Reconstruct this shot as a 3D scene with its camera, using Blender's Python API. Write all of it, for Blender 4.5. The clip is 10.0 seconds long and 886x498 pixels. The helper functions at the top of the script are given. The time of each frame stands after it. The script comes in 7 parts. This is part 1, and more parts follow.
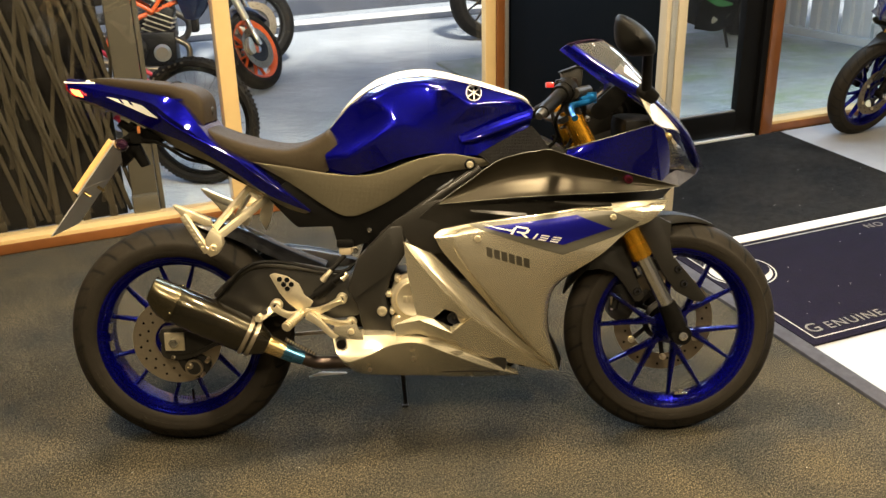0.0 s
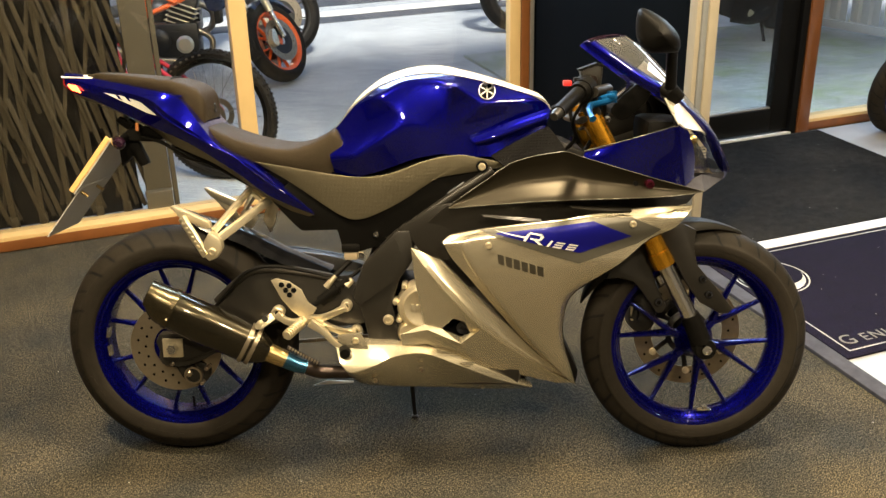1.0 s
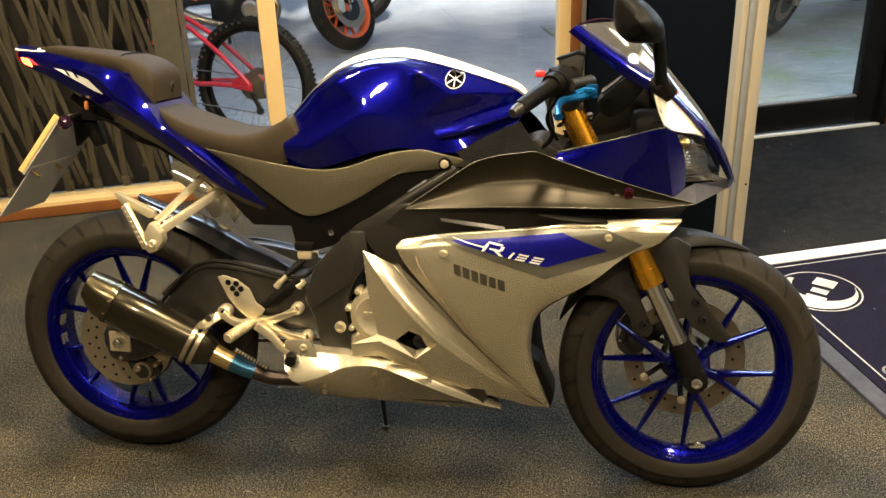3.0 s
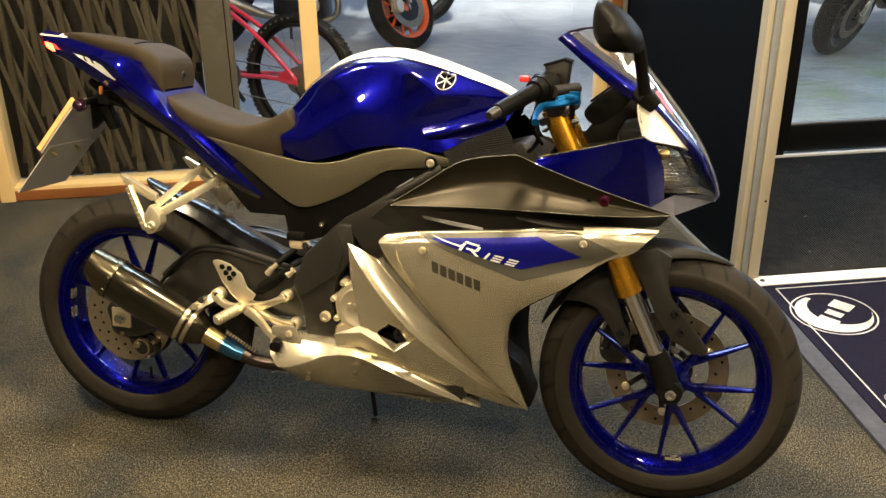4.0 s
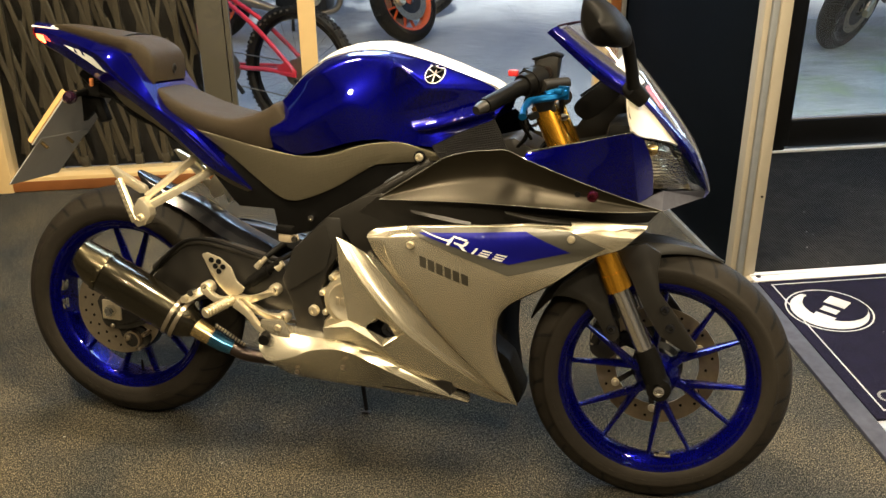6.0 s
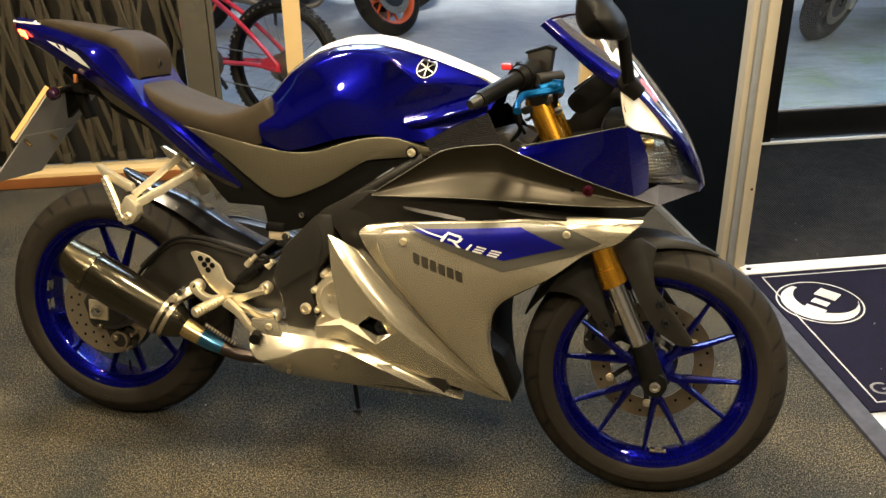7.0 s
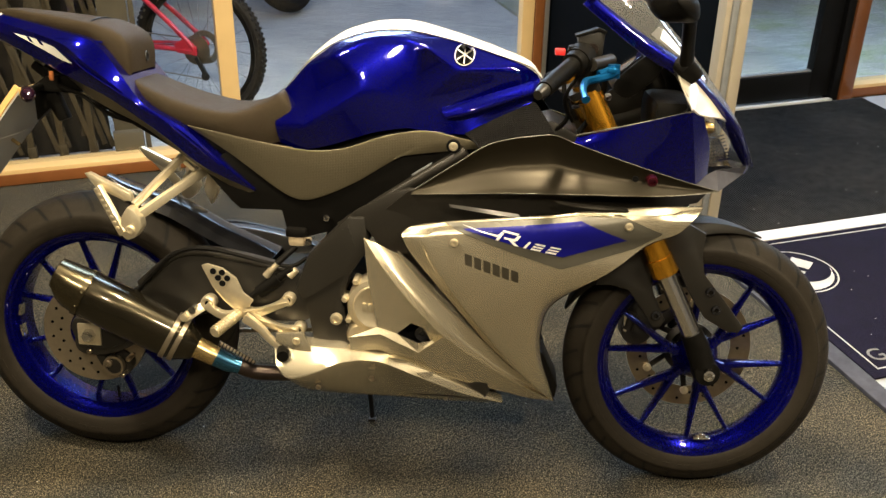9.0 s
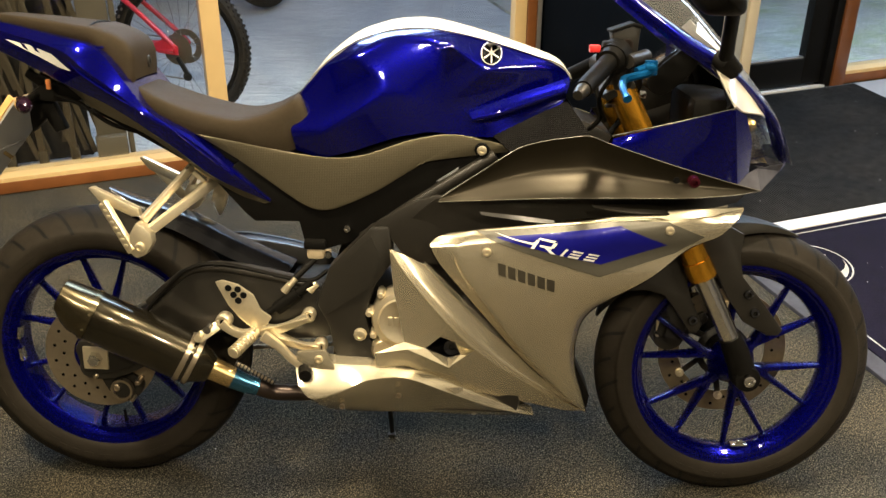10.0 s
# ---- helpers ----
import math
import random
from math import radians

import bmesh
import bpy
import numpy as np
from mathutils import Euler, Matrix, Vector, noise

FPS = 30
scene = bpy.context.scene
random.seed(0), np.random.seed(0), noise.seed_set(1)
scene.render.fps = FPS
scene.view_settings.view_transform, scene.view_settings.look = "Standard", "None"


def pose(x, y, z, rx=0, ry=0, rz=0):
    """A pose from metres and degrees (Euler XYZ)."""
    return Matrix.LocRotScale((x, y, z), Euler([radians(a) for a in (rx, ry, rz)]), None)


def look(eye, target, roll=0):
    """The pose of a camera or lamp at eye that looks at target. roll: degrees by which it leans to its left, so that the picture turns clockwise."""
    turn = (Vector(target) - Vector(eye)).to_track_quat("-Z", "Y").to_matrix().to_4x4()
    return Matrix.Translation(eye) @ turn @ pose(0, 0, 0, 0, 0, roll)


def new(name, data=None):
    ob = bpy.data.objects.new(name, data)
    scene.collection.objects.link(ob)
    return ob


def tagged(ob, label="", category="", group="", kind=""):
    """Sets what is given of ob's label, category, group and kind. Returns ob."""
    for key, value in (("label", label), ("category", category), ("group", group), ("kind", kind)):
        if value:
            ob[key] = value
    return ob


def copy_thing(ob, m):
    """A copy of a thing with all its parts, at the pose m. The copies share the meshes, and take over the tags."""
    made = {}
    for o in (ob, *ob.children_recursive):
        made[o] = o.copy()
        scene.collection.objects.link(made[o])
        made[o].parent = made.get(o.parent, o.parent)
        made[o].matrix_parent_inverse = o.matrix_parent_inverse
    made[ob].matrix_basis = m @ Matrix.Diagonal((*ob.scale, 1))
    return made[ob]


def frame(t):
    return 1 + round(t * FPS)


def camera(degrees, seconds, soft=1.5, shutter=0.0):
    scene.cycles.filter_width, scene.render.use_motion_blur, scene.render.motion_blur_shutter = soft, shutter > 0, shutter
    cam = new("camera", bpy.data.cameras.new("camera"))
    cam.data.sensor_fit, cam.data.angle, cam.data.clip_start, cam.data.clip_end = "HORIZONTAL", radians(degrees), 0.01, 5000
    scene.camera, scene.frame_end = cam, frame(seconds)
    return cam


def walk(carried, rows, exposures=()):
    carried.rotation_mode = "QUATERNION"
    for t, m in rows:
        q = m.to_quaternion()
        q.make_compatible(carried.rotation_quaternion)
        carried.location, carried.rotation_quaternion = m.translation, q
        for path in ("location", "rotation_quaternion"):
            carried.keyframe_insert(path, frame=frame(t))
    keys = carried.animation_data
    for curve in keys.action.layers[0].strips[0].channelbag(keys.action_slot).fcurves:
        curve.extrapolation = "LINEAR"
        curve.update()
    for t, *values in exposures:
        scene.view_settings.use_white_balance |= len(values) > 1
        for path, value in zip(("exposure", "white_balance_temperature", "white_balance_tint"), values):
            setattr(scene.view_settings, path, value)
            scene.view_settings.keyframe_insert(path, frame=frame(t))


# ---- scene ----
from mathutils.bvhtree import BVHTree

cam = camera(48.7, 10.0)
PATH = [
    (0, (0.821, -2.366, 1.595), (0.749, -0.536, 0.791), -1.3),
    (0.5, (0.852, -2.33, 1.591), (0.749, -0.502, 0.785), -1.6),
    (1, (0.874, -2.231, 1.575), (0.734, -0.412, 0.757), -1.5),
    (1.5, (0.903, -2.115, 1.574), (0.733, -0.31, 0.731), -1.1),
    (2, (0.94, -2.039, 1.561), (0.756, -0.244, 0.697), -1.9),
    (2.5, (1.028, -1.973, 1.557), (0.763, -0.194, 0.683), -3.0),
    (3, (1.205, -1.929, 1.547), (0.829, -0.17, 0.671), -1.9),
    (4.3, (1.443, -1.917, 1.553), (0.896, -0.201, 0.683), -0.5),
    (4.5, (1.452, -1.913, 1.549), (0.908, -0.202, 0.669), -0.2),
    (5, (1.457, -1.91, 1.553), (0.917, -0.198, 0.672), -0.6),
    (5.5, (1.457, -1.907, 1.554), (0.914, -0.194, 0.674), -0.6),
    (7, (1.424, -1.883, 1.546), (0.92, -0.166, 0.653), -0.6),
    (7.5, (1.302, -1.876, 1.549), (0.891, -0.14, 0.643), 0.1),
    (8, (1.164, -1.862, 1.544), (0.839, -0.117, 0.622), 0.2),
    (8.5, (1.042, -1.847, 1.545), (0.811, -0.098, 0.603), 0.5),
    (9, (0.983, -1.822, 1.538), (0.792, -0.071, 0.593), 0.9),
    (9.5, (0.921, -1.775, 1.524), (0.765, -0.022, 0.574), 0.7),
    (10, (0.848, -1.727, 1.522), (0.727, 0.022, 0.56), 0.4),
]
walk(cam, [(t, look(eye, target, roll)) for t, eye, target, roll in PATH],
     exposures=[(0, 0.83, 6620, 10), (3, 0.81, 6520, 10), (5, 0.76, 6300, 10), (7.5, 0.74, 6200, 10), (10, 0.70, 6200, 10)])


# ---- world, sun, lamps ----
world = bpy.data.worlds.new("world")
scene.world = world
world.use_nodes = True
wn = world.node_tree
sky = wn.nodes.new("ShaderNodeTexSky")
sky.sky_type, sky.sun_disc = "NISHITA", False
sky.sun_elevation, sky.sun_rotation = radians(45), radians(156)
sky.air_density, sky.dust_density = 1.0, 1.0
wn.links.new(sky.outputs["Color"], wn.nodes["Background"].inputs["Color"])
wn.nodes["Background"].inputs["Strength"].default_value = 0.15

sun = new("sun", bpy.data.lights.new("sun", "SUN"))
sun.data.energy, sun.data.angle, sun.data.color = 4.4, radians(9), (1.0, 0.98, 0.95)
sun.matrix_world = look((3.26, -7.30, 8.0), (0, 0, 0))

WALL = Matrix.Translation((-0.19, 1.658, 0)) @ Matrix.Rotation(radians(24.1), 4, "Z")   # x along the shop front, y outwards
LAMPS = [(-1.2, -1.9, 58.0), (0.3, -2.0, 58.0), (1.7, -2.2, 52.0), (-1.2, -3.9, 46.0), (0.3, -4.1, 46.0), (1.7, -4.1, 46.0)]
for lx, ly, power in LAMPS:
    lamp = new("ceiling_light", bpy.data.lights.new("ceiling_light", "AREA"))
    lamp.data.shape, lamp.data.size = "DISK", 0.24
    lamp.data.energy, lamp.data.color = power, (1.0, 0.81, 0.525)
    lamp.matrix_world = WALL @ pose(lx, ly, 2.62)
# the sky's light in the upper part of the window and door openings
for lx, wide, power in ((0.42, 1.35, 36.0), (2.34, 0.50, 18.0), (4.1, 2.2, 54.0)):
    day = new("window_daylight", bpy.data.lights.new("window_daylight", "AREA"))
    day.data.shape, day.data.size, day.data.size_y = "RECTANGLE", wide, 0.62
    day.data.energy, day.data.color = power, (0.62, 0.80, 1.0)
    day.matrix_world = WALL @ pose(lx, -0.02, 1.90, -42, 0, 0)

# ---- materials ----
MATS = {}


def mat(name, color, rough=0.5, metal=0.0, coat=0.0, vary=0.15, scale=40.0, bump=0.0, bscale=200.0, other=None, spec=0.5):
    """Principled material with colour variation at two scales, uneven gloss and fine relief."""
    m = bpy.data.materials.new(name)
    m.use_nodes = True
    nt = m.node_tree
    b = nt.nodes["Principled BSDF"]
    b.inputs["Metallic"].default_value = metal
    b.inputs["Coat Weight"].default_value = coat
    b.inputs["Coat Roughness"].default_value = 0.04
    b.inputs["Specular IOR Level"].default_value = spec
    tc = nt.nodes.new("ShaderNodeTexCoord")
    n1 = nt.nodes.new("ShaderNodeTexNoise")
    n1.inputs["Scale"].default_value, n1.inputs["Detail"].default_value = scale, 6.0
    n2 = nt.nodes.new("ShaderNodeTexNoise")
    n2.inputs["Scale"].default_value, n2.inputs["Detail"].default_value = scale * 0.11, 3.0
    nt.links.new(tc.outputs["Object"], n1.inputs["Vector"])
    nt.links.new(tc.outputs["Object"], n2.inputs["Vector"])
    add = nt.nodes.new("ShaderNodeMath")
    add.operation = "ADD"
    nt.links.new(n1.outputs["Fac"], add.inputs[0])
    nt.links.new(n2.outputs["Fac"], add.inputs[1])
    ramp = nt.nodes.new("ShaderNodeMapRange")
    ramp.inputs["From Min"].default_value, ramp.inputs["From Max"].default_value = 0.6, 1.4
    nt.links.new(add.outputs[0], ramp.inputs["Value"])
    mix = nt.nodes.new("ShaderNodeMix")
    mix.data_type = "RGBA"
    lo = [max(0.0, c * (1 - vary)) for c in color]
    hi = [min(1.0, c * (1 + vary)) for c in (other or color)]
    mix.inputs[6].default_value, mix.inputs[7].default_value = (*lo, 1), (*hi, 1)
    nt.links.new(ramp.outputs[0], mix.inputs[0])
    nt.links.new(mix.outputs[2], b.inputs["Base Color"])
    rr = nt.nodes.new("ShaderNodeMapRange")
    rr.inputs["To Min"].default_value, rr.inputs["To Max"].default_value = rough * 0.85, min(1.0, rough * 1.15)
    nt.links.new(n2.outputs["Fac"], rr.inputs["Value"])
    nt.links.new(rr.outputs[0], b.inputs["Roughness"])
    if bump:
        n3 = nt.nodes.new("ShaderNodeTexNoise")
        n3.inputs["Scale"].default_value, n3.inputs["Detail"].default_value = bscale, 4.0
        nt.links.new(tc.outputs["Object"], n3.inputs["Vector"])
        bp = nt.nodes.new("ShaderNodeBump")
        bp.inputs["Strength"].default_value, bp.inputs["Distance"].default_value = bump, 0.004
        nt.links.new(n3.outputs["Fac"], bp.inputs["Height"])
        nt.links.new(bp.outputs[0], b.inputs["Normal"])
    MATS[name] = m
    return m


def glow(name, color, strength):
    m = bpy.data.materials.new(name)
    m.use_nodes = True
    b = m.node_tree.nodes["Principled BSDF"]
    b.inputs["Base Color"].default_value = (*color, 1)
    b.inputs["Emission Color"].default_value = (*color, 1)
    b.inputs["Emission Strength"].default_value = strength
    return m


def glass(name, tint=(1, 1, 1), rough=0.0, clear=0.92, haze=0.0):
    """A thin pane: mostly clear, with a mirror-like sheen that grows at grazing angles."""
    m = bpy.data.materials.new(name)
    m.use_nodes = True
    nt = m.node_tree
    nt.nodes.remove(nt.nodes["Principled BSDF"])
    tr, gl, fr, mx = (nt.nodes.new("ShaderNode" + k) for k in ("BsdfTransparent", "BsdfGlossy", "LayerWeight", "MixShader"))
    tr.inputs["Color"].default_value = (*[c * clear for c in tint], 1)
    gl.inputs["Roughness"].default_value = rough
    pw, sc = nt.nodes.new("ShaderNodeMath"), nt.nodes.new("ShaderNodeMath")
    pw.operation, sc.operation = "POWER", "MULTIPLY_ADD"
    pw.inputs[1].default_value = 5.0
    sc.inputs[1].default_value, sc.inputs[2].default_value = 0.9, 0.04
    nt.links.new(fr.outputs["Facing"], pw.inputs[0])
    nt.links.new(pw.outputs[0], sc.inputs[0])
    nt.links.new(sc.outputs[0], mx.inputs[0])
    nt.links.new(tr.outputs[0], mx.inputs[1])
    nt.links.new(gl.outputs[0], mx.inputs[2])
    last = mx
    if haze:
        df, mh = nt.nodes.new("ShaderNodeBsdfDiffuse"), nt.nodes.new("ShaderNodeMixShader")
        df.inputs["Color"].default_value = (0.75, 0.75, 0.73, 1)
        mh.inputs[0].default_value = haze
        nt.links.new(mx.outputs[0], mh.inputs[1])
        nt.links.new(df.outputs[0], mh.inputs[2])
        last = mh
    nt.links.new(last.outputs[0], nt.nodes["Material Output"].inputs["Surface"])
    return m


def woven(m, size, depth):
    """Adds a fine woven relief of crossing threads to a material."""
    nt = m.node_tree
    tc = nt.nodes.new("ShaderNodeTexCoord")
    waves = []
    for axis in ("X", "Z"):
        w = nt.nodes.new("ShaderNodeTexWave")
        w.bands_direction = axis
        w.inputs["Scale"].default_value = 0.314 / size
        nt.links.new(tc.outputs["Object"], w.inputs["Vector"])
        waves.append(w)
    mul = nt.nodes.new("ShaderNodeMath")
    mul.operation = "MULTIPLY"
    for i, w in enumerate(waves):
        nt.links.new(w.outputs["Fac"], mul.inputs[i])
    bp = nt.nodes.new("ShaderNodeBump")
    bp.inputs["Strength"].default_value, bp.inputs["Distance"].default_value = depth, 0.002
    nt.links.new(mul.outputs[0], bp.inputs["Height"])
    nt.links.new(bp.outputs[0], nt.nodes["Principled BSDF"].inputs["Normal"])
    return m


def carpet(name):
    """Short looped pile: grey-brown loops flecked light and dark, worn patches, deep relief."""
    m = bpy.data.materials.new(name)
    m.use_nodes = True
    nt = m.node_tree
    b = nt.nodes["Principled BSDF"]
    b.inputs["Roughness"].default_value, b.inputs["Specular IOR Level"].default_value = 1.0, 0.1
    tc = nt.nodes.new("ShaderNodeTexCoord")
    fine, mid, big = (nt.nodes.new("ShaderNodeTexNoise") for _ in range(3))
    for n, sc, dt in ((fine, 310.0, 5.0), (mid, 120.0, 5.0), (big, 4.2, 6.0)):
        n.inputs["Scale"].default_value, n.inputs["Detail"].default_value = sc, dt
        nt.links.new(tc.outputs["Object"], n.inputs["Vector"])
    ramp = nt.nodes.new("ShaderNodeValToRGB")
    ramp.color_ramp.elements[0].position, ramp.color_ramp.elements[0].color = 0.425, (0.003, 0.003, 0.003, 1)
    ramp.color_ramp.elements[1].position, ramp.color_ramp.elements[1].color = 0.632, (0.186, 0.166, 0.126, 1)
    midc = ramp.color_ramp.elements.new(0.52)
    midc.color = (0.0282, 0.0262, 0.0222, 1)
    add = nt.nodes.new("ShaderNodeMath")
    add.operation = "MULTIPLY_ADD"
    add.inputs[1].default_value, add.inputs[2].default_value = 0.17, 0.0
    nt.links.new(mid.outputs["Fac"], add.inputs[0])
    add2 = nt.nodes.new("ShaderNodeMath")
    add2.operation = "MULTIPLY_ADD"
    add2.inputs[1].default_value = 0.84
    fine.inputs["Roughness"].default_value = 0.7
    nt.links.new(fine.outputs["Fac"], add2.inputs[0])
    nt.links.new(add.outputs[0], add2.inputs[2])
    nt.links.new(add2.outputs[0], ramp.inputs["Fac"])
    wear = nt.nodes.new("ShaderNodeValToRGB")   # bluish clean pile to sandy trodden dirt
    wear.color_ramp.elements[0].position, wear.color_ramp.elements[0].color = 0.32, (0.62, 0.68, 0.78, 1)
    wear.color_ramp.elements[1].position, wear.color_ramp.elements[1].color = 0.70, (1.42, 1.32, 1.10, 1)
    nt.links.new(big.outputs["Fac"], wear.inputs["Fac"])
    mul = nt.nodes.new("ShaderNodeMix")
    mul.data_type, mul.blend_type = "RGBA", "MULTIPLY"
    mul.inputs[0].default_value = 1.0
    nt.links.new(ramp.outputs["Color"], mul.inputs[6])
    nt.links.new(wear.outputs[0], mul.inputs[7])
    nt.links.new(mul.outputs[2], b.inputs["Base Color"])
    bp = nt.nodes.new("ShaderNodeBump")
    bp.inputs["Strength"].default_value, bp.inputs["Distance"].default_value = 0.45, 0.003
    nt.links.new(fine.outputs["Fac"], bp.inputs["Height"])
    nt.links.new(bp.outputs[0], b.inputs["Normal"])
    return m


def yard(name, base, pale, moss, amount):
    """Brushed outdoor concrete: fine grit, faint lines along the shop front, damp stains and moss."""
    m = bpy.data.materials.new(name)
    m.use_nodes = True
    nt = m.node_tree
    b = nt.nodes["Principled BSDF"]
    b.inputs["Roughness"].default_value, b.inputs["Specular IOR Level"].default_value = 0.78, 0.3
    tc = nt.nodes.new("ShaderNodeTexCoord")

    def noise(scale, detail, stretch=(1, 1, 1), rough=0.6):
        mp, n = nt.nodes.new("ShaderNodeMapping"), nt.nodes.new("ShaderNodeTexNoise")
        mp.inputs["Scale"].default_value = stretch
        n.inputs["Scale"].default_value, n.inputs["Detail"].default_value, n.inputs["Roughness"].default_value = scale, detail, rough
        nt.links.new(tc.outputs["Object"], mp.inputs["Vector"])
        nt.links.new(mp.outputs[0], n.inputs["Vector"])
        return n

    def blend(kind, fac, a, c):
        x = nt.nodes.new("ShaderNodeMix")
        x.data_type, x.blend_type = "RGBA", kind
        if isinstance(fac, float):
            x.inputs[0].default_value = fac
        else:
            nt.links.new(fac, x.inputs[0])
        for slot, v in ((6, a), (7, c)):
            if isinstance(v, tuple):
                x.inputs[slot].default_value = (*v, 1)
            else:
                nt.links.new(v, x.inputs[slot])
        return x.outputs[2]

    def ramp(n, lo, hi):
        r = nt.nodes.new("ShaderNodeMapRange")
        r.inputs["From Min"].default_value, r.inputs["From Max"].default_value = lo, hi
        nt.links.new(n.outputs["Fac"], r.inputs["Value"])
        return r.outputs[0]

    grit, lines, stain, green = noise(120.0, 6.0, rough=0.75), noise(5.0, 5.0, (1.0, 14.0, 1.0)), noise(1.7, 6.0), noise(2.6, 8.0, rough=0.7)
    colour = blend("MIX", ramp(stain, 0.34, 0.66), base, pale)
    colour = blend("MIX", ramp(green, 0.62 - 0.3 * amount, 0.78 - 0.2 * amount), colour, moss)
    colour = blend("MULTIPLY", 0.75, colour, blend("MIX", ramp(lines, 0.36, 0.64), (0.72, 0.73, 0.72), (1.18, 1.17, 1.15)))
    colour = blend("MULTIPLY", 0.9, colour, blend("MIX", ramp(grit, 0.40, 0.62), (0.62, 0.62, 0.61), (1.30, 1.30, 1.28)))
    nt.links.new(colour, b.inputs["Base Color"])
    bp = nt.nodes.new("ShaderNodeBump")
    bp.inputs["Strength"].default_value, bp.inputs["Distance"].default_value = 0.5, 0.004
    nt.links.new(grit.outputs["Fac"], bp.inputs["Height"])
    nt.links.new(bp.outputs[0], b.inputs["Normal"])
    return m


BLUE = mat("blue_paint", (0.0012, 0.0012, 0.092), 0.27, 0.70, 1.0, 0.08, 5000, spec=0.0)
RIMBLUE = mat("wheel_blue", (0.0017, 0.0019, 0.088), 0.27, 0.70, 0.5, 0.10, 3000, spec=0.0)
DECALBLUE = mat("blue_print", (0.004, 0.004, 0.135), 0.42, 0.0, 0.12, 0.06, 200, spec=0.15)
SILVER = mat("matt_silver", (0.55, 0.490, 0.358), 0.26, 0.82, 0.0, 0.03, 25)
WHITE = mat("white_paint", (0.70, 0.69, 0.66), 0.25, 0.0, 0.6, 0.03, 60)
DECALGREY = mat("decal_grey", (0.075, 0.070, 0.055), 0.42, 0.3, 0.0, 0.06, 200)
GREYMATT = woven(mat("bronze_grey_plastic", (0.108, 0.093, 0.060), 0.42, 0.78, 0.0, 0.06, 900), 0.0033, 0.20)
BLACKMATT = mat("black_plastic", (0.0046, 0.0043, 0.0038), 0.45, 0.0, 0.0, 0.25, 300, 0.08, 1200, spec=0.045)
BLACKSEMI = mat("satin_black", (0.0125, 0.0112, 0.0092), 0.38, 0.0, 0.0, 0.2, 200, 0.05, 900, spec=0.30)
BLACKGLOSS = mat("gloss_black", (0.005, 0.005, 0.006), 0.12, 0.0, 0.5, 0.2, 100)
SEATMAT = mat("seat_vinyl", (0.026, 0.0195, 0.0118), 0.60, 0.0, 0.0, 0.14, 150, 0.35, 1400, spec=0.07)
RUBBER = mat("tyre_rubber", (0.0130, 0.0104, 0.0072), 0.66, 0.0, 0.0, 0.25, 60, 0.25, 500, spec=0.14)
ALLOY = mat("cast_alloy", (0.76, 0.67, 0.48), 0.31, 0.85, 0.0, 0.08, 120, 0.10, 700)
CHROME = mat("polished_steel", (0.72, 0.70, 0.66), 0.14, 1.0, 0.0, 0.06, 80)
FRONTDISC = mat("dark_disc_steel", (0.25, 0.205, 0.14), 0.30, 0.9, 0.0, 0.2, 60)
MARKDARK = mat("dark_mark", (0.030, 0.026, 0.018), 0.45, 0.0, 0.0, 0.08, 200, spec=0.3)
DISCMAT = mat("disc_steel", (0.30, 0.25, 0.18), 0.30, 0.85, 0.0, 0.12, 90)
GOLD = mat("gold_anodised", (0.75, 0.36, 0.03), 0.25, 0.95, 0.0, 0.06, 80)
CYAN = mat("blue_anodised", (0.006, 0.11, 0.30), 0.28, 0.8, 0.0, 0.06, 80)
CARBON = mat("dark_exhaust_sleeve", (0.040, 0.034, 0.021), 0.24, 0.9, 0.5, 0.2, 300, 0.04, 900)
TITAN = mat("heat_gold_pipe", (0.55, 0.40, 0.18), 0.22, 0.95, 0.0, 0.15, 30)
HEATBLUE = mat("heat_blue_pipe", (0.05, 0.16, 0.28), 0.2, 0.95, 0.0, 0.3, 30)
HEATBROWN = mat("heat_brown_pipe", (0.055, 0.042, 0.036), 0.3, 0.9, 0.0, 0.3, 40)
RED = mat("red_plastic", (0.45, 0.02, 0.02), 0.3, 0.0, 0.3, 0.08, 60)
REDLENS = mat("red_lens", (0.09, 0.004, 0.006), 0.12, 0.0, 0.6, 0.1, 60)
REDGLOW = glow("tail_light_lit", (1.0, 0.075, 0.018), 11.0)
MAROON = mat("maroon_anodised", (0.075, 0.010, 0.018), 0.16, 0.8, 0.0, 0.1, 60)
SMOKED = mat("smoked_lens", (0.020, 0.006, 0.016), 0.1, 0.5, 0.8, 0.1, 60)
AMBER = mat("amber_reflector", (0.28, 0.10, 0.03), 0.25, 0.0, 0.4, 0.1, 60)
GREYDARK = mat("dark_grey_matt_paint", (0.0200, 0.0160, 0.0090), 0.37, 0.75, 0.0, 0.05, 25)
BLACKRIB = woven(mat("ribbed_black_plastic", (0.0045, 0.0042, 0.0040), 0.45, 0.0, 0.0, 0.2, 300, spec=0.05), 0.0034, 1.0)
CHROMEDARK = mat("dark_polished_steel", (0.105, 0.088, 0.052), 0.24, 0.95, 0.0, 0.12, 60)
CREAMFLUID = mat("milky_reservoir", (0.32, 0.26, 0.17), 0.35, 0.0, 0.2, 0.06, 80)
ACRYLIC = mat("grey_plate_back", (0.30, 0.29, 0.27), 0.35, 0.0, 0.2, 0.05, 30)
PLATEYELLOW = mat("yellow_plate", (0.60, 0.38, 0.14), 0.35, 0.0, 0.2, 0.05, 30)
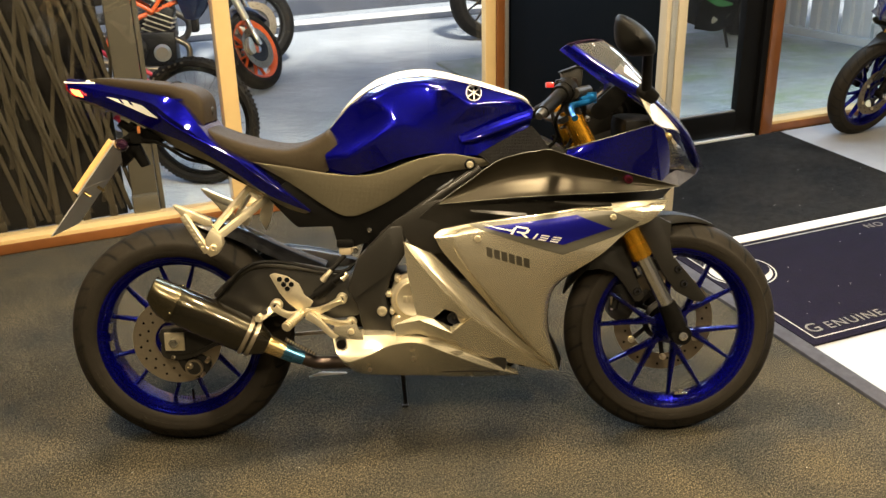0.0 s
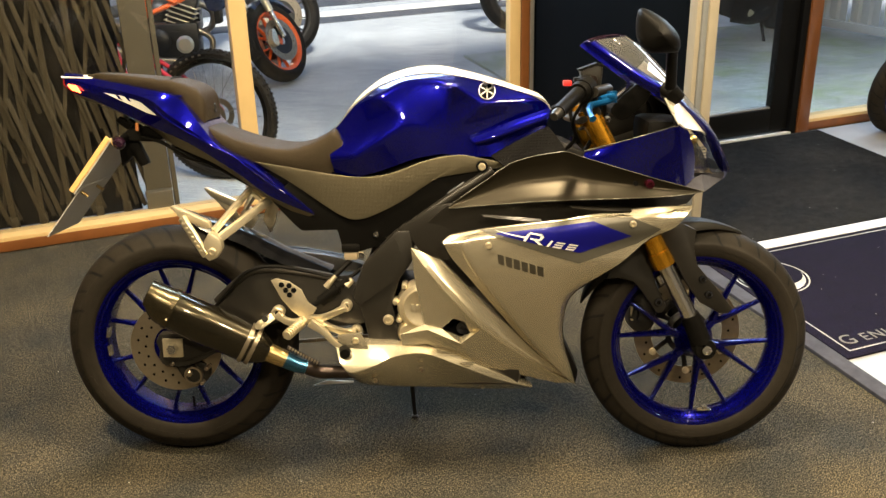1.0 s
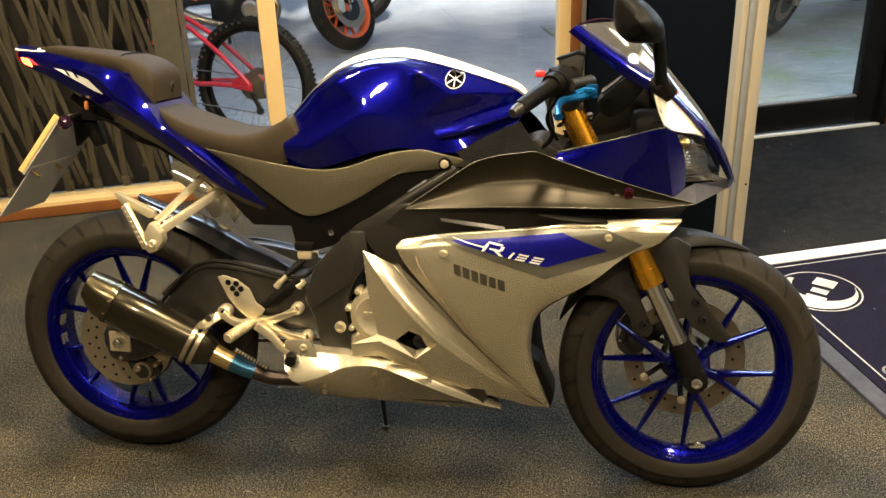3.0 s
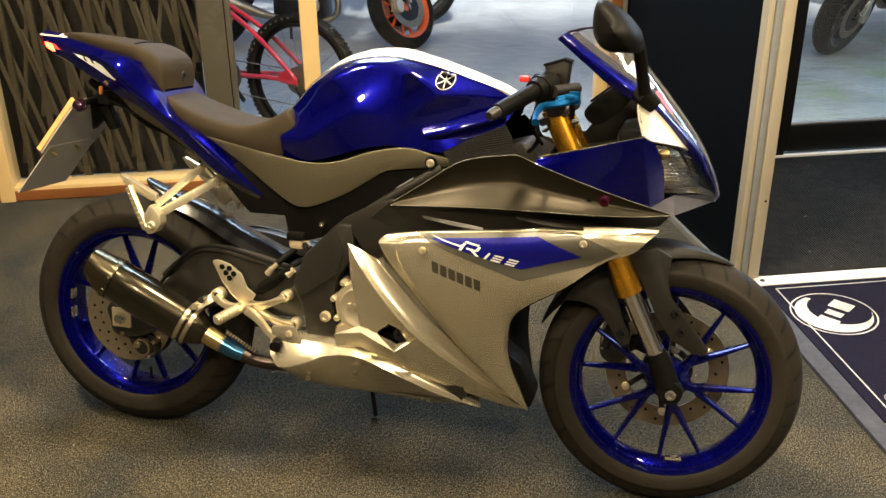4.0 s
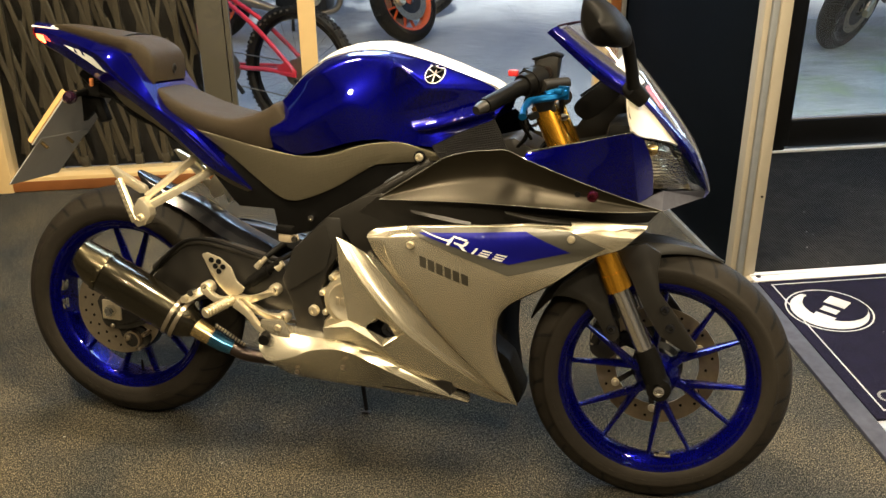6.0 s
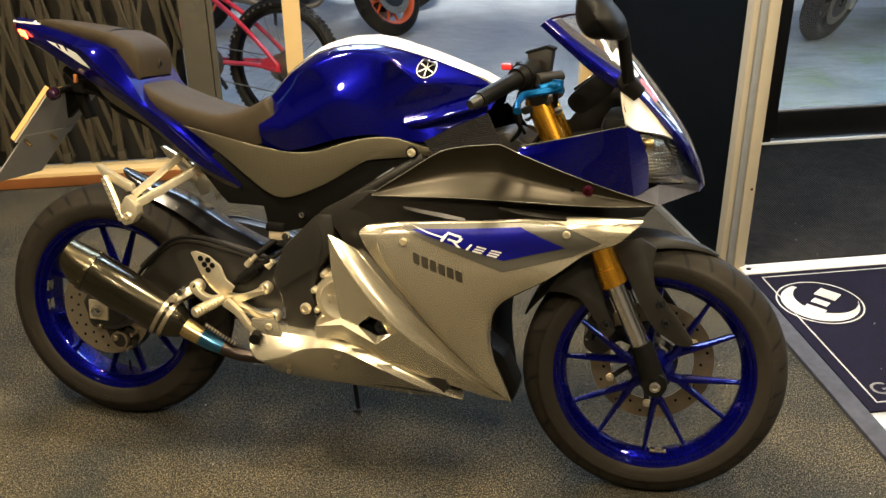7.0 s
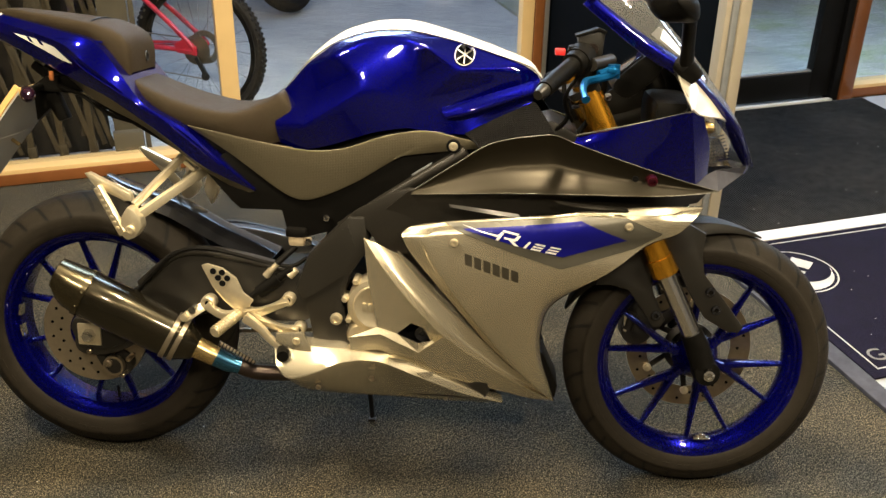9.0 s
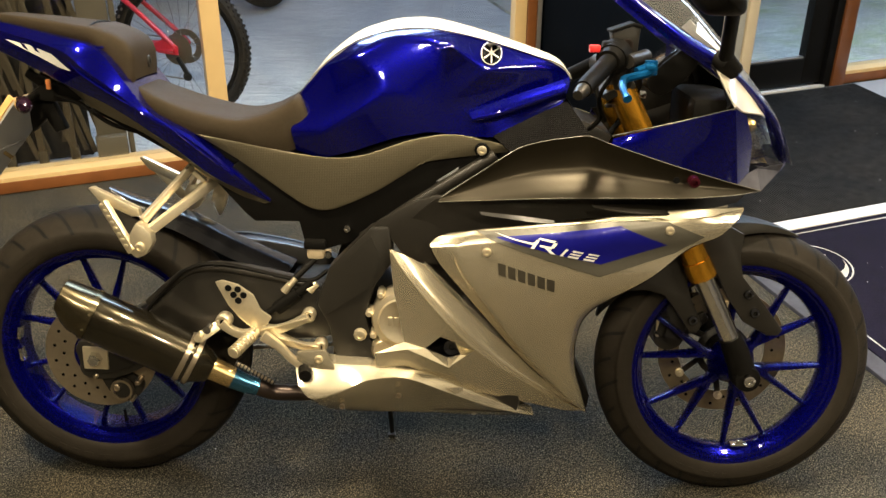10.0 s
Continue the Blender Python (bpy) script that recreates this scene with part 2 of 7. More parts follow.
SCREEN = glass("screen_glass", (0.93, 0.95, 0.97), 0.02, 0.9, 0.045)
PANE = glass("window_glass", (0.97, 0.99, 1.0), 0.0, 0.96)
LENS = glass("lamp_lens", (0.97, 0.97, 0.95), 0.02, 0.92)
CREAMWOOD = mat("varnished_pale_wood", (0.56, 0.40, 0.19), 0.38, 0.0, 0.3, 0.08, 14, 0.05, 90)
BROWNWOOD = mat("varnished_brown_wood", (0.17, 0.062, 0.018), 0.36, 0.0, 0.3, 0.22, 16, 0.05, 90)
PANELBLACK = mat("black_panel", (0.0026, 0.0036, 0.0050), 0.7, 0.0, 0.0, 0.2, 6, 0.05, 200, spec=0.02)
DOORBLACK = mat("black_door_frame", (0.0050, 0.0050, 0.0052), 0.45, 0.0, 0.0, 0.2, 30, spec=0.12)
ALU = mat("brushed_aluminium", (0.50, 0.49, 0.46), 0.35, 0.8, 0.0, 0.1, 60)
CHANNEL = mat("weathered_grey_aluminium", (0.24, 0.25, 0.255), 0.45, 0.5, 0.0, 0.12, 30)
CREAMPOST = mat("cream_painted_metal", (0.27, 0.235, 0.175), 0.42, 0.0, 0.1, 0.05, 20)
GATE = mat("brown_gate_steel", (0.054, 0.043, 0.026), 0.55, 0.2, 0.0, 0.25, 30, 0.1, 200, spec=0.3)
GATEPANEL = mat("olive_grey_panel", (0.072, 0.061, 0.041), 0.6, 0.0, 0.0, 0.12, 20, 0.05, 200)
CARPET = carpet("grey_carpet")
RIBMAT = mat("black_rubber_mat", (0.0052, 0.0053, 0.0055), 0.75, 0.0, 0.0, 0.5, 30, 0.3, 300, other=(0.017, 0.016, 0.015), spec=0.12)
NAVYMAT = mat("navy_mat_pile", (0.0075, 0.0060, 0.0150), 0.95, 0.0, 0.0, 0.5, 200, 0.8, 500, spec=0.1)
MATWHITE = mat("white_mat_print", (0.42, 0.41, 0.40), 0.9, 0.0, 0.0, 0.25, 200, 0.6, 500, spec=0.1)
MATGREY = mat("grey_mat_print", (0.17, 0.165, 0.16), 0.9, 0.0, 0.0, 0.3, 200, 0.6, 500, spec=0.1)
TILEWHITE = mat("pale_floor", (0.245, 0.245, 0.25), 0.42, 0.0, 0.0, 0.16, 9, 0.03, 60)
STRIP = mat("white_edge_strip", (0.62, 0.61, 0.60), 0.4, 0.1, 0.0, 0.08, 20)
CONCRETE = yard("worn_concrete", (0.405, 0.418, 0.420), (0.560, 0.570, 0.562), (0.33, 0.35, 0.32), 0.1)
PAVING = yard("pale_paving", (0.36, 0.365, 0.365), (0.47, 0.475, 0.47), (0.33, 0.35, 0.29), 0.2)
ASPHALT = mat("asphalt", (0.06, 0.065, 0.075), 0.85, 0.0, 0.0, 0.3, 30, 0.5, 150)
LINEPAINT = mat("road_paint", (0.68, 0.66, 0.60), 0.7, 0.0, 0.0, 0.15, 20)
ORANGE = mat("orange_paint", (0.80, 0.13, 0.02), 0.3, 0.0, 0.5, 0.06, 50)
REDFRAME = mat("red_frame_paint", (0.50, 0.022, 0.035), 0.3, 0.0, 0.5, 0.08, 50)
NAVYGLOSS = mat("dark_navy_gloss", (0.012, 0.016, 0.035), 0.2, 0.0, 0.6, 0.1, 60)
GREENPAINT = mat("green_paint", (0.03, 0.30, 0.03), 0.3, 0.0, 0.5, 0.08, 50)
FENCE = mat("white_corrugated_steel", (0.60, 0.63, 0.64), 0.5, 0.2, 0.0, 0.15, 5, 0.1, 40)
PLASTER = mat("interior_plaster", (0.11, 0.10, 0.085), 0.8, 0.0, 0.0, 0.06, 6, 0.1, 80)
CEIL = mat("ceiling_paint", (0.66, 0.63, 0.57), 0.8, 0.0, 0.0, 0.04, 6)
BRICKFAR = mat("far_wall", (0.28, 0.22, 0.17), 0.8, 0.0, 0.0, 0.2, 12, 0.2, 40)
FRAMEBLACK = mat("dark_grey_moulding", (0.0112, 0.0100, 0.0080), 0.42, 0.0, 0.0, 0.2, 200, 0.10, 1200, spec=0.24)
FRAMEGREY = mat("satin_dark_grey_frame", (0.0110, 0.0098, 0.0076), 0.33, 0.0, 0.0, 0.2, 200, 0.06, 1200, spec=0.62)
EDGEGREY = mat("grey_edge_strip", (0.050, 0.050, 0.060), 0.75, 0.0, 0.0, 0.3, 40, spec=0.06)
CREAMPAINT = mat("cream_white_paint", (0.37, 0.335, 0.27), 0.30, 0.0, 0.3, 0.03, 60)
REFLECTOR = mat("lamp_reflector", (0.62, 0.55, 0.40), 0.24, 0.9, 0.0, 0.1, 60)
MOSS = yard("mossy_concrete", (0.300, 0.308, 0.285), (0.455, 0.460, 0.425), (0.300, 0.345, 0.205), 0.5)
HUGGER = mat("satin_black_hugger", (0.006, 0.006, 0.007), 0.20, 0.0, 0.0, 0.2, 200, spec=0.40)
DULLMETAL = mat("dull_grey_metal", (0.16, 0.165, 0.175), 0.5, 0.4, 0.0, 0.15, 40)
DARKBOARD = mat("dark_brown_board", (0.012, 0.009, 0.006), 0.7, 0.0, 0.0, 0.3, 20, 0.1, 80, spec=0.2)
# near-black: shade inside holes, sockets and the opening put into colour; also plain dark parts
DARKSPOT = mat("dark_recess", (0.003, 0.003, 0.003), 0.8, 0.0, 0.0, 0.2, 60, spec=0.05)

# ---- mesh helpers ----


def part(name, bm, material, parent=None, label="", angle=38, m=None):
    bmesh.ops.recalc_face_normals(bm, faces=bm.faces)
    me = bpy.data.meshes.new(name)
    bm.to_mesh(me)
    bm.free()
    me.materials.append(material)
    for p in me.polygons:
        p.use_smooth = True
    me.set_sharp_from_angle(angle=radians(angle))
    ob = new(name, me)
    if parent:
        ob.parent = parent
    if m:
        ob.matrix_basis = m
    if label:
        ob["label"] = label
    return ob


def flip(bm, axis=1):
    """A mirrored copy of bm across y = 0."""
    out = bm.copy()
    for v in out.verts:
        v.co[axis] = -v.co[axis]
    bmesh.ops.reverse_faces(out, faces=out.faces)
    return out


def both(name, bm, material, parent, label="", angle=38):
    other = flip(bm)
    a = part(name, bm, material, parent, label, angle)
    return a, part(name, other, material, parent, label, angle)


def smooth_line(pts, n):
    """n points along a Catmull-Rom curve through pts."""
    pts = [Vector(p) for p in pts]
    if len(pts) == 2:
        return [pts[0].lerp(pts[1], i / (n - 1)) for i in range(n)]
    ext = [pts[0] * 2 - pts[1]] + pts + [pts[-1] * 2 - pts[-2]]
    out, k = [], len(pts) - 1
    for i in range(n):
        u = i / (n - 1) * k
        j = min(int(u), k - 1)
        f = u - j
        p0, p1, p2, p3 = ext[j:j + 4]
        out.append(0.5 * ((2 * p1) + (p2 - p0) * f + (2 * p0 - 5 * p1 + 4 * p2 - p3) * f * f + (3 * p1 - p0 - 3 * p2 + p3) * f ** 3))
    return out


def shell(bm, thick):
    """Gives an open sheet a thickness towards the middle plane y = 0."""
    bmesh.ops.recalc_face_normals(bm, faces=bm.faces)
    bm.normal_update()
    faces = bm.faces[:]
    rim = [(e.verts[0], e.verts[1], e.link_faces[0]) for e in bm.edges if len(e.link_faces) == 1]
    lean = sum(v.normal.y * (1 if v.co.y > 0 else -1) for v in bm.verts)
    step = -thick if lean > 0 else thick
    inner = {v: bm.verts.new(v.co + v.normal * step) for v in bm.verts[:]}
    for f in faces:
        bm.faces.new([inner[v] for v in reversed(f.verts)])
    for a, b, f in rim:
        bm.faces.new((a, b, inner[b], inner[a]))
    return bm


def grid(rows, thick=0.0, closed=False):
    bm = bmesh.new()
    vs = [[bm.verts.new(p) for p in r] for r in rows]
    for a, b in zip(vs, vs[1:]):
        n = len(a)
        for i in range(n if closed else n - 1):
            bm.faces.new((a[i], a[(i + 1) % n], b[(i + 1) % n], b[i]))
    if thick:
        shell(bm, thick)
    return bm


def loft(curves, nu=20, nv=10, thick=0.0):
    rows = [smooth_line(c, nu) for c in curves]
    cols = [smooth_line([r[i] for r in rows], nv) for i in range(nu)]
    return grid([[cols[i][j] for i in range(nu)] for j in range(nv)], thick)


def prism(outline, y0, y1, bevel=0.004, axis="y"):
    """A slab with an outline in x and z, from y0 to y1, with softened edges."""
    bm = bmesh.new()
    lo = [bm.verts.new((x, y0, z)) for x, z in outline]
    hi = [bm.verts.new((x, y1, z)) for x, z in outline]
    n = len(lo)
    bm.faces.new(lo)
    bm.faces.new(hi)
    for i in range(n):
        bm.faces.new((lo[i], lo[(i + 1) % n], hi[(i + 1) % n], hi[i]))
    bmesh.ops.recalc_face_normals(bm, faces=bm.faces)
    if bevel:
        bmesh.ops.bevel(bm, geom=bm.edges[:], offset=bevel, segments=2, profile=0.6, affect="EDGES", clamp_overlap=True)
    return bm


def rounded(pts, n=6):
    """A closed outline smoothed through its points."""
    k = len(pts)
    out = []
    for i in range(k):
        p0, p1, p2, p3 = (Vector(pts[(i + d) % k]) for d in (-1, 0, 1, 2))
        for j in range(n):
            f = j / n
            q = 0.5 * ((2 * p1) + (p2 - p0) * f + (2 * p0 - 5 * p1 + 4 * p2 - p3) * f * f + (3 * p1 - p0 - 3 * p2 + p3) * f ** 3)
            out.append(tuple(q))
    return out


def tube(pts, r, seg=12, n=0, cap=True):
    """A round tube through pts; r is one radius or one for each point."""
    pts = [Vector(p) for p in pts]
    rs = list(r) if isinstance(r, (list, tuple)) else [r] * len(pts)
    if n:
        rl = smooth_line([(a, 0, 0) for a in rs], n)
        pts, rs = smooth_line(pts, n), [v.x for v in rl]
    rows, side = [], None
    for i, p in enumerate(pts):
        d = (pts[min(i + 1, len(pts) - 1)] - pts[max(i - 1, 0)]).normalized()
        if side is None:
            side = d.orthogonal().normalized()
        side = (side - d * side.dot(d)).normalized()
        up = d.cross(side)
        rows.append([p + (side * math.cos(2 * math.pi * k / seg) + up * math.sin(2 * math.pi * k / seg)) * rs[i] for k in range(seg)])
    bm = grid(rows, closed=True)
    if cap:
        bm.verts.ensure_lookup_table()
        bm.faces.new(bm.verts[:seg])
        bm.faces.new(bm.verts[len(bm.verts) - seg:])
    return bm


def lathe(profile, centre=(0, 0, 0), seg=48, axis="y", closed=False):
    """Turns (radius, along) pairs round an axis."""
    rows = []
    for k in range(seg):
        a = 2 * math.pi * k / seg
        row = []
        for r, h in profile:
            c, s = r * math.cos(a), r * math.sin(a)
            row.append(Vector(centre) + Vector((c, h, s) if axis == "y" else (c, s, h) if axis == "z" else (h, c, s)))
        rows.append(row)
    bm = bmesh.new()
    vs = [[bm.verts.new(p) for p in r] for r in rows]
    m = len(profile)
    for i in range(seg):
        a, b = vs[i], vs[(i + 1) % seg]
        for j in range(m if closed else m - 1):
            bm.faces.new((a[j], a[(j + 1) % m], b[(j + 1) % m], b[j]))
    bmesh.ops.remove_doubles(bm, verts=bm.verts, dist=1e-6)
    return bm


def box(x0, x1, y0, y1, z0, z1, bevel=0.003):
    bm = bmesh.new()
    bmesh.ops.create_cube(bm, size=1.0, matrix=Matrix.Translation(((x0 + x1) / 2, (y0 + y1) / 2, (z0 + z1) / 2)) @ Matrix.Diagonal((x1 - x0, y1 - y0, z1 - z0, 1)))
    if bevel:
        bmesh.ops.bevel(bm, geom=bm.edges[:], offset=bevel, segments=2, profile=0.6, affect="EDGES", clamp_overlap=True)
    return bm


def bar(p0, p1, w, h, bevel=0.003, up=(0, 0, 1)):
    """A flat bar from p0 to p1: w across, h along up."""
    p0, p1 = Vector(p0), Vector(p1)
    d = (p1 - p0)
    z = Vector(up)
    z = (z - d.normalized() * z.dot(d.normalized())).normalized()
    y = z.cross(d.normalized())
    m = Matrix((d.normalized(), y, z)).transposed().to_4x4()
    bm = box(0, d.length, -w / 2, w / 2, -h / 2, h / 2, bevel)
    bm.transform(Matrix.Translation(p0) @ m)
    return bm


def facets(points, faces, thick=0.003, soft=0.0):
    """Flat panels between named points, with crisp creases and a sheet thickness."""
    bm = bmesh.new()
    vs = {k: bm.verts.new(p) for k, p in points.items()}
    for f in faces:
        bm.faces.new([vs[k] for k in f.split()])
    bmesh.ops.recalc_face_normals(bm, faces=bm.faces)
    if soft:
        bmesh.ops.bevel(bm, geom=[e for e in bm.edges if len(e.link_faces) == 2], offset=soft, segments=3, profile=0.5, affect="EDGES", clamp_overlap=True)
    bmesh.ops.triangulate(bm, faces=bm.faces[:])
    return shell(bm, thick)


def merge(*bms):
    out = bmesh.new()
    for b in bms:
        me = bpy.data.meshes.new("joined")
        b.to_mesh(me)
        out.from_mesh(me)
        b.free()
        bpy.data.meshes.remove(me)
    return out


def bolt(name, p, r, parent, material=None, depth=0.008, direction=-1):
    """A domed bolt head with a socket, facing sideways."""
    prof = [(0.0, direction * depth * 0.55), (r * 0.42, direction * depth * 0.55), (r * 0.45, direction * depth), (r * 0.8, direction * depth * 0.95), (r, direction * depth * 0.45), (r, 0.0), (0.0, 0.0)]
    return part(name, lathe(prof, p, 14), material or CHROME, parent)


def decal(name, outline, surface, material, parent, lift=0.0012, label="", cuts=3, side=-1):
    """A thin film with an outline in x and z, laid on a surface from the side."""
    bm = bmesh.new()
    bm.faces.new([bm.verts.new((x, side * 0.6, z)) for x, z in outline])
    bmesh.ops.triangulate(bm, faces=bm.faces[:])
    for _ in range(cuts):
        bmesh.ops.subdivide_edges(bm, edges=[e for e in bm.edges if e.calc_length() > 0.012], cuts=1, use_grid_fill=True)
    bmesh.ops.triangulate(bm, faces=bm.faces[:])
    for v in bm.verts:
        hits = [h for h in (t.ray_cast(Vector((v.co.x, side * 0.6, v.co.z)), Vector((0, -side, 0)))[0] for t in surface) if h]
        if not hits:
            hits = [min((t.find_nearest(Vector((v.co.x, side * 0.2, v.co.z)))[0] for t in surface), key=lambda q: abs(q.x - v.co.x) + abs(q.z - v.co.z))]
        v.co.y = (min if side < 0 else max)(h.y for h in hits) + side * lift
    return part(name, bm, material, parent, label)


def tree_of(bm):
    return BVHTree.FromBMesh(bm)


def thing(name, label, category, m=None, group="", kind=""):
    ob = new(name)
    if m:
        ob.matrix_basis = m
    return tagged(ob, label, category, group, kind)

# ---- the shop: floor, walls, shop front (x along the front, y outwards, in the frame WALL) ----


def wallpart(name, bm, material, parent=None, label=""):
    return part(name, bm, material, parent, label, m=None if parent else WALL)


floor = tagged(wallpart("floor", box(-4.6, 5.6, -6.2, 0.03, -0.06, 0.0, 0), CARPET), "worn dark grey shop carpet", "floor", kind="structure")
pale_floor = tagged(wallpart("floor_pale", box(1.4095, 5.6, -6.2, -0.035, -0.004, 0.006, 0.001), TILEWHITE), "pale smooth shop floor beside the carpet", "floor", kind="structure")
tagged(wallpart("trim", box(1.352, 1.4105, -6.2, -1.194, -0.004, 0.0125, 0.003), EDGEGREY), "grey carpet edge trim", "trim", kind="structure")
ceiling = tagged(wallpart("ceiling", box(-4.6, 5.6, -6.2, 0.12, 2.72, 2.8, 0), CEIL), "plain pale shop ceiling", "ceiling", kind="structure")
tagged(wallpart("wall_south", box(-4.6, 5.6, -6.32, -6.2, 0, 2.8, 0), PLASTER), "plain pale shop wall", "wall", kind="structure")
tagged(wallpart("wall_west", box(-4.72, -4.6, -6.32, 0.12, 0, 2.8, 0), PLASTER), "plain pale shop wall", "wall", kind="structure")
tagged(wallpart("wall_east", box(5.6, 5.72, -6.32, 0.12, 0, 2.8, 0), PLASTER), "plain pale shop wall", "wall", kind="structure")
tagged(wallpart("wall_north", box(-4.6, 5.6, 0.0, 0.12, 2.25, 2.72, 0), PLASTER), "plain wall above the shop windows", "wall", kind="structure")


def window(name, s0, s1, sill_label):
    """A shop window: a low wooden sill with a brown face and a pale top, one big pane."""
    w = tagged(wallpart(name, box(s0, s1, 0.0, 0.10, 0.006, 0.030, 0.003), BROWNWOOD), sill_label, "window", kind="structure")
    wallpart("sill_face", box(s0, s1, -0.018, -0.002, 0.003, 0.046, 0.004), BROWNWOOD, w, "brown varnished sill face").parent = w
    wallpart("window_sill", box(s0, s1, -0.014, 0.085, 0.030, 0.062, 0.004), CREAMWOOD, w, "pale varnished wooden sill")
    pane = wallpart("pane", box(s0, s1, 0.040, 0.046, 0.062, 2.25, 0), PANE, w, "clear shop window glass")
    pane.visible_shadow = False
    return w


def post(name, s0, s1, n0, n1, material, label, z0=0.03):
    return tagged(wallpart(name, box(s0, s1, n0, n1, z0, 2.25, 0.003), material), label, "window post", kind="structure")


window("window_1", -1.275, 1.147, "low varnished wooden window frame at the floor")
window("window_2", -4.6, -1.335, "low varnished wooden window frame at the floor")
window("window_3", 2.832, 5.6, "low varnished wooden window frame at the floor")
post("trim_mullion", -0.068, 0.0, -0.010, 0.075, CREAMWOOD, "pale varnished wooden window mullion", 0.060)
post("trim_corner_post", -1.335, -1.275, -0.02, 0.10, CREAMWOOD, "pale varnished wooden corner post", 0.0)
post("trim_wood_post", 1.147, 1.198, -0.012, 0.036, CREAMWOOD, "pale varnished wooden door post", 0.0)
post("trim_brown_post", 1.200, 1.240, -0.020, 0.10, BROWNWOOD, "brown varnished wooden door post", 0.0)
post("trim_grey_edge", 1.242, 1.262, -0.018, 0.10, ALU, "thin grey metal edge beside the post", 0.0)
post("trim_orange_post", 2.764, 2.834, -0.030, 0.11, BROWNWOOD, "orange-brown varnished wooden door post", 0.0)
tagged(wallpart("wall_infill", box(1.264, 1.975, 0.02, 0.10, 0.0, 2.25, 0.002), PANELBLACK), "black panelled wall beside the door", "wall", kind="structure")

# glazed door in its black frame
door = tagged(wallpart("door_1", box(1.975, 2.030, -0.02, 0.08, 0.0, 2.25, 0.003), DOORBLACK), "glazed shop door in a black frame, closed", "door", kind="structure")
wallpart("jamb", box(2.722, 2.762, -0.02, 0.10, 0.0, 2.25, 0.003), DOORBLACK, door)
wallpart("stile", box(2.612, 2.716, 0.0, 0.05, 0.02, 2.2, 0.004), DOORBLACK, door)
wallpart("stile", box(2.034, 2.056, 0.0, 0.05, 0.02, 2.2, 0.004), DOORBLACK, door)
wallpart("bottom_rail", box(2.056, 2.612, 0.0, 0.05, 0.018, 0.140, 0.004), DOORBLACK, door)
dpane = wallpart("pane", box(2.056, 2.612, 0.022, 0.028, 0.140, 2.2, 0), PANE, door, "clear door glass")
dpane.visible_shadow = False
wallpart("threshold", box(1.975, 2.730, -0.026, -0.002, 0.0, 0.012, 0.003), STRIP, door, "pale metal door threshold")
wallpart("glazing_bead", box(2.056, 2.612, 0.012, 0.036, 0.140, 0.147, 0.001), ALU, door)

# black partition panel that stands out from the shop front
PANEL = WALL @ pose(1.288, -0.02, 0, 0, 0, -90 + 4.2)
partition = tagged(part("partition_panel", box(0.0, 1.075, -0.02, 0.02, 0.018, 2.25, 0.002), PANELBLACK, m=PANEL), "tall matt black partition panel with an end post", "partition")
part("base_channel", box(0.0, 1.075, -0.034, -0.022, 0.0, 0.026, 0.003), ALU, partition, "grey aluminium base channel")
part("edge_strip", box(1.077, 1.118, -0.032, -0.012, 0.0, 2.25, 0.003), CREAMPOST, partition, "narrow pale wooden strip")
part("channel", box(1.077, 1.124, -0.011, 0.012, 0.0, 2.25, 0.004), CHANNEL, partition, "grey aluminium channel")
part("end_post", box(1.077, 1.130, 0.013, 0.052, 0.0, 2.25, 0.004), CREAMPOST, partition, "cream painted metal end post")
part("foot_bracket", box(1.08, 1.165, 0.016, 0.075, 0.0, 0.012, 0.004), CREAMPOST, partition, "chipped cream metal foot bracket")
bolt_bm = lathe([(0.0, 0.020), (0.008, 0.019), (0.010, 0.012), (0.0, 0.012)], (1.152, 0.055, 0), 10, "z")
part("bracket_bolt", bolt_bm, HEATBROWN, partition, "rusty bolt head")
part("screw", lathe([(0.0, -0.002), (0.004, -0.002), (0.004, 0.0), (0.0, 0.0)], (1.135, 0.036, 0.30), 8, "x"), DARKSPOT, partition)

# mats
rib = tagged(wallpart("doormat", box(1.42, 2.88, -1.132, -0.05, 0.0062, 0.012, 0.002), RIBMAT), "black ribbed rubber entrance mat", "doormat")
ribs = bmesh.new()
for i in range(150):
    x = 1.428 + i * 0.00965
    bmesh.ops.create_cube(ribs, size=1.0, matrix=Matrix.Translation((x, -0.591, 0.0128)) @ Matrix.Diagonal((0.0046, 1.06, 0.0028, 1)))
tagged(wallpart("ribs", ribs, RIBMAT, rib), kind="stuff")
strip = tagged(wallpart("trim_strip", box(1.405, 3.4, -1.192, -1.132, 0.004, 0.016, 0.004), STRIP), "white metal floor strip between two mats", "trim", kind="structure")
wallpart("strip_groove", box(1.406, 3.4, -1.160, -1.154, 0.0155, 0.0172, 0.0005), ALU, strip)
mat_navy = tagged(wallpart("logo_mat", box(1.412, 3.02, -1.966, -1.196, 0.0062, 0.014, 0.003), NAVYMAT), "dark navy carpet mat with white printed border", "floor mat")


def flat(outline, z, material, name, parent, label=""):
    bm = bmesh.new()
    bm.faces.new([bm.verts.new((x, y, z)) for x, y in outline])
    bmesh.ops.triangulate(bm, faces=bm.faces[:])
    ex = bmesh.ops.extrude_face_region(bm, geom=bm.faces[:])
    bmesh.ops.translate(bm, vec=(0, 0, 0.0008), verts=[v for v in ex["geom"] if isinstance(v, bmesh.types.BMVert)])
    return part(name, bm, material, parent, label)


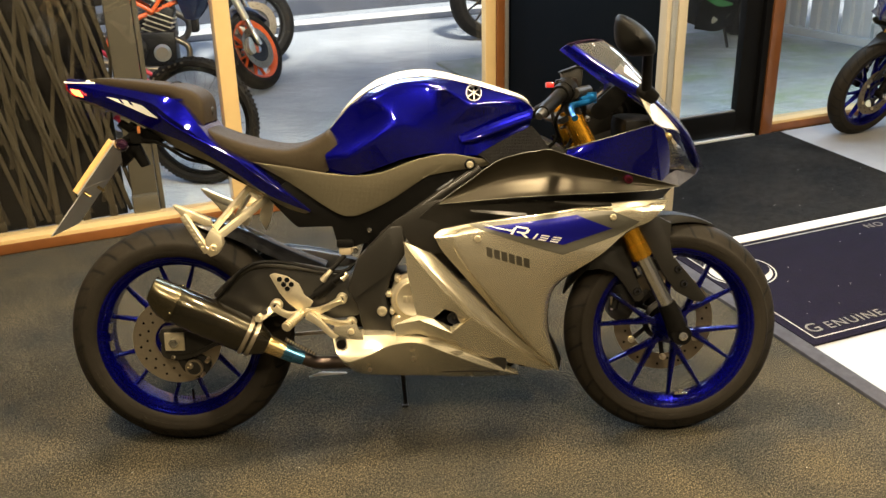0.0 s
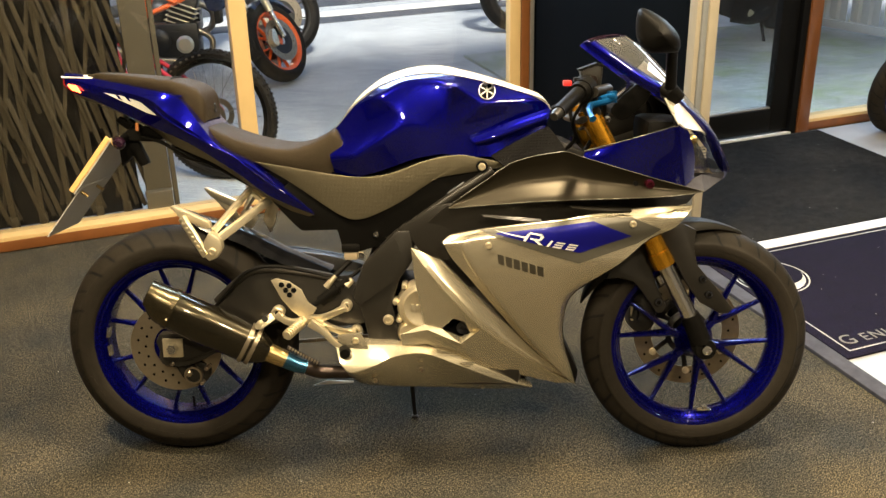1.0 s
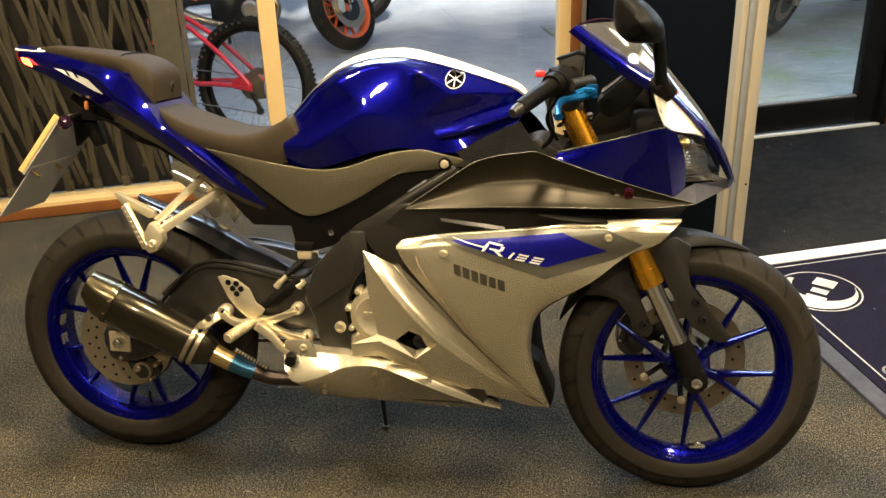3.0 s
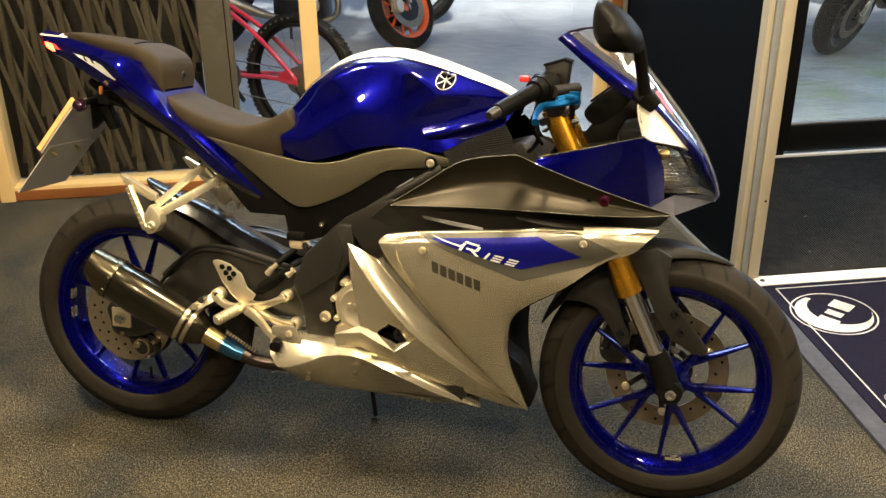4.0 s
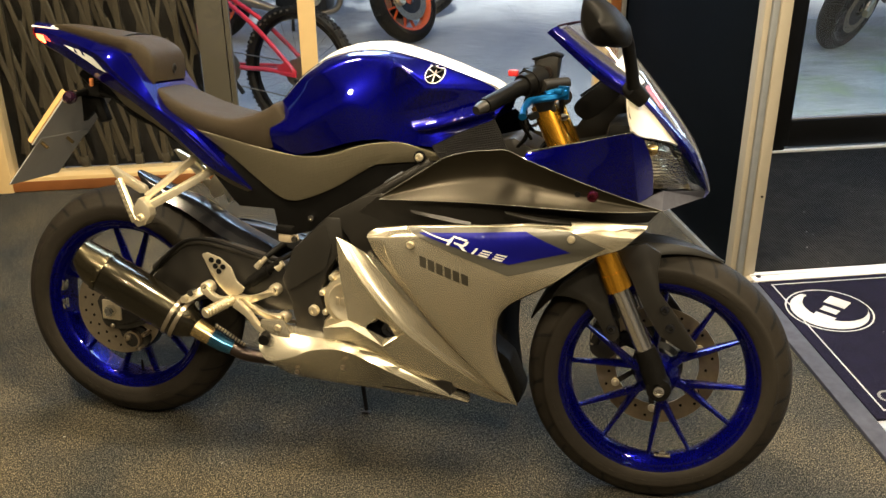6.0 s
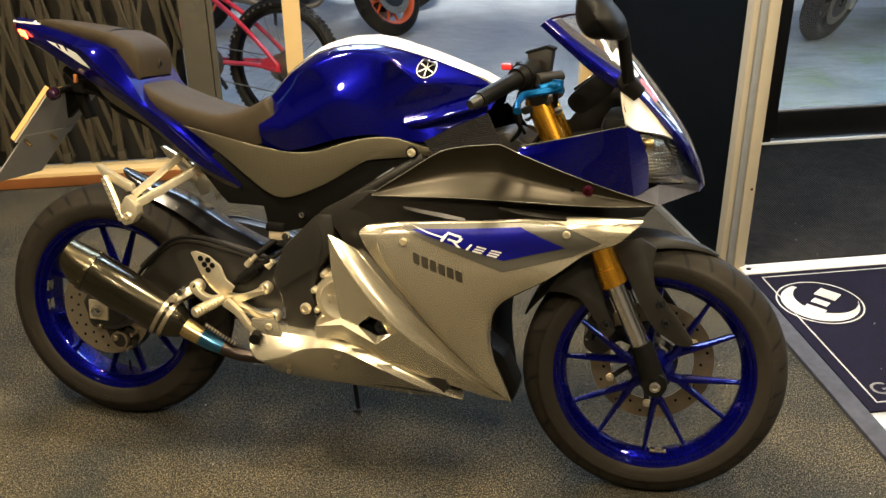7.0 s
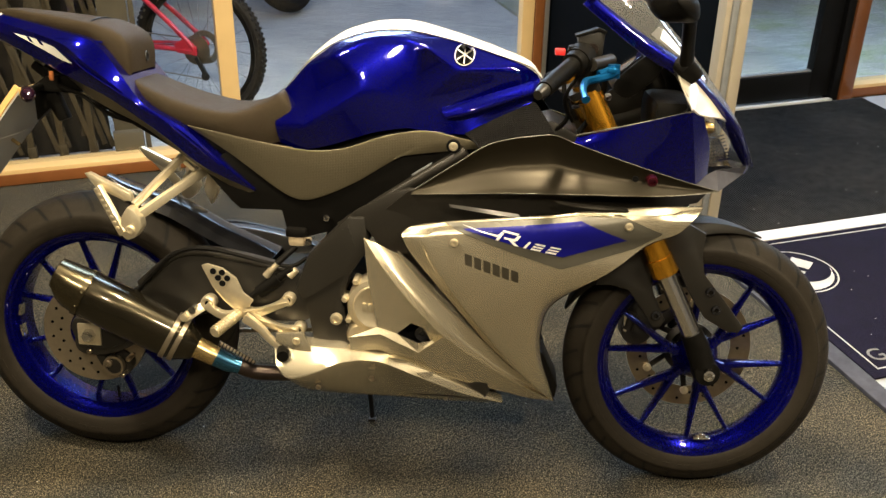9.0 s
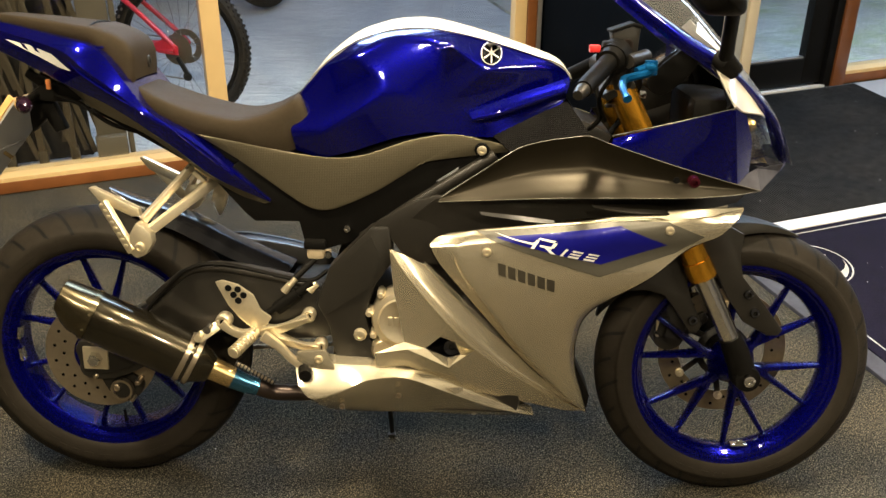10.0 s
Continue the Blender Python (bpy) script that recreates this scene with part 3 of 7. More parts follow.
def ring_flat(cx, cy, r0, r1, z, n=48):
    return grid([[(cx + r * math.cos(2 * math.pi * k / n), cy + r * math.sin(2 * math.pi * k / n), z) for k in range(n)] for r in (r0, r1)], closed=True)


MZ = 0.0145
for x0, x1, y0, y1 in ((1.447, 2.985, -1.934, -1.930), (1.447, 2.985, -1.226, -1.222), (1.447, 1.451, -1.930, -1.226), (2.981, 2.985, -1.930, -1.226)):
    flat([(x0, y0), (x1, y0), (x1, y1), (x0, y1)], MZ, MATWHITE, "border_line", mat_navy, "thin white printed border")
CX, CY = 1.556, -1.408
part("emblem_ring", ring_flat(CX, CY, 0.128, 0.133, MZ + 0.0012), MATWHITE, mat_navy)
flat([(CX + 0.128 * math.cos(a), CY + 0.128 * math.sin(a)) for a in [2 * math.pi * k / 40 for k in range(40)]], MZ - 0.0002, NAVYMAT, "emblem_ground", mat_navy)
moon = [(CX + 0.118 * math.cos(radians(a)), CY + 0.118 * math.sin(radians(a))) for a in range(110, 351, 8)]
moon += [(CX + 0.030 + 0.098 * math.cos(radians(a)), CY + 0.022 + 0.098 * math.sin(radians(a))) for a in range(342, 118, -8)]
flat(moon, MZ + 0.001, MATWHITE, "emblem_crescent", mat_navy)
# plain blocks stand in for the maker's letters
for bx, by, hw, hh in ((0.046, 0.040, 0.026, 0.034), (0.000, -0.004, 0.015, 0.026), (-0.044, -0.046, 0.024, 0.032)):
    c, s = math.cos(radians(40)), math.sin(radians(40))
    flat([(CX + bx + c * u - s * v, CY + by + s * u + c * v) for u, v in ((-hw, -hh), (hw, -hh), (hw, hh), (-hw, hh))], MZ + 0.0024, MATWHITE, "emblem_block", mat_navy)


def lettering(text, size, x, y, turn, z, material, parent, name="lettering"):
    cu = bpy.data.curves.new(name, "FONT")
    cu.body, cu.size, cu.extrude = text, size, 0.0003
    cu.space_character = 1.18
    cu.materials.append(material)
    ob = new(name, cu)
    ob.parent = parent
    ob.matrix_basis = pose(x, y, z, 0, 0, turn)
    return ob


lettering("G", 0.078, 1.462, -1.900, 0, MZ + 0.0004, MATGREY, mat_navy)
lettering("ENUINE", 0.062, 1.540, -1.900, 0, MZ + 0.0004, MATGREY, mat_navy)
lettering("NO", 0.055, 2.290, -1.292, 0, MZ + 0.0004, MATGREY, mat_navy)

# scissor gate folded behind the glass, and the tall panel beside it
GN = 0.14
gate = thing("scissor_gate", "folded brown steel scissor gate behind the window", "security gate", WALL)
gx = [-1.25 + 0.112 * i for i in range(7)]
for i, x in enumerate(gx):
    part("upright", box(x, x + 0.024, GN, GN + 0.022, 0.05, 2.2, 0.003), GATE, gate)
    part("foot", box(x - 0.004, x + 0.030, GN - 0.004, GN + 0.028, 0.028, 0.085, 0.006), GATE, gate)
for i in range(len(gx)):
    for k, z0 in enumerate((-0.22, 0.32, 0.86, 1.40)):
        z0 += 0.09 * (i % 3)
        for dx, n in ((0.0, -0.006), (0.040, 0.028)):
            lo, hi = Vector((gx[i] + dx + 0.150, GN + n, z0)), Vector((gx[i] + dx - 0.030, GN + n, z0 + 0.80))
            if lo.z < 0.06:
                lo = lo.lerp(hi, (0.06 - lo.z) / (hi.z - lo.z))
            part("lattice_bar", bar(lo, hi, 0.005, 0.018, 0.001, up=(1, 0, 0.2)), GATE, gate)
        part("pivot_rivet", lathe([(0.0, GN - 0.014), (0.007, GN - 0.013), (0.009, GN - 0.008), (0.0, GN - 0.008)], (gx[i] + 0.012, 0, max(0.12, z0 + 0.61)), 10), GATE, gate)
    part("cross_bar", bar((gx[i] - 0.02, GN + 0.034, 0.10 + 0.2 * (i % 2)), (gx[i] + 0.115, GN + 0.034, 0.78 + 0.2 * (i % 2)), 0.005, 0.016, 0.001, up=(1, 0, -0.2)), GATE, gate)
board = tagged(wallpart("backing_board", box(-4.5, -0.50, 0.26, 0.285, 0.0, 2.25, 0.003), DARKBOARD), "dark brown board behind the folded gate", "board", kind="structure")
panel2 = tagged(wallpart("tall_panel", box(-0.478, -0.372, 0.12, 0.16, 0.03, 2.25, 0.003), GATEPANEL), "tall olive-grey metal panel beside the gate", "panel")
part("edge_rail", box(-0.368, -0.348, 0.115, 0.165, 0.03, 2.25, 0.003), GATEPANEL, panel2)
block = tagged(wallpart("wooden_block", box(-0.485, -0.375, 0.07, 0.11, 0.0305, 0.135, 0.006), GATEPANEL), "worn grey-brown wooden block on the sill", "block")

# ---- outside ground ----
ground = tagged(part("ground", grid([[(-300, y, -0.03), (300, y, -0.03)] for y in (-300, 300)]), CONCRETE), "worn grey concrete forecourt", "ground", kind="structure")
tagged(wallpart("pavement", box(-4.6, 5.7, 0.10, 0.28, -0.03, -0.008, 0.004), PAVING), "pale concrete doorstep along the shop front", "pavement", kind="structure")
moss = tagged(wallpart("pavement_mossy", box(1.88, 5.7, 0.285, 2.45, -0.032, -0.012, 0.006), MOSS), "damp mossy concrete outside the door", "pavement", kind="structure")
road = tagged(wallpart("road", box(-40, 40, 4.85, 12.0, -0.04, -0.020, 0), ASPHALT), "dark grey asphalt road", "road", kind="structure")
kerb = tagged(wallpart("kerb", box(-40, 40, 4.36, 4.50, -0.03, -0.005, 0.006), LINEPAINT), "pale weathered kerb line along the road", "kerb", kind="structure")
gutter = tagged(wallpart("gutter", box(-40, 40, 4.10, 4.34, -0.03, -0.022, 0.003), ASPHALT), "dark patched gutter strip", "road", kind="structure")
far = tagged(wallpart("backdrop", box(-40, 40, 14.0, 14.4, -0.03, 7.0, 0), BRICKFAR), "plain far street wall", "backdrop", kind="structure")

# ---- motorcycle: x forward, y to its left, z up, wheels on the ground at x = 0 and 1.355; it leans on its side stand ----
LEANED = Matrix.Translation((0, -0.05, 0)) @ Matrix.Rotation(radians(2.1), 4, "Z") @ Matrix.Rotation(radians(-12), 4, "X")
bike = thing("motorcycle", "blue and silver sports motorcycle with blue wheels on its side stand", "motorcycle", LEANED)
RAKE = Vector((math.sin(radians(25)), 0, -math.cos(radians(25))))
STEER = Matrix.Translation((1.10, 0, 0.80)) @ Matrix.Rotation(radians(-4.5), 4, RAKE) @ Matrix.Translation((-1.10, 0, -0.80))


def wheel(name, centre, radius, half, parent, turn=0.0, m=None, paint=None, label="metallic blue cast rim"):
    """Cast wheel with six pairs of spokes and a road tyre."""
    h = half * 0.80
    rim = part(name, lathe([(0.2235, -h), (0.226, -h - 0.003), (0.2190, -h - 0.002), (0.2165, -h + 0.004), (0.2115, -h + 0.005), (0.2060, -h + 0.015), (0.1985, -h + 0.022), (0.1955, 0), (0.1985, h - 0.022), (0.2060, h - 0.015), (0.2115, h - 0.005), (0.2165, h - 0.004), (0.2190, h + 0.002), (0.226, h + 0.003), (0.2235, h), (0.2105, h - 0.014), (0.205, 0), (0.2105, -h + 0.014)], (0, 0, 0), 96, closed=True), paint or RIMBLUE, parent, label)
    rim.matrix_basis = (m or Matrix()) @ Matrix.Translation(centre)
    rb, w = 0.2215, half
    prof = [(rb, -h + 0.001), (rb + 0.010, -w * 0.93), (rb + 0.45 * (radius - rb), -w), (radius - 0.034, -w * 0.88), (radius - 0.014, -w * 0.62), (radius - 0.004, -w * 0.32), (radius, 0)]
    full = prof + [(r, -y) for r, y in prof[-2::-1]]
    fine = [(p.x, p.y) for p in smooth_line([(r, y, 0) for r, y in full], 40)]
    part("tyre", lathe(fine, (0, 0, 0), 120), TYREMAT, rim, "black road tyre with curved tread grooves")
    for k in range(6):
        a0 = turn + k * 60
        for d in (-1, 1):
            rows = []
            a1, a2 = radians(a0 + d * 3.0), radians(a0 + d * 13.8)
            p1, p2 = Vector((math.cos(a1), 0, math.sin(a1))) * 0.068, Vector((math.cos(a2), 0, math.sin(a2))) * 0.203
            c = (p2 - p1).normalized()
            t = Vector((-c.z, 0, c.x))
            for f in (0.0, 0.15, 0.35, 0.6, 0.88, 0.96, 1.0):
                wd, dp = 0.0088 - 0.0042 * f + (0.0040 if f > 0.97 else 0.0), 0.017 - 0.006 * f
                rows.append([p1.lerp(p2, f) + t * wd * u + Vector((0, 1, 0)) * dp * v for u, v in ((-1, -0.5), (-0.45, -1), (0.45, -1), (1, -0.5), (1, 0.5), (0.45, 1), (-0.45, 1), (-1, 0.5))])
            part("spoke", grid(rows, closed=True), paint or RIMBLUE, rim)
        ca = Vector((math.cos(radians(a0)), 0, math.sin(radians(a0))))
        ta = Vector((-ca.z, 0, ca.x))
        stem = [[ca * r + ta * wd * u + Vector((0, 1, 0)) * dp * v for u, v in ((-1, -0.5), (-0.6, -1), (0.6, -1), (1, -0.5), (1, 0.5), (0.6, 1), (-0.6, 1), (-1, 0.5))] for r, wd, dp in ((0.036, 0.013, 0.019), (0.055, 0.0105, 0.018), (0.074, 0.0100, 0.0165), (0.084, 0.0080, 0.012))]
        part("spoke_stem", grid(stem, closed=True), paint or RIMBLUE, rim)
    for k, (a0, wd) in enumerate(((-118, 5), (-111, 4), (-105, 6), (-97, 3), (-93, 3), (-70, 5), (-64, 5), (58, 7), (66, 4), (72, 4), (200, 8), (211, 5))):
        a1, a2, rr = radians(a0), radians(a0 + wd * 0.8), rb + 0.36 * (radius - rb)
        rows = [[(math.cos(a1 + (a2 - a1) * q / 4) * (rr + dr), -w * 1.004, math.sin(a1 + (a2 - a1) * q / 4) * (rr + dr)) for q in range(5)] for dr in (-0.004, 0.004)]
        part("sidewall_mark", grid(rows, 0.0012), MATS["tyre_rubber"], rim)
    part("hub", lathe([(0.0, -h - 0.004), (0.030, -h - 0.004), (0.034, -h + 0.004), (0.046, -0.016), (0.052, 0), (0.046, 0.016), (0.034, h - 0.004), (0.030, h + 0.004), (0.0, h + 0.004)], (0, 0, 0), 32), paint or RIMBLUE, rim)
    return rim


def disc(parent, y, r0, r1, holes, material=None, name="brake_disc"):
    d = part(name, lathe([(r0, y - 0.002), (r1, y - 0.002), (r1, y + 0.002), (r0, y + 0.002)], (0, 0, 0), 72, closed=True), material or DISCMAT, parent, "steel brake disc with drilled holes")
    for k in range(holes):
        a = 2 * math.pi * k / holes
        rr = r0 + (r1 - r0) * (0.35, 0.68)[k % 2]
        part("vent_hole", lathe([(0.0, y - 0.0027), (0.0036, y - 0.0027), (0.0036, y + 0.0027), (0.0, y + 0.0027)], (rr * math.cos(a), 0, rr * math.sin(a)), 8), DARKSPOT, d)
    return d


def tyre_material():
    m = MATS["tyre_rubber"].copy()
    m.name = "tyre_tread"
    nt = m.node_tree
    b = nt.nodes["Principled BSDF"]
    tc = nt.nodes.new("ShaderNodeTexCoord")
    sep = nt.nodes.new("ShaderNodeSeparateXYZ")
    nt.links.new(tc.outputs["Object"], sep.inputs[0])

    def math_node(op, a, bb=None, clamp=False):
        n = nt.nodes.new("ShaderNodeMath")
        n.operation, n.use_clamp = op, clamp
        for i, v in enumerate((a, bb)):
            if v is None:
                continue
            if isinstance(v, (int, float)):
                n.inputs[i].default_value = v
            else:
                nt.links.new(v, n.inputs[i])
        return n.outputs[0]
    ang = math_node("ARCTAN2", sep.outputs["Z"], sep.outputs["X"])
    yy = math_node("ABSOLUTE", sep.outputs["Y"])
    rad = math_node("SQRT", math_node("ADD", math_node("POWER", sep.outputs["X"], 2.0), math_node("POWER", sep.outputs["Z"], 2.0)))
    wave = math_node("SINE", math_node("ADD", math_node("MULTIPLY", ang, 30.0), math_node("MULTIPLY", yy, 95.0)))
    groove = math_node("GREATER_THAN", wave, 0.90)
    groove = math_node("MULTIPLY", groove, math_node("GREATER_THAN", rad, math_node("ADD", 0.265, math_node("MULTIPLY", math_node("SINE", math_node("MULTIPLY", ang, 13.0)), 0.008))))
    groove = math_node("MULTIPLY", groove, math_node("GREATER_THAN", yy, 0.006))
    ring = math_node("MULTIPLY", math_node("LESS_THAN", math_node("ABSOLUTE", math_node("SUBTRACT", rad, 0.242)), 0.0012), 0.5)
    hgt = math_node("SUBTRACT", 1.0, math_node("ADD", groove, ring))
    bp = nt.nodes.new("ShaderNodeBump")
    bp.inputs["Strength"].default_value, bp.inputs["Distance"].default_value = 1.0, 0.004
    nt.links.new(hgt, bp.inputs["Height"])
    old = b.inputs["Normal"].links[0].from_socket
    nt.links.new(old, bp.inputs["Normal"])
    nt.links.new(bp.outputs[0], b.inputs["Normal"])
    # shade in the tread grooves is painted into the base colour, near black
    src = b.inputs["Base Color"].links[0].from_socket
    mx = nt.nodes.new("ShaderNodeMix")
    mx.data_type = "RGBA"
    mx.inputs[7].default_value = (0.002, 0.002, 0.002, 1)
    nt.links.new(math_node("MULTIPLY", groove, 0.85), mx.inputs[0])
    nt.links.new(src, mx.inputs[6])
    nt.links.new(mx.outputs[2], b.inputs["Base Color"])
    return m


TYREMAT = tyre_material()

# wheels, discs
rw = wheel("rear_wheel", (0.004, 0, 0.309), 0.307, 0.065, bike, -88)
fw = wheel("front_wheel", (1.355, 0, 0.298), 0.298, 0.050, bike, 43, STEER)
disc(rw, -0.078, 0.058, 0.119, 36)
part("disc_carrier", lathe([(0.036, -0.070), (0.060, -0.074), (0.060, -0.078), (0.036, -0.078)], (0, 0, 0), 40, closed=True), RIMBLUE, rw)
disc(fw, 0.062, 0.097, 0.143, 26, FRONTDISC)
part("disc_carrier", lathe([(0.046, 0.050), (0.060, 0.056), (0.060, 0.061), (0.046, 0.056)], (0, 0, 0), 40, closed=True), BLACKSEMI, fw)
for k in range(6):
    a = radians(k * 60 + 20)
    part("carrier_arm", bar((0.055 * math.cos(a), 0.058, 0.055 * math.sin(a)), (0.104 * math.cos(a + 0.16), 0.060, 0.104 * math.sin(a + 0.16)), 0.004, 0.013, 0.001, up=(-math.sin(a), 0, math.cos(a))), BLACKSEMI, fw)
    a += 0.16
    part("disc_bobbin", lathe([(0.0, 0.050), (0.004, 0.050), (0.005, 0.052), (0.0095, 0.053), (0.0095, 0.070), (0.0, 0.070)], (0.106 * math.cos(a), 0, 0.106 * math.sin(a)), 12), ALLOY, fw)
part("valve", tube([(0.012, 0, -0.196), (0.012, -0.005, -0.165)], [0.0045, 0.003], 8), BLACKMATT, rw)
part("balance_weight", box(0.010, 0.048, -0.022, -0.004, -0.1955, -0.1895, 0.002), CHROME, fw, "stick-on silver balance weight")
part("balance_weight", box(0.022, 0.036, -0.025, -0.018, -0.1885, -0.180, 0.001), CHROME, fw)
for a in (172, 187):
    r = radians(a)
    bw = box(-0.0035, 0.0035, -0.012, 0.006, -0.014, 0.014, 0.001)
    bw.transform(Matrix.Translation((0.1935 * math.cos(r), -0.03, 0.1935 * math.sin(r))) @ Matrix.Rotation(-r, 4, "Y"))
    part("balance_weight", bw, CHROME, rw, "stick-on silver balance weight")

# fuel tank: sections from the lower edge to the crown
TANK = [
    (0.430, (-0.100, 0.762), (-0.120, 0.778), (-0.110, 0.805), (-0.088, 0.832), (-0.054, 0.848), (0, 0.853)),
    (0.490, (-0.108, 0.744), (-0.141, 0.782), (-0.131, 0.842), (-0.100, 0.893), (-0.058, 0.918), (0, 0.930)),
    (0.550, (-0.110, 0.750), (-0.148, 0.815), (-0.136, 0.878), (-0.104, 0.938), (-0.058, 0.962), (0, 0.978)),
    (0.600, (-0.112, 0.772), (-0.147, 0.852), (-0.137, 0.898), (-0.106, 0.958), (-0.056, 0.981), (0, 0.998)),
    (0.640, (-0.114, 0.790), (-0.134, 0.882), (-0.130, 0.905), (-0.108, 0.967), (-0.055, 0.989), (0, 1.007)),
    (0.700, (-0.116, 0.804), (-0.108, 0.862), (-0.112, 0.915), (-0.107, 0.969), (-0.052, 0.991), (0, 1.009)),
    (0.770, (-0.114, 0.798), (-0.104, 0.845), (-0.106, 0.900), (-0.112, 0.945), (-0.050, 0.979), (0, 0.994)),
    (0.830, (-0.110, 0.797), (-0.106, 0.840), (-0.102, 0.885), (-0.108, 0.924), (-0.050, 0.964), (0, 0.977)),
    (0.900, (-0.106, 0.826), (-0.106, 0.855), (-0.096, 0.890), (-0.095, 0.913), (-0.048, 0.943), (0, 0.954)),
    (0.950, (-0.098, 0.862), (-0.094, 0.878), (-0.086, 0.897), (-0.072, 0.913), (-0.045, 0.926), (0, 0.934)),
    (0.976, (-0.080, 0.868), (-0.076, 0.876), (-0.068, 0.886), (-0.058, 0.894), (-0.040, 0.900), (0, 0.905)),
]


def faceted(curves, nu, nv, thick, soft=0.14):
    """A loft whose creases along the curves stay crisp, with only a small rounding."""
    rows = [smooth_line(c, nu) for c in curves]
    lines = []
    for k in range(len(rows)):
        if 0 < k < len(rows) - 1:
            lines.append([p.lerp(q, soft) for p, q in zip(rows[k], rows[k - 1])])
            lines.append([p * (1 - soft * 0.5) + (q + r) * soft * 0.25 for p, q, r in zip(rows[k], rows[k - 1], rows[k + 1])])
            lines.append([p.lerp(q, soft) for p, q in zip(rows[k], rows[k + 1])])
        else:
            lines.append(rows[k])
    out = [lines[0]]
    for a, b in zip(lines, lines[1:]):
        n = 3 if (a[len(a) // 2] - b[len(b) // 2]).length > 0.02 else 1
        out += [[p.lerp(q, (j + 1) / n) for p, q in zip(a, b)] for j in range(n)]
    return grid(out, thick)


TP = dict(
    T0=(0.430, -0.054, 0.848), T1=(0.490, -0.058, 0.918), T2=(0.550, -0.058, 0.962), T3=(0.600, -0.056, 0.981), T4=(0.640, -0.055, 0.989), T5=(0.700, -0.052, 0.991), T6=(0.770, -0.050, 0.979), T7=(0.830, -0.050, 0.964), T8=(0.900, -0.048, 0.943), T9=(0.950, -0.045, 0.926), T10=(0.976, -0.040, 0.900),
    K1=(0.545, -0.103, 0.936), K2=(0.604, -0.092, 0.970), K3=(0.651, -0.092, 0.979), K4=(0.707, -0.094, 0.976), K5=(0.742, -0.104, 0.960), K6=(0.823, -0.105, 0.917),
    U0=(0.430, -0.112, 0.800), S0=(0.493, -0.139, 0.804), N1=(0.633, -0.120, 0.884), N2=(0.706, -0.106, 0.856), R1=(0.779, -0.100, 0.840), F2=(0.928, -0.072, 0.884),
    B0=(0.440, -0.108, 0.762), B1=(0.489, -0.116, 0.748), B2=(0.553, -0.120, 0.765), B3=(0.637, -0.116, 0.794), B4=(0.702, -0.110, 0.806), B5=(0.778, -0.106, 0.797), B6=(0.831, -0.106, 0.797), B7=(0.955, -0.096, 0.866),
)
TANK_FACES = ["T0 T1 K1 N1 S0 U0", "T1 T2 K1", "T2 T3 K2 K1", "T3 T4 K3 K2", "T4 T5 K4 K3", "T5 T6 K5 K4", "K1 K2 N1", "K2 K3 K4 N2 N1", "K4 K5 K6 N2", "T6 T7 T8 T9 K6 K5", "K6 T9 T10 F2 R1 N2", "U0 S0 B1 B0", "S0 N1 B3 B2 B1", "N1 N2 B4 B3", "N2 R1 B5 B4", "R1 F2 T10 B7 B6 B5"]
for key, (x, y, z) in TP.items():   # the upper facets rise a little towards the crown
    if key[0] in "TK":
        TP[key] = (x, y, z + 0.005)
tank_side = facets(TP, TANK_FACES, 0.003, 0.013)
TANK_TREE = tree_of(tank_side)
tank = part("fuel_tank", tank_side, BLUE, bike, "glossy deep blue faceted fuel tank", 50)
part("tank_side", flip(facets(TP, TANK_FACES, 0.003, 0.013)), BLUE, tank, angle=50)
top_curves = [[(s[0], y if k else s[5][0], s[6][1] + dz if k else s[5][1] + 0.005) for s in TANK] for k, y, dz in ((0, 0, 0), (1, -0.028, 0.001), (1, 0, 0.005), (1, 0.028, 0.001))]
top_curves.append([(x, -y, z) for x, y, z in top_curves[0]])
part("tank_top", loft(top_curves, 46, 13, 0.003), WHITE, tank, "white painted tank crown", 60)
part("pinstripe", tube([(s[0], s[5][0] - 0.001, s[5][1] + 0.006) for s in TANK], 0.0009, 6, 40), HEATBROWN, tank, "thin dark gold pinstripe")
fin = loft([[(0.774, -0.100, 0.848), (0.857, -0.098, 0.876), (0.955, -0.082, 0.908)], [(0.778, -0.110, 0.840), (0.855, -0.111, 0.862), (0.958, -0.094, 0.897)], [(0.788, -0.114, 0.830), (0.846, -0.115, 0.844), (0.960, -0.098, 0.886)], [(0.798, -0.098, 0.822), (0.832, -0.098, 0.828), (0.960, -0.088, 0.872)]], 18, 12, 0.003)
both("tank_fin", fin, BLUE, tank, "raised blue tank fin")
emb = [(0.817 + 0.0205 * math.cos(2 * math.pi * k / 28), 0.955 + 0.0205 * math.sin(2 * math.pi * k / 28)) for k in range(28)]
decal("round_emblem", emb, [TANK_TREE], WHITE, tank, 0.0030, "round white and black maker's emblem", 3)
decal("emblem_field", [(0.817 + (x - 0.817) * 0.90, 0.955 + (z - 0.955) * 0.90) for x, z in emb], [TANK_TREE], BLACKGLOSS, tank, 0.0046, "", 3)
for k in range(3):
    a = radians(30 + 60 * k)
    dx, dz = math.cos(a) * 0.0165, math.sin(a) * 0.0165
    nx, nz = -math.sin(a) * 0.0013, math.cos(a) * 0.0013
    decal("emblem_bar", [(0.817 - dx - nx, 0.955 - dz - nz), (0.817 + dx - nx, 0.955 + dz - nz), (0.817 + dx + nx, 0.955 + dz + nz), (0.817 - dx + nx, 0.955 - dz + nz)], [TANK_TREE], WHITE, tank, 0.0062, "", 1)

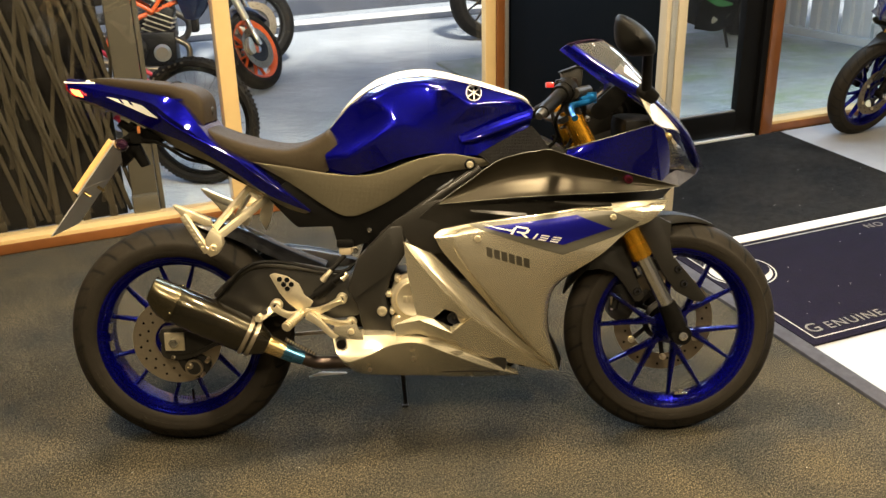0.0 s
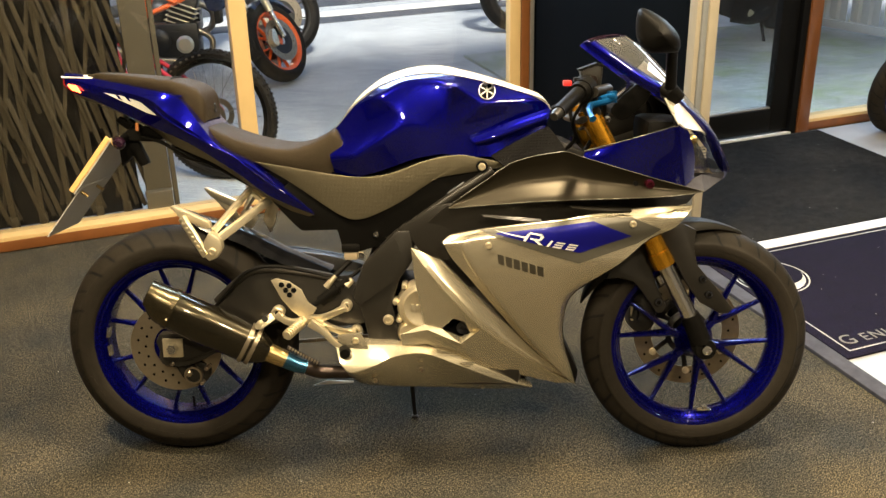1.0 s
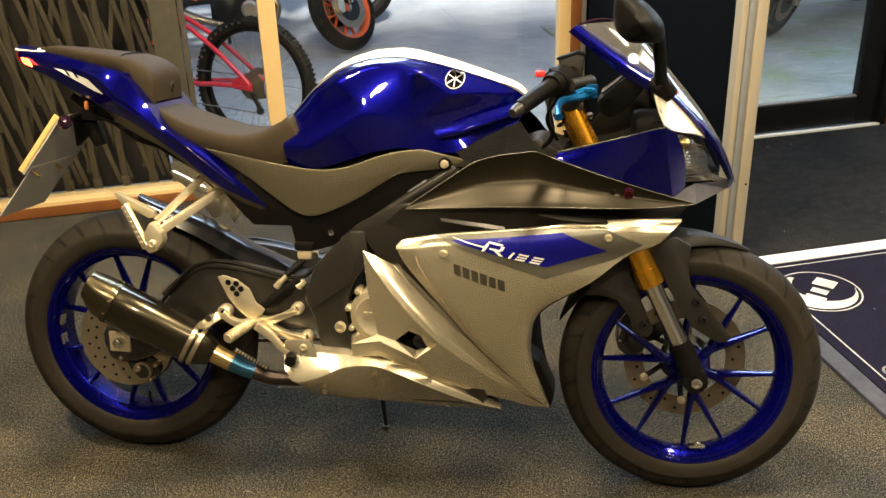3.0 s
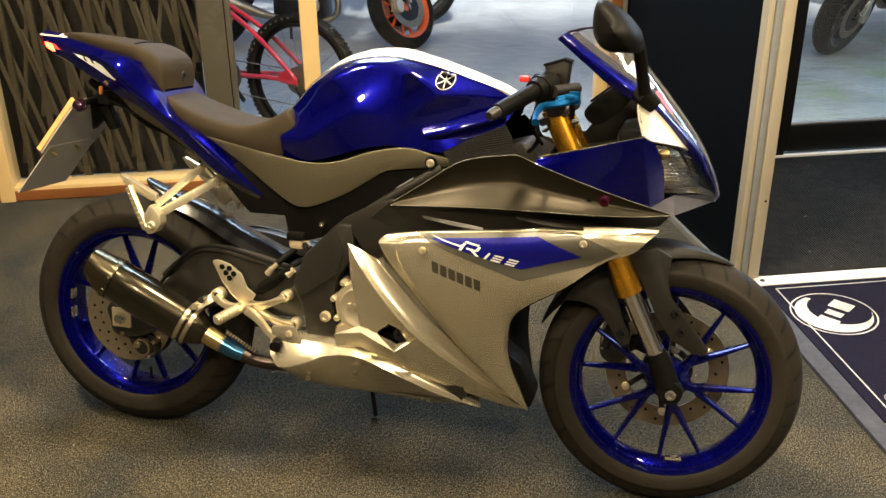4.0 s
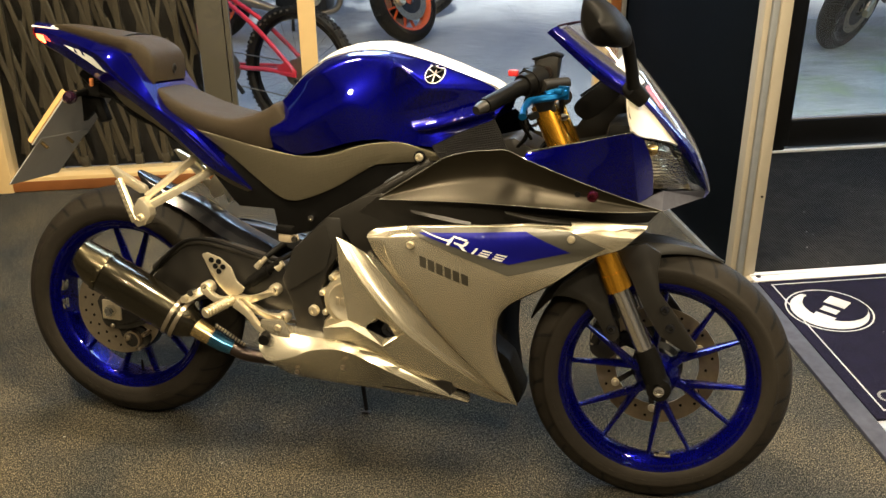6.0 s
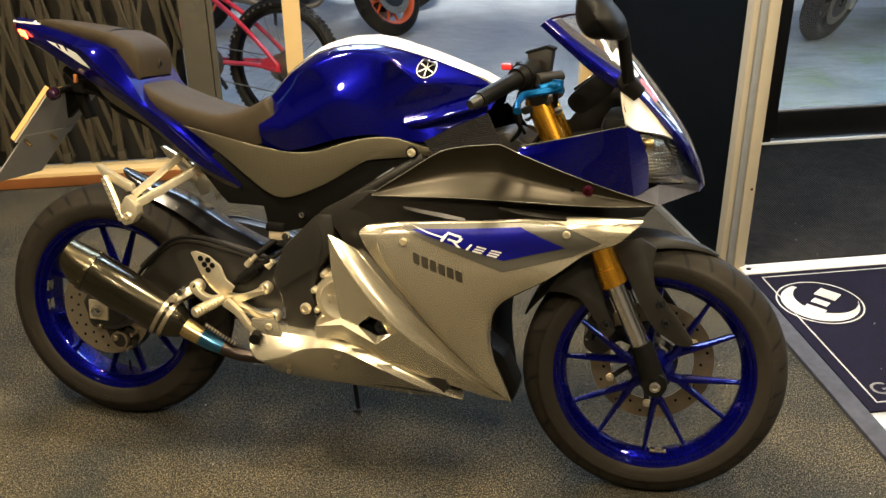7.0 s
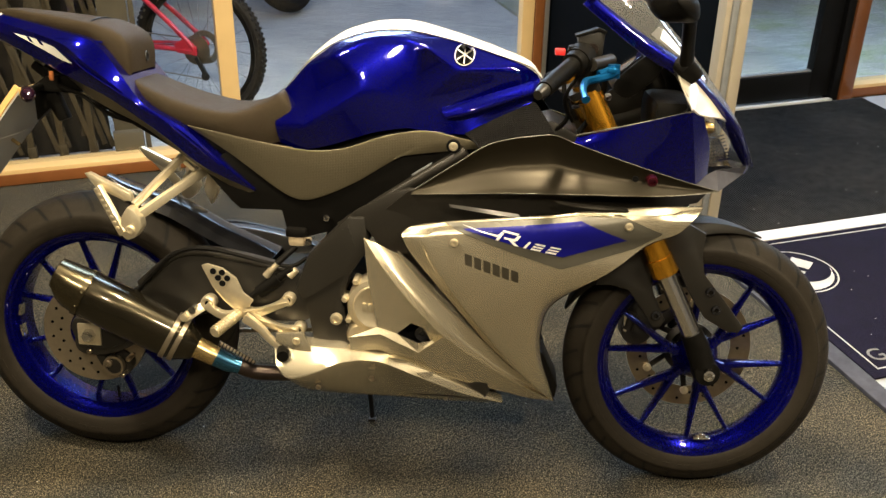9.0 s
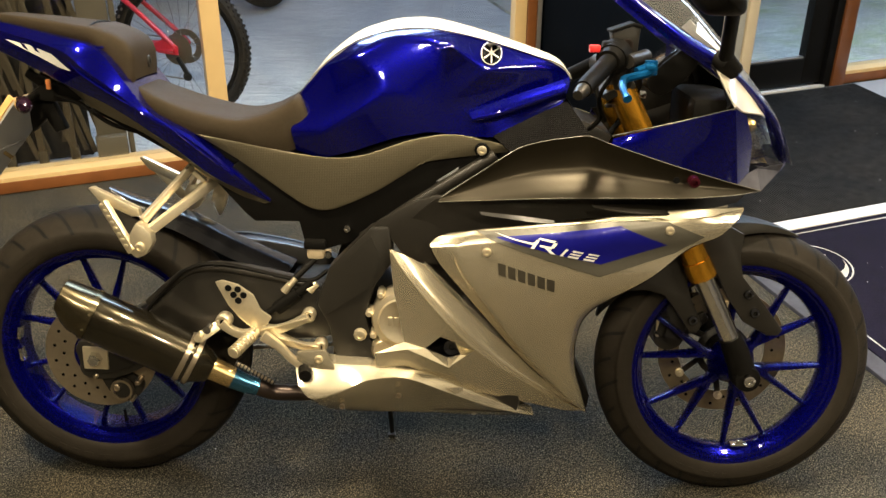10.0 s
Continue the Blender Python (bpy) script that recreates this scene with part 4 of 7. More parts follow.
# seats
def saddle(name, stations, parent, label):
    rows = []
    for x, w, zb, zt in stations:
        h = zt - zb
        half = [(-w * 0.97, zb), (-w, zb + h * 0.30), (-w * 0.985, zb + h * 0.70), (-w * 0.90, zb + h * 0.94), (-w * 0.55, zt - 0.0005), (0, zt)]
        full = half + [(-y, z) for y, z in half[-2::-1]]
        rows.append([(x, y, z) for y, z in full])
    cols = [smooth_line([r[i] for r in rows], 36) for i in range(11)]
    lines = [smooth_line([c[j] for c in cols], 28) for j in range(36)]
    bm = grid(lines)
    bm.verts.ensure_lookup_table()
    bm.faces.new(bm.verts[:28])
    bm.faces.new(bm.verts[len(bm.verts) - 28:])
    return part(name, bm, SEATMAT, parent, label, 50)


saddle("rider_seat", [(0.100, 0.062, 0.868, 0.880), (0.125, 0.092, 0.846, 0.876), (0.170, 0.106, 0.818, 0.858), (0.230, 0.112, 0.792, 0.838), (0.310, 0.112, 0.773, 0.822), (0.365, 0.110, 0.760, 0.829), (0.415, 0.106, 0.757, 0.852), (0.440, 0.103, 0.764, 0.866), (0.464, 0.099, 0.782, 0.834), (0.484, 0.096, 0.797, 0.808)], bike, "dark brown-black vinyl rider seat")
saddle("pillion_seat", [(-0.186, 0.036, 1.000, 1.007), (-0.150, 0.052, 0.990, 1.010), (-0.060, 0.076, 0.978, 1.003), (0.020, 0.094, 0.964, 0.994), (0.046, 0.098, 0.955, 0.991), (0.078, 0.098, 0.918, 0.982), (0.098, 0.097, 0.894, 0.972), (0.110, 0.095, 0.884, 0.961), (0.117, 0.091, 0.884, 0.948), (0.120, 0.084, 0.890, 0.934)], bike, "dark brown-black vinyl pillion seat")
part("strap_eyelet", lathe([(0.005, 0.116), (0.0070, 0.1235), (0.0110, 0.1235), (0.0130, 0.117), (0.005, 0.112)], (0, 0.022, 0.917), 20, "x", closed=True), FRAMEBLACK, bike, "dark strap eyelet")
part("eyelet_hole", lathe([(0.0, 0.1215), (0.0062, 0.1215), (0.0062, 0.112), (0.0, 0.112)], (0, 0.022, 0.917), 16, "x"), DARKSPOT, bike)
part("seat_hump", loft([[(0.06, -0.07, 0.875), (0.12, -0.06, 0.858), (0.18, -0.05, 0.838)], [(0.06, 0, 0.898), (0.12, 0, 0.872), (0.18, 0, 0.848)], [(0.06, 0.07, 0.875), (0.12, 0.06, 0.858), (0.18, 0.05, 0.838)]], 12, 9, 0.004), BLUE, bike, "blue panel between the seats")

part("seat_seam", tube([(0.040, -0.092, 0.962), (0.036, -0.085, 0.988), (0.032, -0.05, 0.9945), (0.030, 0, 0.9955), (0.032, 0.05, 0.9945), (0.036, 0.085, 0.988)], 0.0016, 6, 20), BLACKMATT, bike)

# tail
t_top = [(-0.250, -0.018, 1.007), (-0.178, -0.048, 0.998), (-0.030, -0.096, 0.972), (0.060, -0.120, 0.950), (0.115, -0.126, 0.885), (0.160, -0.129, 0.830), (0.235, -0.130, 0.790), (0.300, -0.127, 0.735), (0.384, -0.117, 0.662)]
t_rid = [(-0.252, -0.024, 1.001), (-0.178, -0.062, 0.984), (-0.016, -0.128, 0.951), (0.036, -0.133, 0.914), (0.100, -0.136, 0.868), (0.155, -0.138, 0.826), (0.234, -0.138, 0.784), (0.316, -0.132, 0.717), (0.386, -0.119, 0.659)]
t_mid = [(-0.245, -0.030, 0.982), (-0.165, -0.072, 0.962), (-0.030, -0.112, 0.924), (0.025, -0.122, 0.892), (0.085, -0.128, 0.856), (0.140, -0.132, 0.820), (0.215, -0.134, 0.775), (0.298, -0.130, 0.712), (0.386, -0.118, 0.658)]
t_bot = [(-0.226, -0.036, 0.961), (-0.147, -0.070, 0.935), (-0.047, -0.094, 0.893), (0.020, -0.106, 0.864), (0.073, -0.116, 0.842), (0.130, -0.124, 0.810), (0.200, -0.129, 0.765), (0.280, -0.127, 0.705), (0.385, -0.117, 0.656)]
tail_bm = merge(loft([t_top, t_rid], 48, 5, 0.0025), loft([t_rid, t_mid, t_bot], 48, 10, 0.0025))
TAIL_TREE = tree_of(tail_bm)
both("tail_fairing", tail_bm, BLUE, bike, "glossy deep blue tail panel", 25)
both("tail_crease", tube([(-0.024, -0.118, 0.957), (0.028, -0.129, 0.904), (0.105, -0.134, 0.856), (0.186, -0.135, 0.813), (0.240, -0.136, 0.772), (0.316, -0.131, 0.712)], 0.0028, 8, 40), BLUE, bike)
both("tail_crease", tube([(-0.024, -0.118, 0.957), (0.020, -0.112, 0.956), (0.069, -0.102, 0.952)], 0.0022, 8, 12), BLUE, bike)
t_under = [(-0.215, -0.030, 0.952), (-0.140, -0.050, 0.925), (-0.040, -0.062, 0.878), (0.025, -0.092, 0.838), (0.075, -0.106, 0.815), (0.142, -0.114, 0.786), (0.210, -0.117, 0.742), (0.285, -0.117, 0.690), (0.360, -0.108, 0.648)]
both("tail_undercover", loft([t_bot, t_under], 40, 5, 0.0025), GREYMATT, bike, "matt bronze-grey lower tail cover")
part("tail_floor", loft([t_under, [(x, 0, z - 0.005) for x, y, z in t_under], [(x, -y, z) for x, y, z in t_under]], 30, 9, 0.003), BLACKMATT, bike)
part("tail_bridge", loft([t_top, [(x, 0, z + 0.004) for x, y, z in t_top], [(x, -y, z) for x, y, z in t_top]], 40, 9, 0.003), BLUE, bike)
decal("tail_flash", [(-0.135, 0.963), (-0.080, 0.955), (-0.030, 0.940), (0.008, 0.907), (-0.020, 0.914), (-0.060, 0.932)], [TAIL_TREE], WHITE, bike, 0.0014, "white flash on the tail", 2)
for k in range(2):
    x = -0.100 + 0.026 * k
    decal("flash_bar", [(x, 0.9585 - 0.0035 * k), (x + 0.010, 0.9555 - 0.0035 * k), (x + 0.018, 0.9445 - 0.004 * k), (x + 0.008, 0.9475 - 0.004 * k)], [TAIL_TREE], BLUE, bike, 0.0022, "", 1)
tip = loft([[(-0.256, -0.030, 1.002), (-0.262, 0, 1.004), (-0.256, 0.030, 1.002)], [(-0.172, -0.052, 0.999), (-0.172, 0, 1.006), (-0.172, 0.052, 0.999)]], 12, 6, 0.003)
part("tail_tip", tip, WHITE, bike, "white tail tip")
lightb = part("tail_light", loft([[(-0.252, -0.030, 0.996), (-0.260, 0, 0.998), (-0.252, 0.030, 0.996)], [(-0.250, -0.034, 0.980), (-0.258, 0, 0.982), (-0.250, 0.034, 0.980)], [(-0.224, -0.036, 0.958), (-0.230, 0, 0.956), (-0.224, 0.036, 0.958)]], 14, 8, 0.004), REDLENS, bike, "red tail light lens")
both("lit_lens", loft([[(-0.236, -0.048, 0.984), (-0.214, -0.060, 0.980)], [(-0.234, -0.050, 0.976), (-0.208, -0.063, 0.970)], [(-0.226, -0.052, 0.968), (-0.204, -0.064, 0.962)]], 8, 6, 0.004), REDGLOW, lightb, "glowing red side of the tail light")

# side covers and frame
g_top = [(0.246, -0.106, 0.791), (0.331, -0.112, 0.777), (0.428, -0.114, 0.760), (0.513, -0.114, 0.751), (0.578, -0.115, 0.759), (0.651, -0.118, 0.785), (0.713, -0.122, 0.800), (0.758, -0.126, 0.803), (0.802, -0.129, 0.795), (0.856, -0.131, 0.785)]
g_bot = [(0.250, -0.105, 0.787), (0.336, -0.110, 0.736), (0.418, -0.112, 0.678), (0.456, -0.112, 0.654), (0.485, -0.112, 0.645), (0.523, -0.112, 0.651), (0.598, -0.114, 0.686), (0.670, -0.118, 0.732), (0.706, -0.122, 0.750), (0.852, -0.130, 0.772)]
FRONT = []


def front(*obs):
    """Parts that are built at their true width."""
    FRONT.extend(obs)
    return obs


def between(f, out):
    return [(a[0] + (b[0] - a[0]) * f, a[1] + (b[1] - a[1]) * f - out, a[2] + (b[2] - a[2]) * f) for a, b in zip(g_top, g_bot)]


front(*both("frame_cover", loft([g_top, between(0.03, 0.0016), between(0.35, 0.0022), between(0.65, 0.0016), between(0.97, 0.0006), g_bot], 60, 22, 0.002), GREYMATT, bike, "matt bronze-grey textured frame cover", 50))
part("bolt_recess", lathe([(0.0, -0.134), (0.013, -0.134), (0.0145, -0.130), (0.0, -0.128)], (0.803, 0, 0.776), 18), DARKSPOT, bike)
bolt("cover_bolt", (0.803, -0.134, 0.776), 0.0095, bike, ALLOY, 0.007)
both("subframe_plate", prism([(0.270, 0.700), (0.330, 0.632), (0.350, 0.614), (0.440, 0.616), (0.452, 0.566), (0.482, 0.556), (0.543, 0.575), (0.640, 0.628), (0.760, 0.716), (0.840, 0.766), (0.760, 0.776), (0.690, 0.752), (0.600, 0.720), (0.480, 0.66), (0.40, 0.69), (0.33, 0.74)], -0.112, -0.080), BLACKMATT, bike, "matt black side frame plate")
part("airbox", box(0.46, 0.95, -0.095, 0.095, 0.66, 0.80, 0.02), BLACKMATT, bike)
part("underseat_tray", prism([(0.02, 0.83), (0.10, 0.79), (0.28, 0.69), (0.34, 0.63), (0.44, 0.63), (0.46, 0.745), (0.30, 0.775), (0.16, 0.82)], -0.095, 0.095, 0.008), BLACKMATT, bike)
part("frame_slot", prism([(0.716, 0.709), (0.730, 0.708), (0.758, 0.728), (0.759, 0.738)], -0.118, -0.112, 0.001), DULLMETAL, bike, "grey plate behind the frame")
part("chain_guard_strip", prism([(0.334, 0.148), (0.444, 0.154), (0.444, 0.158), (0.372, 0.162)], 0.095, 0.100, 0.001), ALU, bike, "thin bright strip under the exhaust")
bolt("frame_bolt", (0.538, -0.113, 0.606), 0.0085, bike, CHROME)
both("frame_spar", merge(tube([(0.83, -0.125, 0.765), (0.70, -0.125, 0.680), (0.57, -0.122, 0.588)], 0.013, 12, 12), tube([(0.815, -0.128, 0.735), (0.70, -0.130, 0.660), (0.61, -0.128, 0.594)], 0.008, 10, 10)), BLACKSEMI, bike, "black steel frame tubes")
both("frame_plate", prism([(0.505, 0.535), (0.590, 0.622), (0.626, 0.624), (0.632, 0.575), (0.630, 0.545), (0.596, 0.497), (0.578, 0.435), (0.588, 0.375), (0.610, 0.352), (0.602, 0.318), (0.525, 0.314), (0.512, 0.347), (0.500, 0.410), (0.476, 0.456), (0.492, 0.500)], -0.155, -0.115, 0.009), FRAMEGREY, bike, "matt black pivot frame plate")
both("frame_crease", facets(dict(a=(0.496, -0.158, 0.432), b=(0.560, -0.160, 0.478), c=(0.592, -0.158, 0.500), d=(0.606, -0.157, 0.560), e=(0.590, -0.157, 0.604), f=(0.515, -0.157, 0.530), g=(0.552, -0.166, 0.520)), ["a b g f", "b c d g", "f g d e"]), FRAMEGREY, bike)
bolt("pivot_bolt", (0.567, -0.166, 0.398), 0.0135, bike, ALLOY, 0.012)
part("engine_block", merge(box(0.56, 0.90, -0.115, 0.115, 0.20, 0.47, 0.03), box(0.66, 0.86, -0.10, 0.10, 0.40, 0.66, 0.03)), BLACKSEMI, bike, "black engine block")
eng = part("engine_cover", lathe([(0.0, -0.174), (0.040, -0.174), (0.043, -0.176), (0.047, -0.176), (0.050, -0.171), (0.060, -0.168), (0.064, -0.161), (0.066, -0.12), (0.0, -0.12)], (0.653, 0, 0.430), 44), ALLOY, bike, "round cast alloy engine cover")
for k in range(9):
    a = radians(40 * k + 10)
    part("cover_screw", lathe([(0.0, -0.170), (0.005, -0.170), (0.0075, -0.166), (0.009, -0.13), (0.0, -0.13)], (0.653 + 0.069 * math.cos(a), 0, 0.430 + 0.069 * math.sin(a)), 10), ALLOY, eng)
for k in range(3):
    part("raised_mark", box(0.624 + 0.013 * k, 0.633 + 0.013 * k, -0.1765, -0.172, 0.422, 0.440, 0.001), ALLOY, eng)
part("clutch_cover", lathe([(0.0, -0.168), (0.022, -0.168), (0.028, -0.161), (0.030, -0.12), (0.0, -0.12)], (0.616, 0, 0.362), 28), ALLOY, bike)
# added dark filler that hides the bright far fairing tip behind the near one
part("inner_baffle", prism([(0.90, 0.30), (0.96, 0.34), (1.015, 0.30), (1.050, 0.225), (1.046, 0.192), (0.93, 0.20)], -0.046, 0.046, 0.008), BLACKMATT, bike, "black filler added inside the belly")
part("radiator", box(0.93, 0.965, -0.11, 0.11, 0.36, 0.66, 0.006), BLACKSEMI, bike, "black radiator")
part("neck_frame", prism([(0.84, 0.66), (0.98, 0.66), (1.06, 0.80), (1.00, 0.83), (0.90, 0.80)], -0.07, 0.07, 0.012), BLACKSEMI, bike)

# fairings
crease = [(0.726, -0.160, 0.686), (0.770, -0.163, 0.717), (0.813, -0.166, 0.747), (0.848, -0.168, 0.772), (0.880, -0.170, 0.790), (0.925, -0.173, 0.803), (0.965, -0.175, 0.809), (1.002, -0.177, 0.813)]
tip_e = (1.333, -0.156, 0.711)
crease += [(1.002 + 0.331 * f, -0.177 + 0.021 * f - 0.120 * f * (1 - f), 0.813 - 0.102 * f) for f in (0.12, 0.25, 0.4, 0.55, 0.7, 0.85, 1.0)]
UB = [(0.722, -0.166, 0.679), (0.800, -0.182, 0.687), (0.870, -0.194, 0.694), (0.930, -0.202, 0.699), (1.010, -0.210, 0.703), (1.080, -0.212, 0.705), (1.180, -0.208, 0.706), (1.272, -0.182, 0.707), tip_e]
u_bot = smooth_line(UB, len(crease))


def fairing_line(f, out):
    """A line at the fraction f of the fairing's height, set out from the straight slope."""
    out = out / 0.11
    return [Vector(a).lerp(Vector(b), f) - Vector((0, out * (a[2] - b[2]), 0)) for a, b in zip(crease, u_bot)]


front(*both("upper_fairing", loft([crease, fairing_line(0.05, -0.003), fairing_line(0.25, -0.014), fairing_line(0.48, -0.022), fairing_line(0.60, -0.022), fairing_line(0.75, -0.013), fairing_line(0.90, -0.004), u_bot], 80, 40, 0.002), GREYDARK, bike, "matt dark grey upper side fairing", 30))
for line, r in ((crease, 0.0012), (u_bot, 0.0007)):
    front(*both("fairing_edge", tube([(x, y - 0.0006, z + 0.0006) for x, y, z in line], r, 6, 80), DECALGREY, bike))
m_top = [(0.716, -0.160, 0.684), (0.869, -0.172, 0.704), (1.030, -0.178, 0.711), (1.210, -0.160, 0.715), (1.345, -0.052, 0.709)]
m_mid = [(0.668, -0.150, 0.640), (0.800, -0.158, 0.672), (1.010, -0.164, 0.690), (1.200, -0.144, 0.696), (1.320, -0.078, 0.692)]
m_bot = [(0.622, -0.142, 0.592), (0.760, -0.150, 0.612), (0.980, -0.156, 0.650), (1.190, -0.136, 0.664), (1.305, -0.080, 0.674)]
both("inner_fairing", loft([m_top, m_mid, m_bot], 40, 10, 0.003), BLACKSEMI, bike, "satin black inner fairing strip")
both("inner_cover", prism(rounded([(0.585, 0.615), (0.640, 0.655), (0.716, 0.688), (0.820, 0.676), (0.800, 0.620), (0.745, 0.560), (0.690, 0.545), (0.655, 0.560), (0.632, 0.592)], 2), -0.150, -0.138, 0.004), BLACKSEMI, bike, "satin black cover between frame and fairing")
both("fairing_vane", loft([[(0.800, -0.186, 0.668), (0.870, -0.192, 0.664), (0.940, -0.196, 0.658)], [(0.806, -0.188, 0.662), (0.880, -0.200, 0.656), (0.945, -0.204, 0.652)]], 10, 4, 0.003), BLACKSEMI, bike)
both("fairing_vane", loft([[(1.010, -0.188, 0.688), (1.080, -0.190, 0.684), (1.150, -0.180, 0.680)], [(1.016, -0.192, 0.684), (1.090, -0.202, 0.678), (1.155, -0.190, 0.676)]], 10, 4, 0.003), BLACKSEMI, bike)
S = [
    [(0.752, -0.190, 0.639), (0.806, -0.196, 0.649), (0.905, -0.200, 0.663), (1.004, -0.197, 0.675), (1.104, -0.184, 0.686), (1.210, -0.164, 0.682), (1.307, -0.124, 0.679)],
    [(0.747, -0.202, 0.638), (0.802, -0.210, 0.648), (0.902, -0.214, 0.662), (1.002, -0.211, 0.674), (1.102, -0.198, 0.685), (1.209, -0.173, 0.681), (1.307, -0.129, 0.678)],
    [(0.745, -0.211, 0.634), (0.800, -0.218, 0.644), (0.900, -0.222, 0.658), (1.000, -0.219, 0.670), (1.100, -0.206, 0.681), (1.208, -0.178, 0.678), (1.306, -0.133, 0.675)],
    [(0.720, -0.210, 0.620), (0.785, -0.222, 0.630), (0.885, -0.227, 0.640), (0.985, -0.224, 0.650), (1.085, -0.210, 0.657), (1.193, -0.180, 0.653), (1.288, -0.136, 0.656)],
    [(0.711, -0.208, 0.598), (0.772, -0.224, 0.604), (0.870, -0.228, 0.612), (0.970, -0.226, 0.620), (1.066, -0.210, 0.626), (1.170, -0.180, 0.625), (1.256, -0.148, 0.627)],
    [(0.727, -0.207, 0.566), (0.775, -0.226, 0.570), (0.855, -0.228, 0.576), (0.945, -0.225, 0.583), (1.030, -0.208, 0.590), (1.120, -0.182, 0.596), (1.198, -0.158, 0.602)],
    [(0.768, -0.202, 0.515), (0.803, -0.222, 0.520), (0.870, -0.224, 0.526), (0.940, -0.220, 0.533), (1.005, -0.205, 0.540), (1.070, -0.184, 0.545), (1.127, -0.164, 0.546)],
    [(0.825, -0.180, 0.440), (0.850, -0.203, 0.446), (0.895, -0.206, 0.452), (0.940, -0.202, 0.458), (0.975, -0.190, 0.462), (1.000, -0.172, 0.466), (1.022, -0.150, 0.470)],
    [(0.884, -0.150, 0.361), (0.905, -0.172, 0.366), (0.930, -0.174, 0.372), (0.955, -0.170, 0.380), (0.975, -0.162, 0.386), (0.990, -0.150, 0.392), (1.000, -0.130, 0.397)],
    [(0.938, -0.118, 0.296), (0.950, -0.136, 0.300), (0.965, -0.138, 0.304), (0.978, -0.134, 0.309), (0.990, -0.126, 0.313), (0.998, -0.118, 0.317), (1.005, -0.104, 0.320)],
    [(0.994, -0.082, 0.233), (1.000, -0.094, 0.236), (1.006, -0.095, 0.239), (1.012, -0.092, 0.242), (1.017, -0.088, 0.245), (1.021, -0.084, 0.248), (1.025, -0.076, 0.250)],
    [(1.036, -0.052, 0.191), (1.037, -0.054, 0.191), (1.038, -0.054, 0.191), (1.039, -0.053, 0.190), (1.040, -0.052, 0.190), (1.041, -0.051, 0.189), (1.042, -0.050, 0.189)],
]
for i in range(3, len(S)):
    out, k = min(p[1] for p in S[i]), 0.55 if i > 5 else 0.80
    S[i] = [(x, out + (y - out) * k, z) for x, y, z in S[i]]
CORNER = [(0.750, -0.190, 0.625), (0.738, -0.193, 0.623), (0.727, -0.197, 0.620), (0.716, -0.200, 0.614), (0.708, -0.203, 0.604)]
top = [(x, y, z - d) for (x, y, z), d in zip(S[0], (0.013, 0.013, 0.014, 0.015, 0.012, 0.001, 0.001))]
DROP = (0.009, 0.0080, 0.007, 0.007, 0.011, 0.016, 0.007)   # height of the upper chamfer
S[0] = top
S[1] = [(x - 0.001, y - 0.005, z - 0.001) for x, y, z in top]
S[2] = [(x - 0.3 * d, y - 0.005 - 0.62 * d, z - d) for (x, y, z), d in zip(top, DROP)]
S[3] = [(a[0] * 0.6 + c[0] * 0.4, min(a[1] - 0.004, c[1] + 0.004), a[2] * 0.65 + c[2] * 0.35) for a, c in zip(S[2], S[4])]
S.insert(2, [(x - 0.25 * d, y - 0.005 - 0.52 * d, z - 0.86 * d) for (x, y, z), d in zip(top, DROP)])
for i, p in enumerate(CORNER):   # rounded upper rear corner
    S[i][0] = p
for i, row in enumerate(S):   # the rear edge is bent in
    bend = (0.0, 0.0, 0.0, 0.0, 0.001, 0.003, 0.007, 0.012, 0.014)[min(i, 8)]
    a, b = row[0], row[1]
    a = (a[0], a[1] + bend, a[2])
    S[i] = [a, tuple(p + (q - p) * 0.62 for p, q in zip(a, b)), b] + row[2:]
fair_bm = loft(S, 48, 84, 0.003)
FAIR_TREE = tree_of(fair_bm)
fr, fl = both("side_fairing", fair_bm, SILVER, bike, "matt silver lower side fairing")
both("panel_joint", tube([(x - 0.001, y + 0.004, z) for x, y, z in (row[0] for row in S[5:])], 0.0022, 6, 50), DARKSPOT, bike)
front_edge = [r[-1] for r in S[5:]]
both("fairing_inner_return", loft([front_edge, [(x - 0.020, y + 0.050, z) for x, y, z in front_edge], [(x - 0.055, y + 0.075, z) for x, y, z in front_edge]], 30, 6, 0.002), BLACKMATT, bike, "black inner face of the fairing")
decal("grey_band", [(0.794, 0.634), (0.836, 0.629), (1.030, 0.553), (1.174, 0.596), (1.228, 0.628), (1.154, 0.661), (1.066, 0.662)], [FAIR_TREE], DECALGREY, fr, 0.0020, "grey printed band", 5)
decal("blue_panel", [(0.832, 0.6285), (0.950, 0.6420), (1.064, 0.6550), (1.156, 0.6150), (1.031, 0.579)], [FAIR_TREE], DECALBLUE, fr, 0.0036, "glossy blue printed panel", 5)
# plain slanted shapes stand in for the model mark and the maker's lettering
decal("mark_tail", [(0.830, 0.6350), (0.900, 0.6225), (0.908, 0.6255), (0.903, 0.6180)], [FAIR_TREE], WHITE, fr, 0.0050, "", 2)
MARKS = [[(0.897, 0.6120), (0.908, 0.6285), (0.914, 0.6275), (0.903, 0.6110)], [(0.910, 0.6295), (0.940, 0.6235), (0.944, 0.6270), (0.914, 0.6325)],
         [(0.940, 0.6235), (0.947, 0.6225), (0.940, 0.6130), (0.934, 0.6145)], [(0.914, 0.6195), (0.938, 0.6150), (0.936, 0.6110), (0.914, 0.6155)], [(0.922, 0.6150), (0.930, 0.6135), (0.943, 0.6010), (0.934, 0.6025)]]
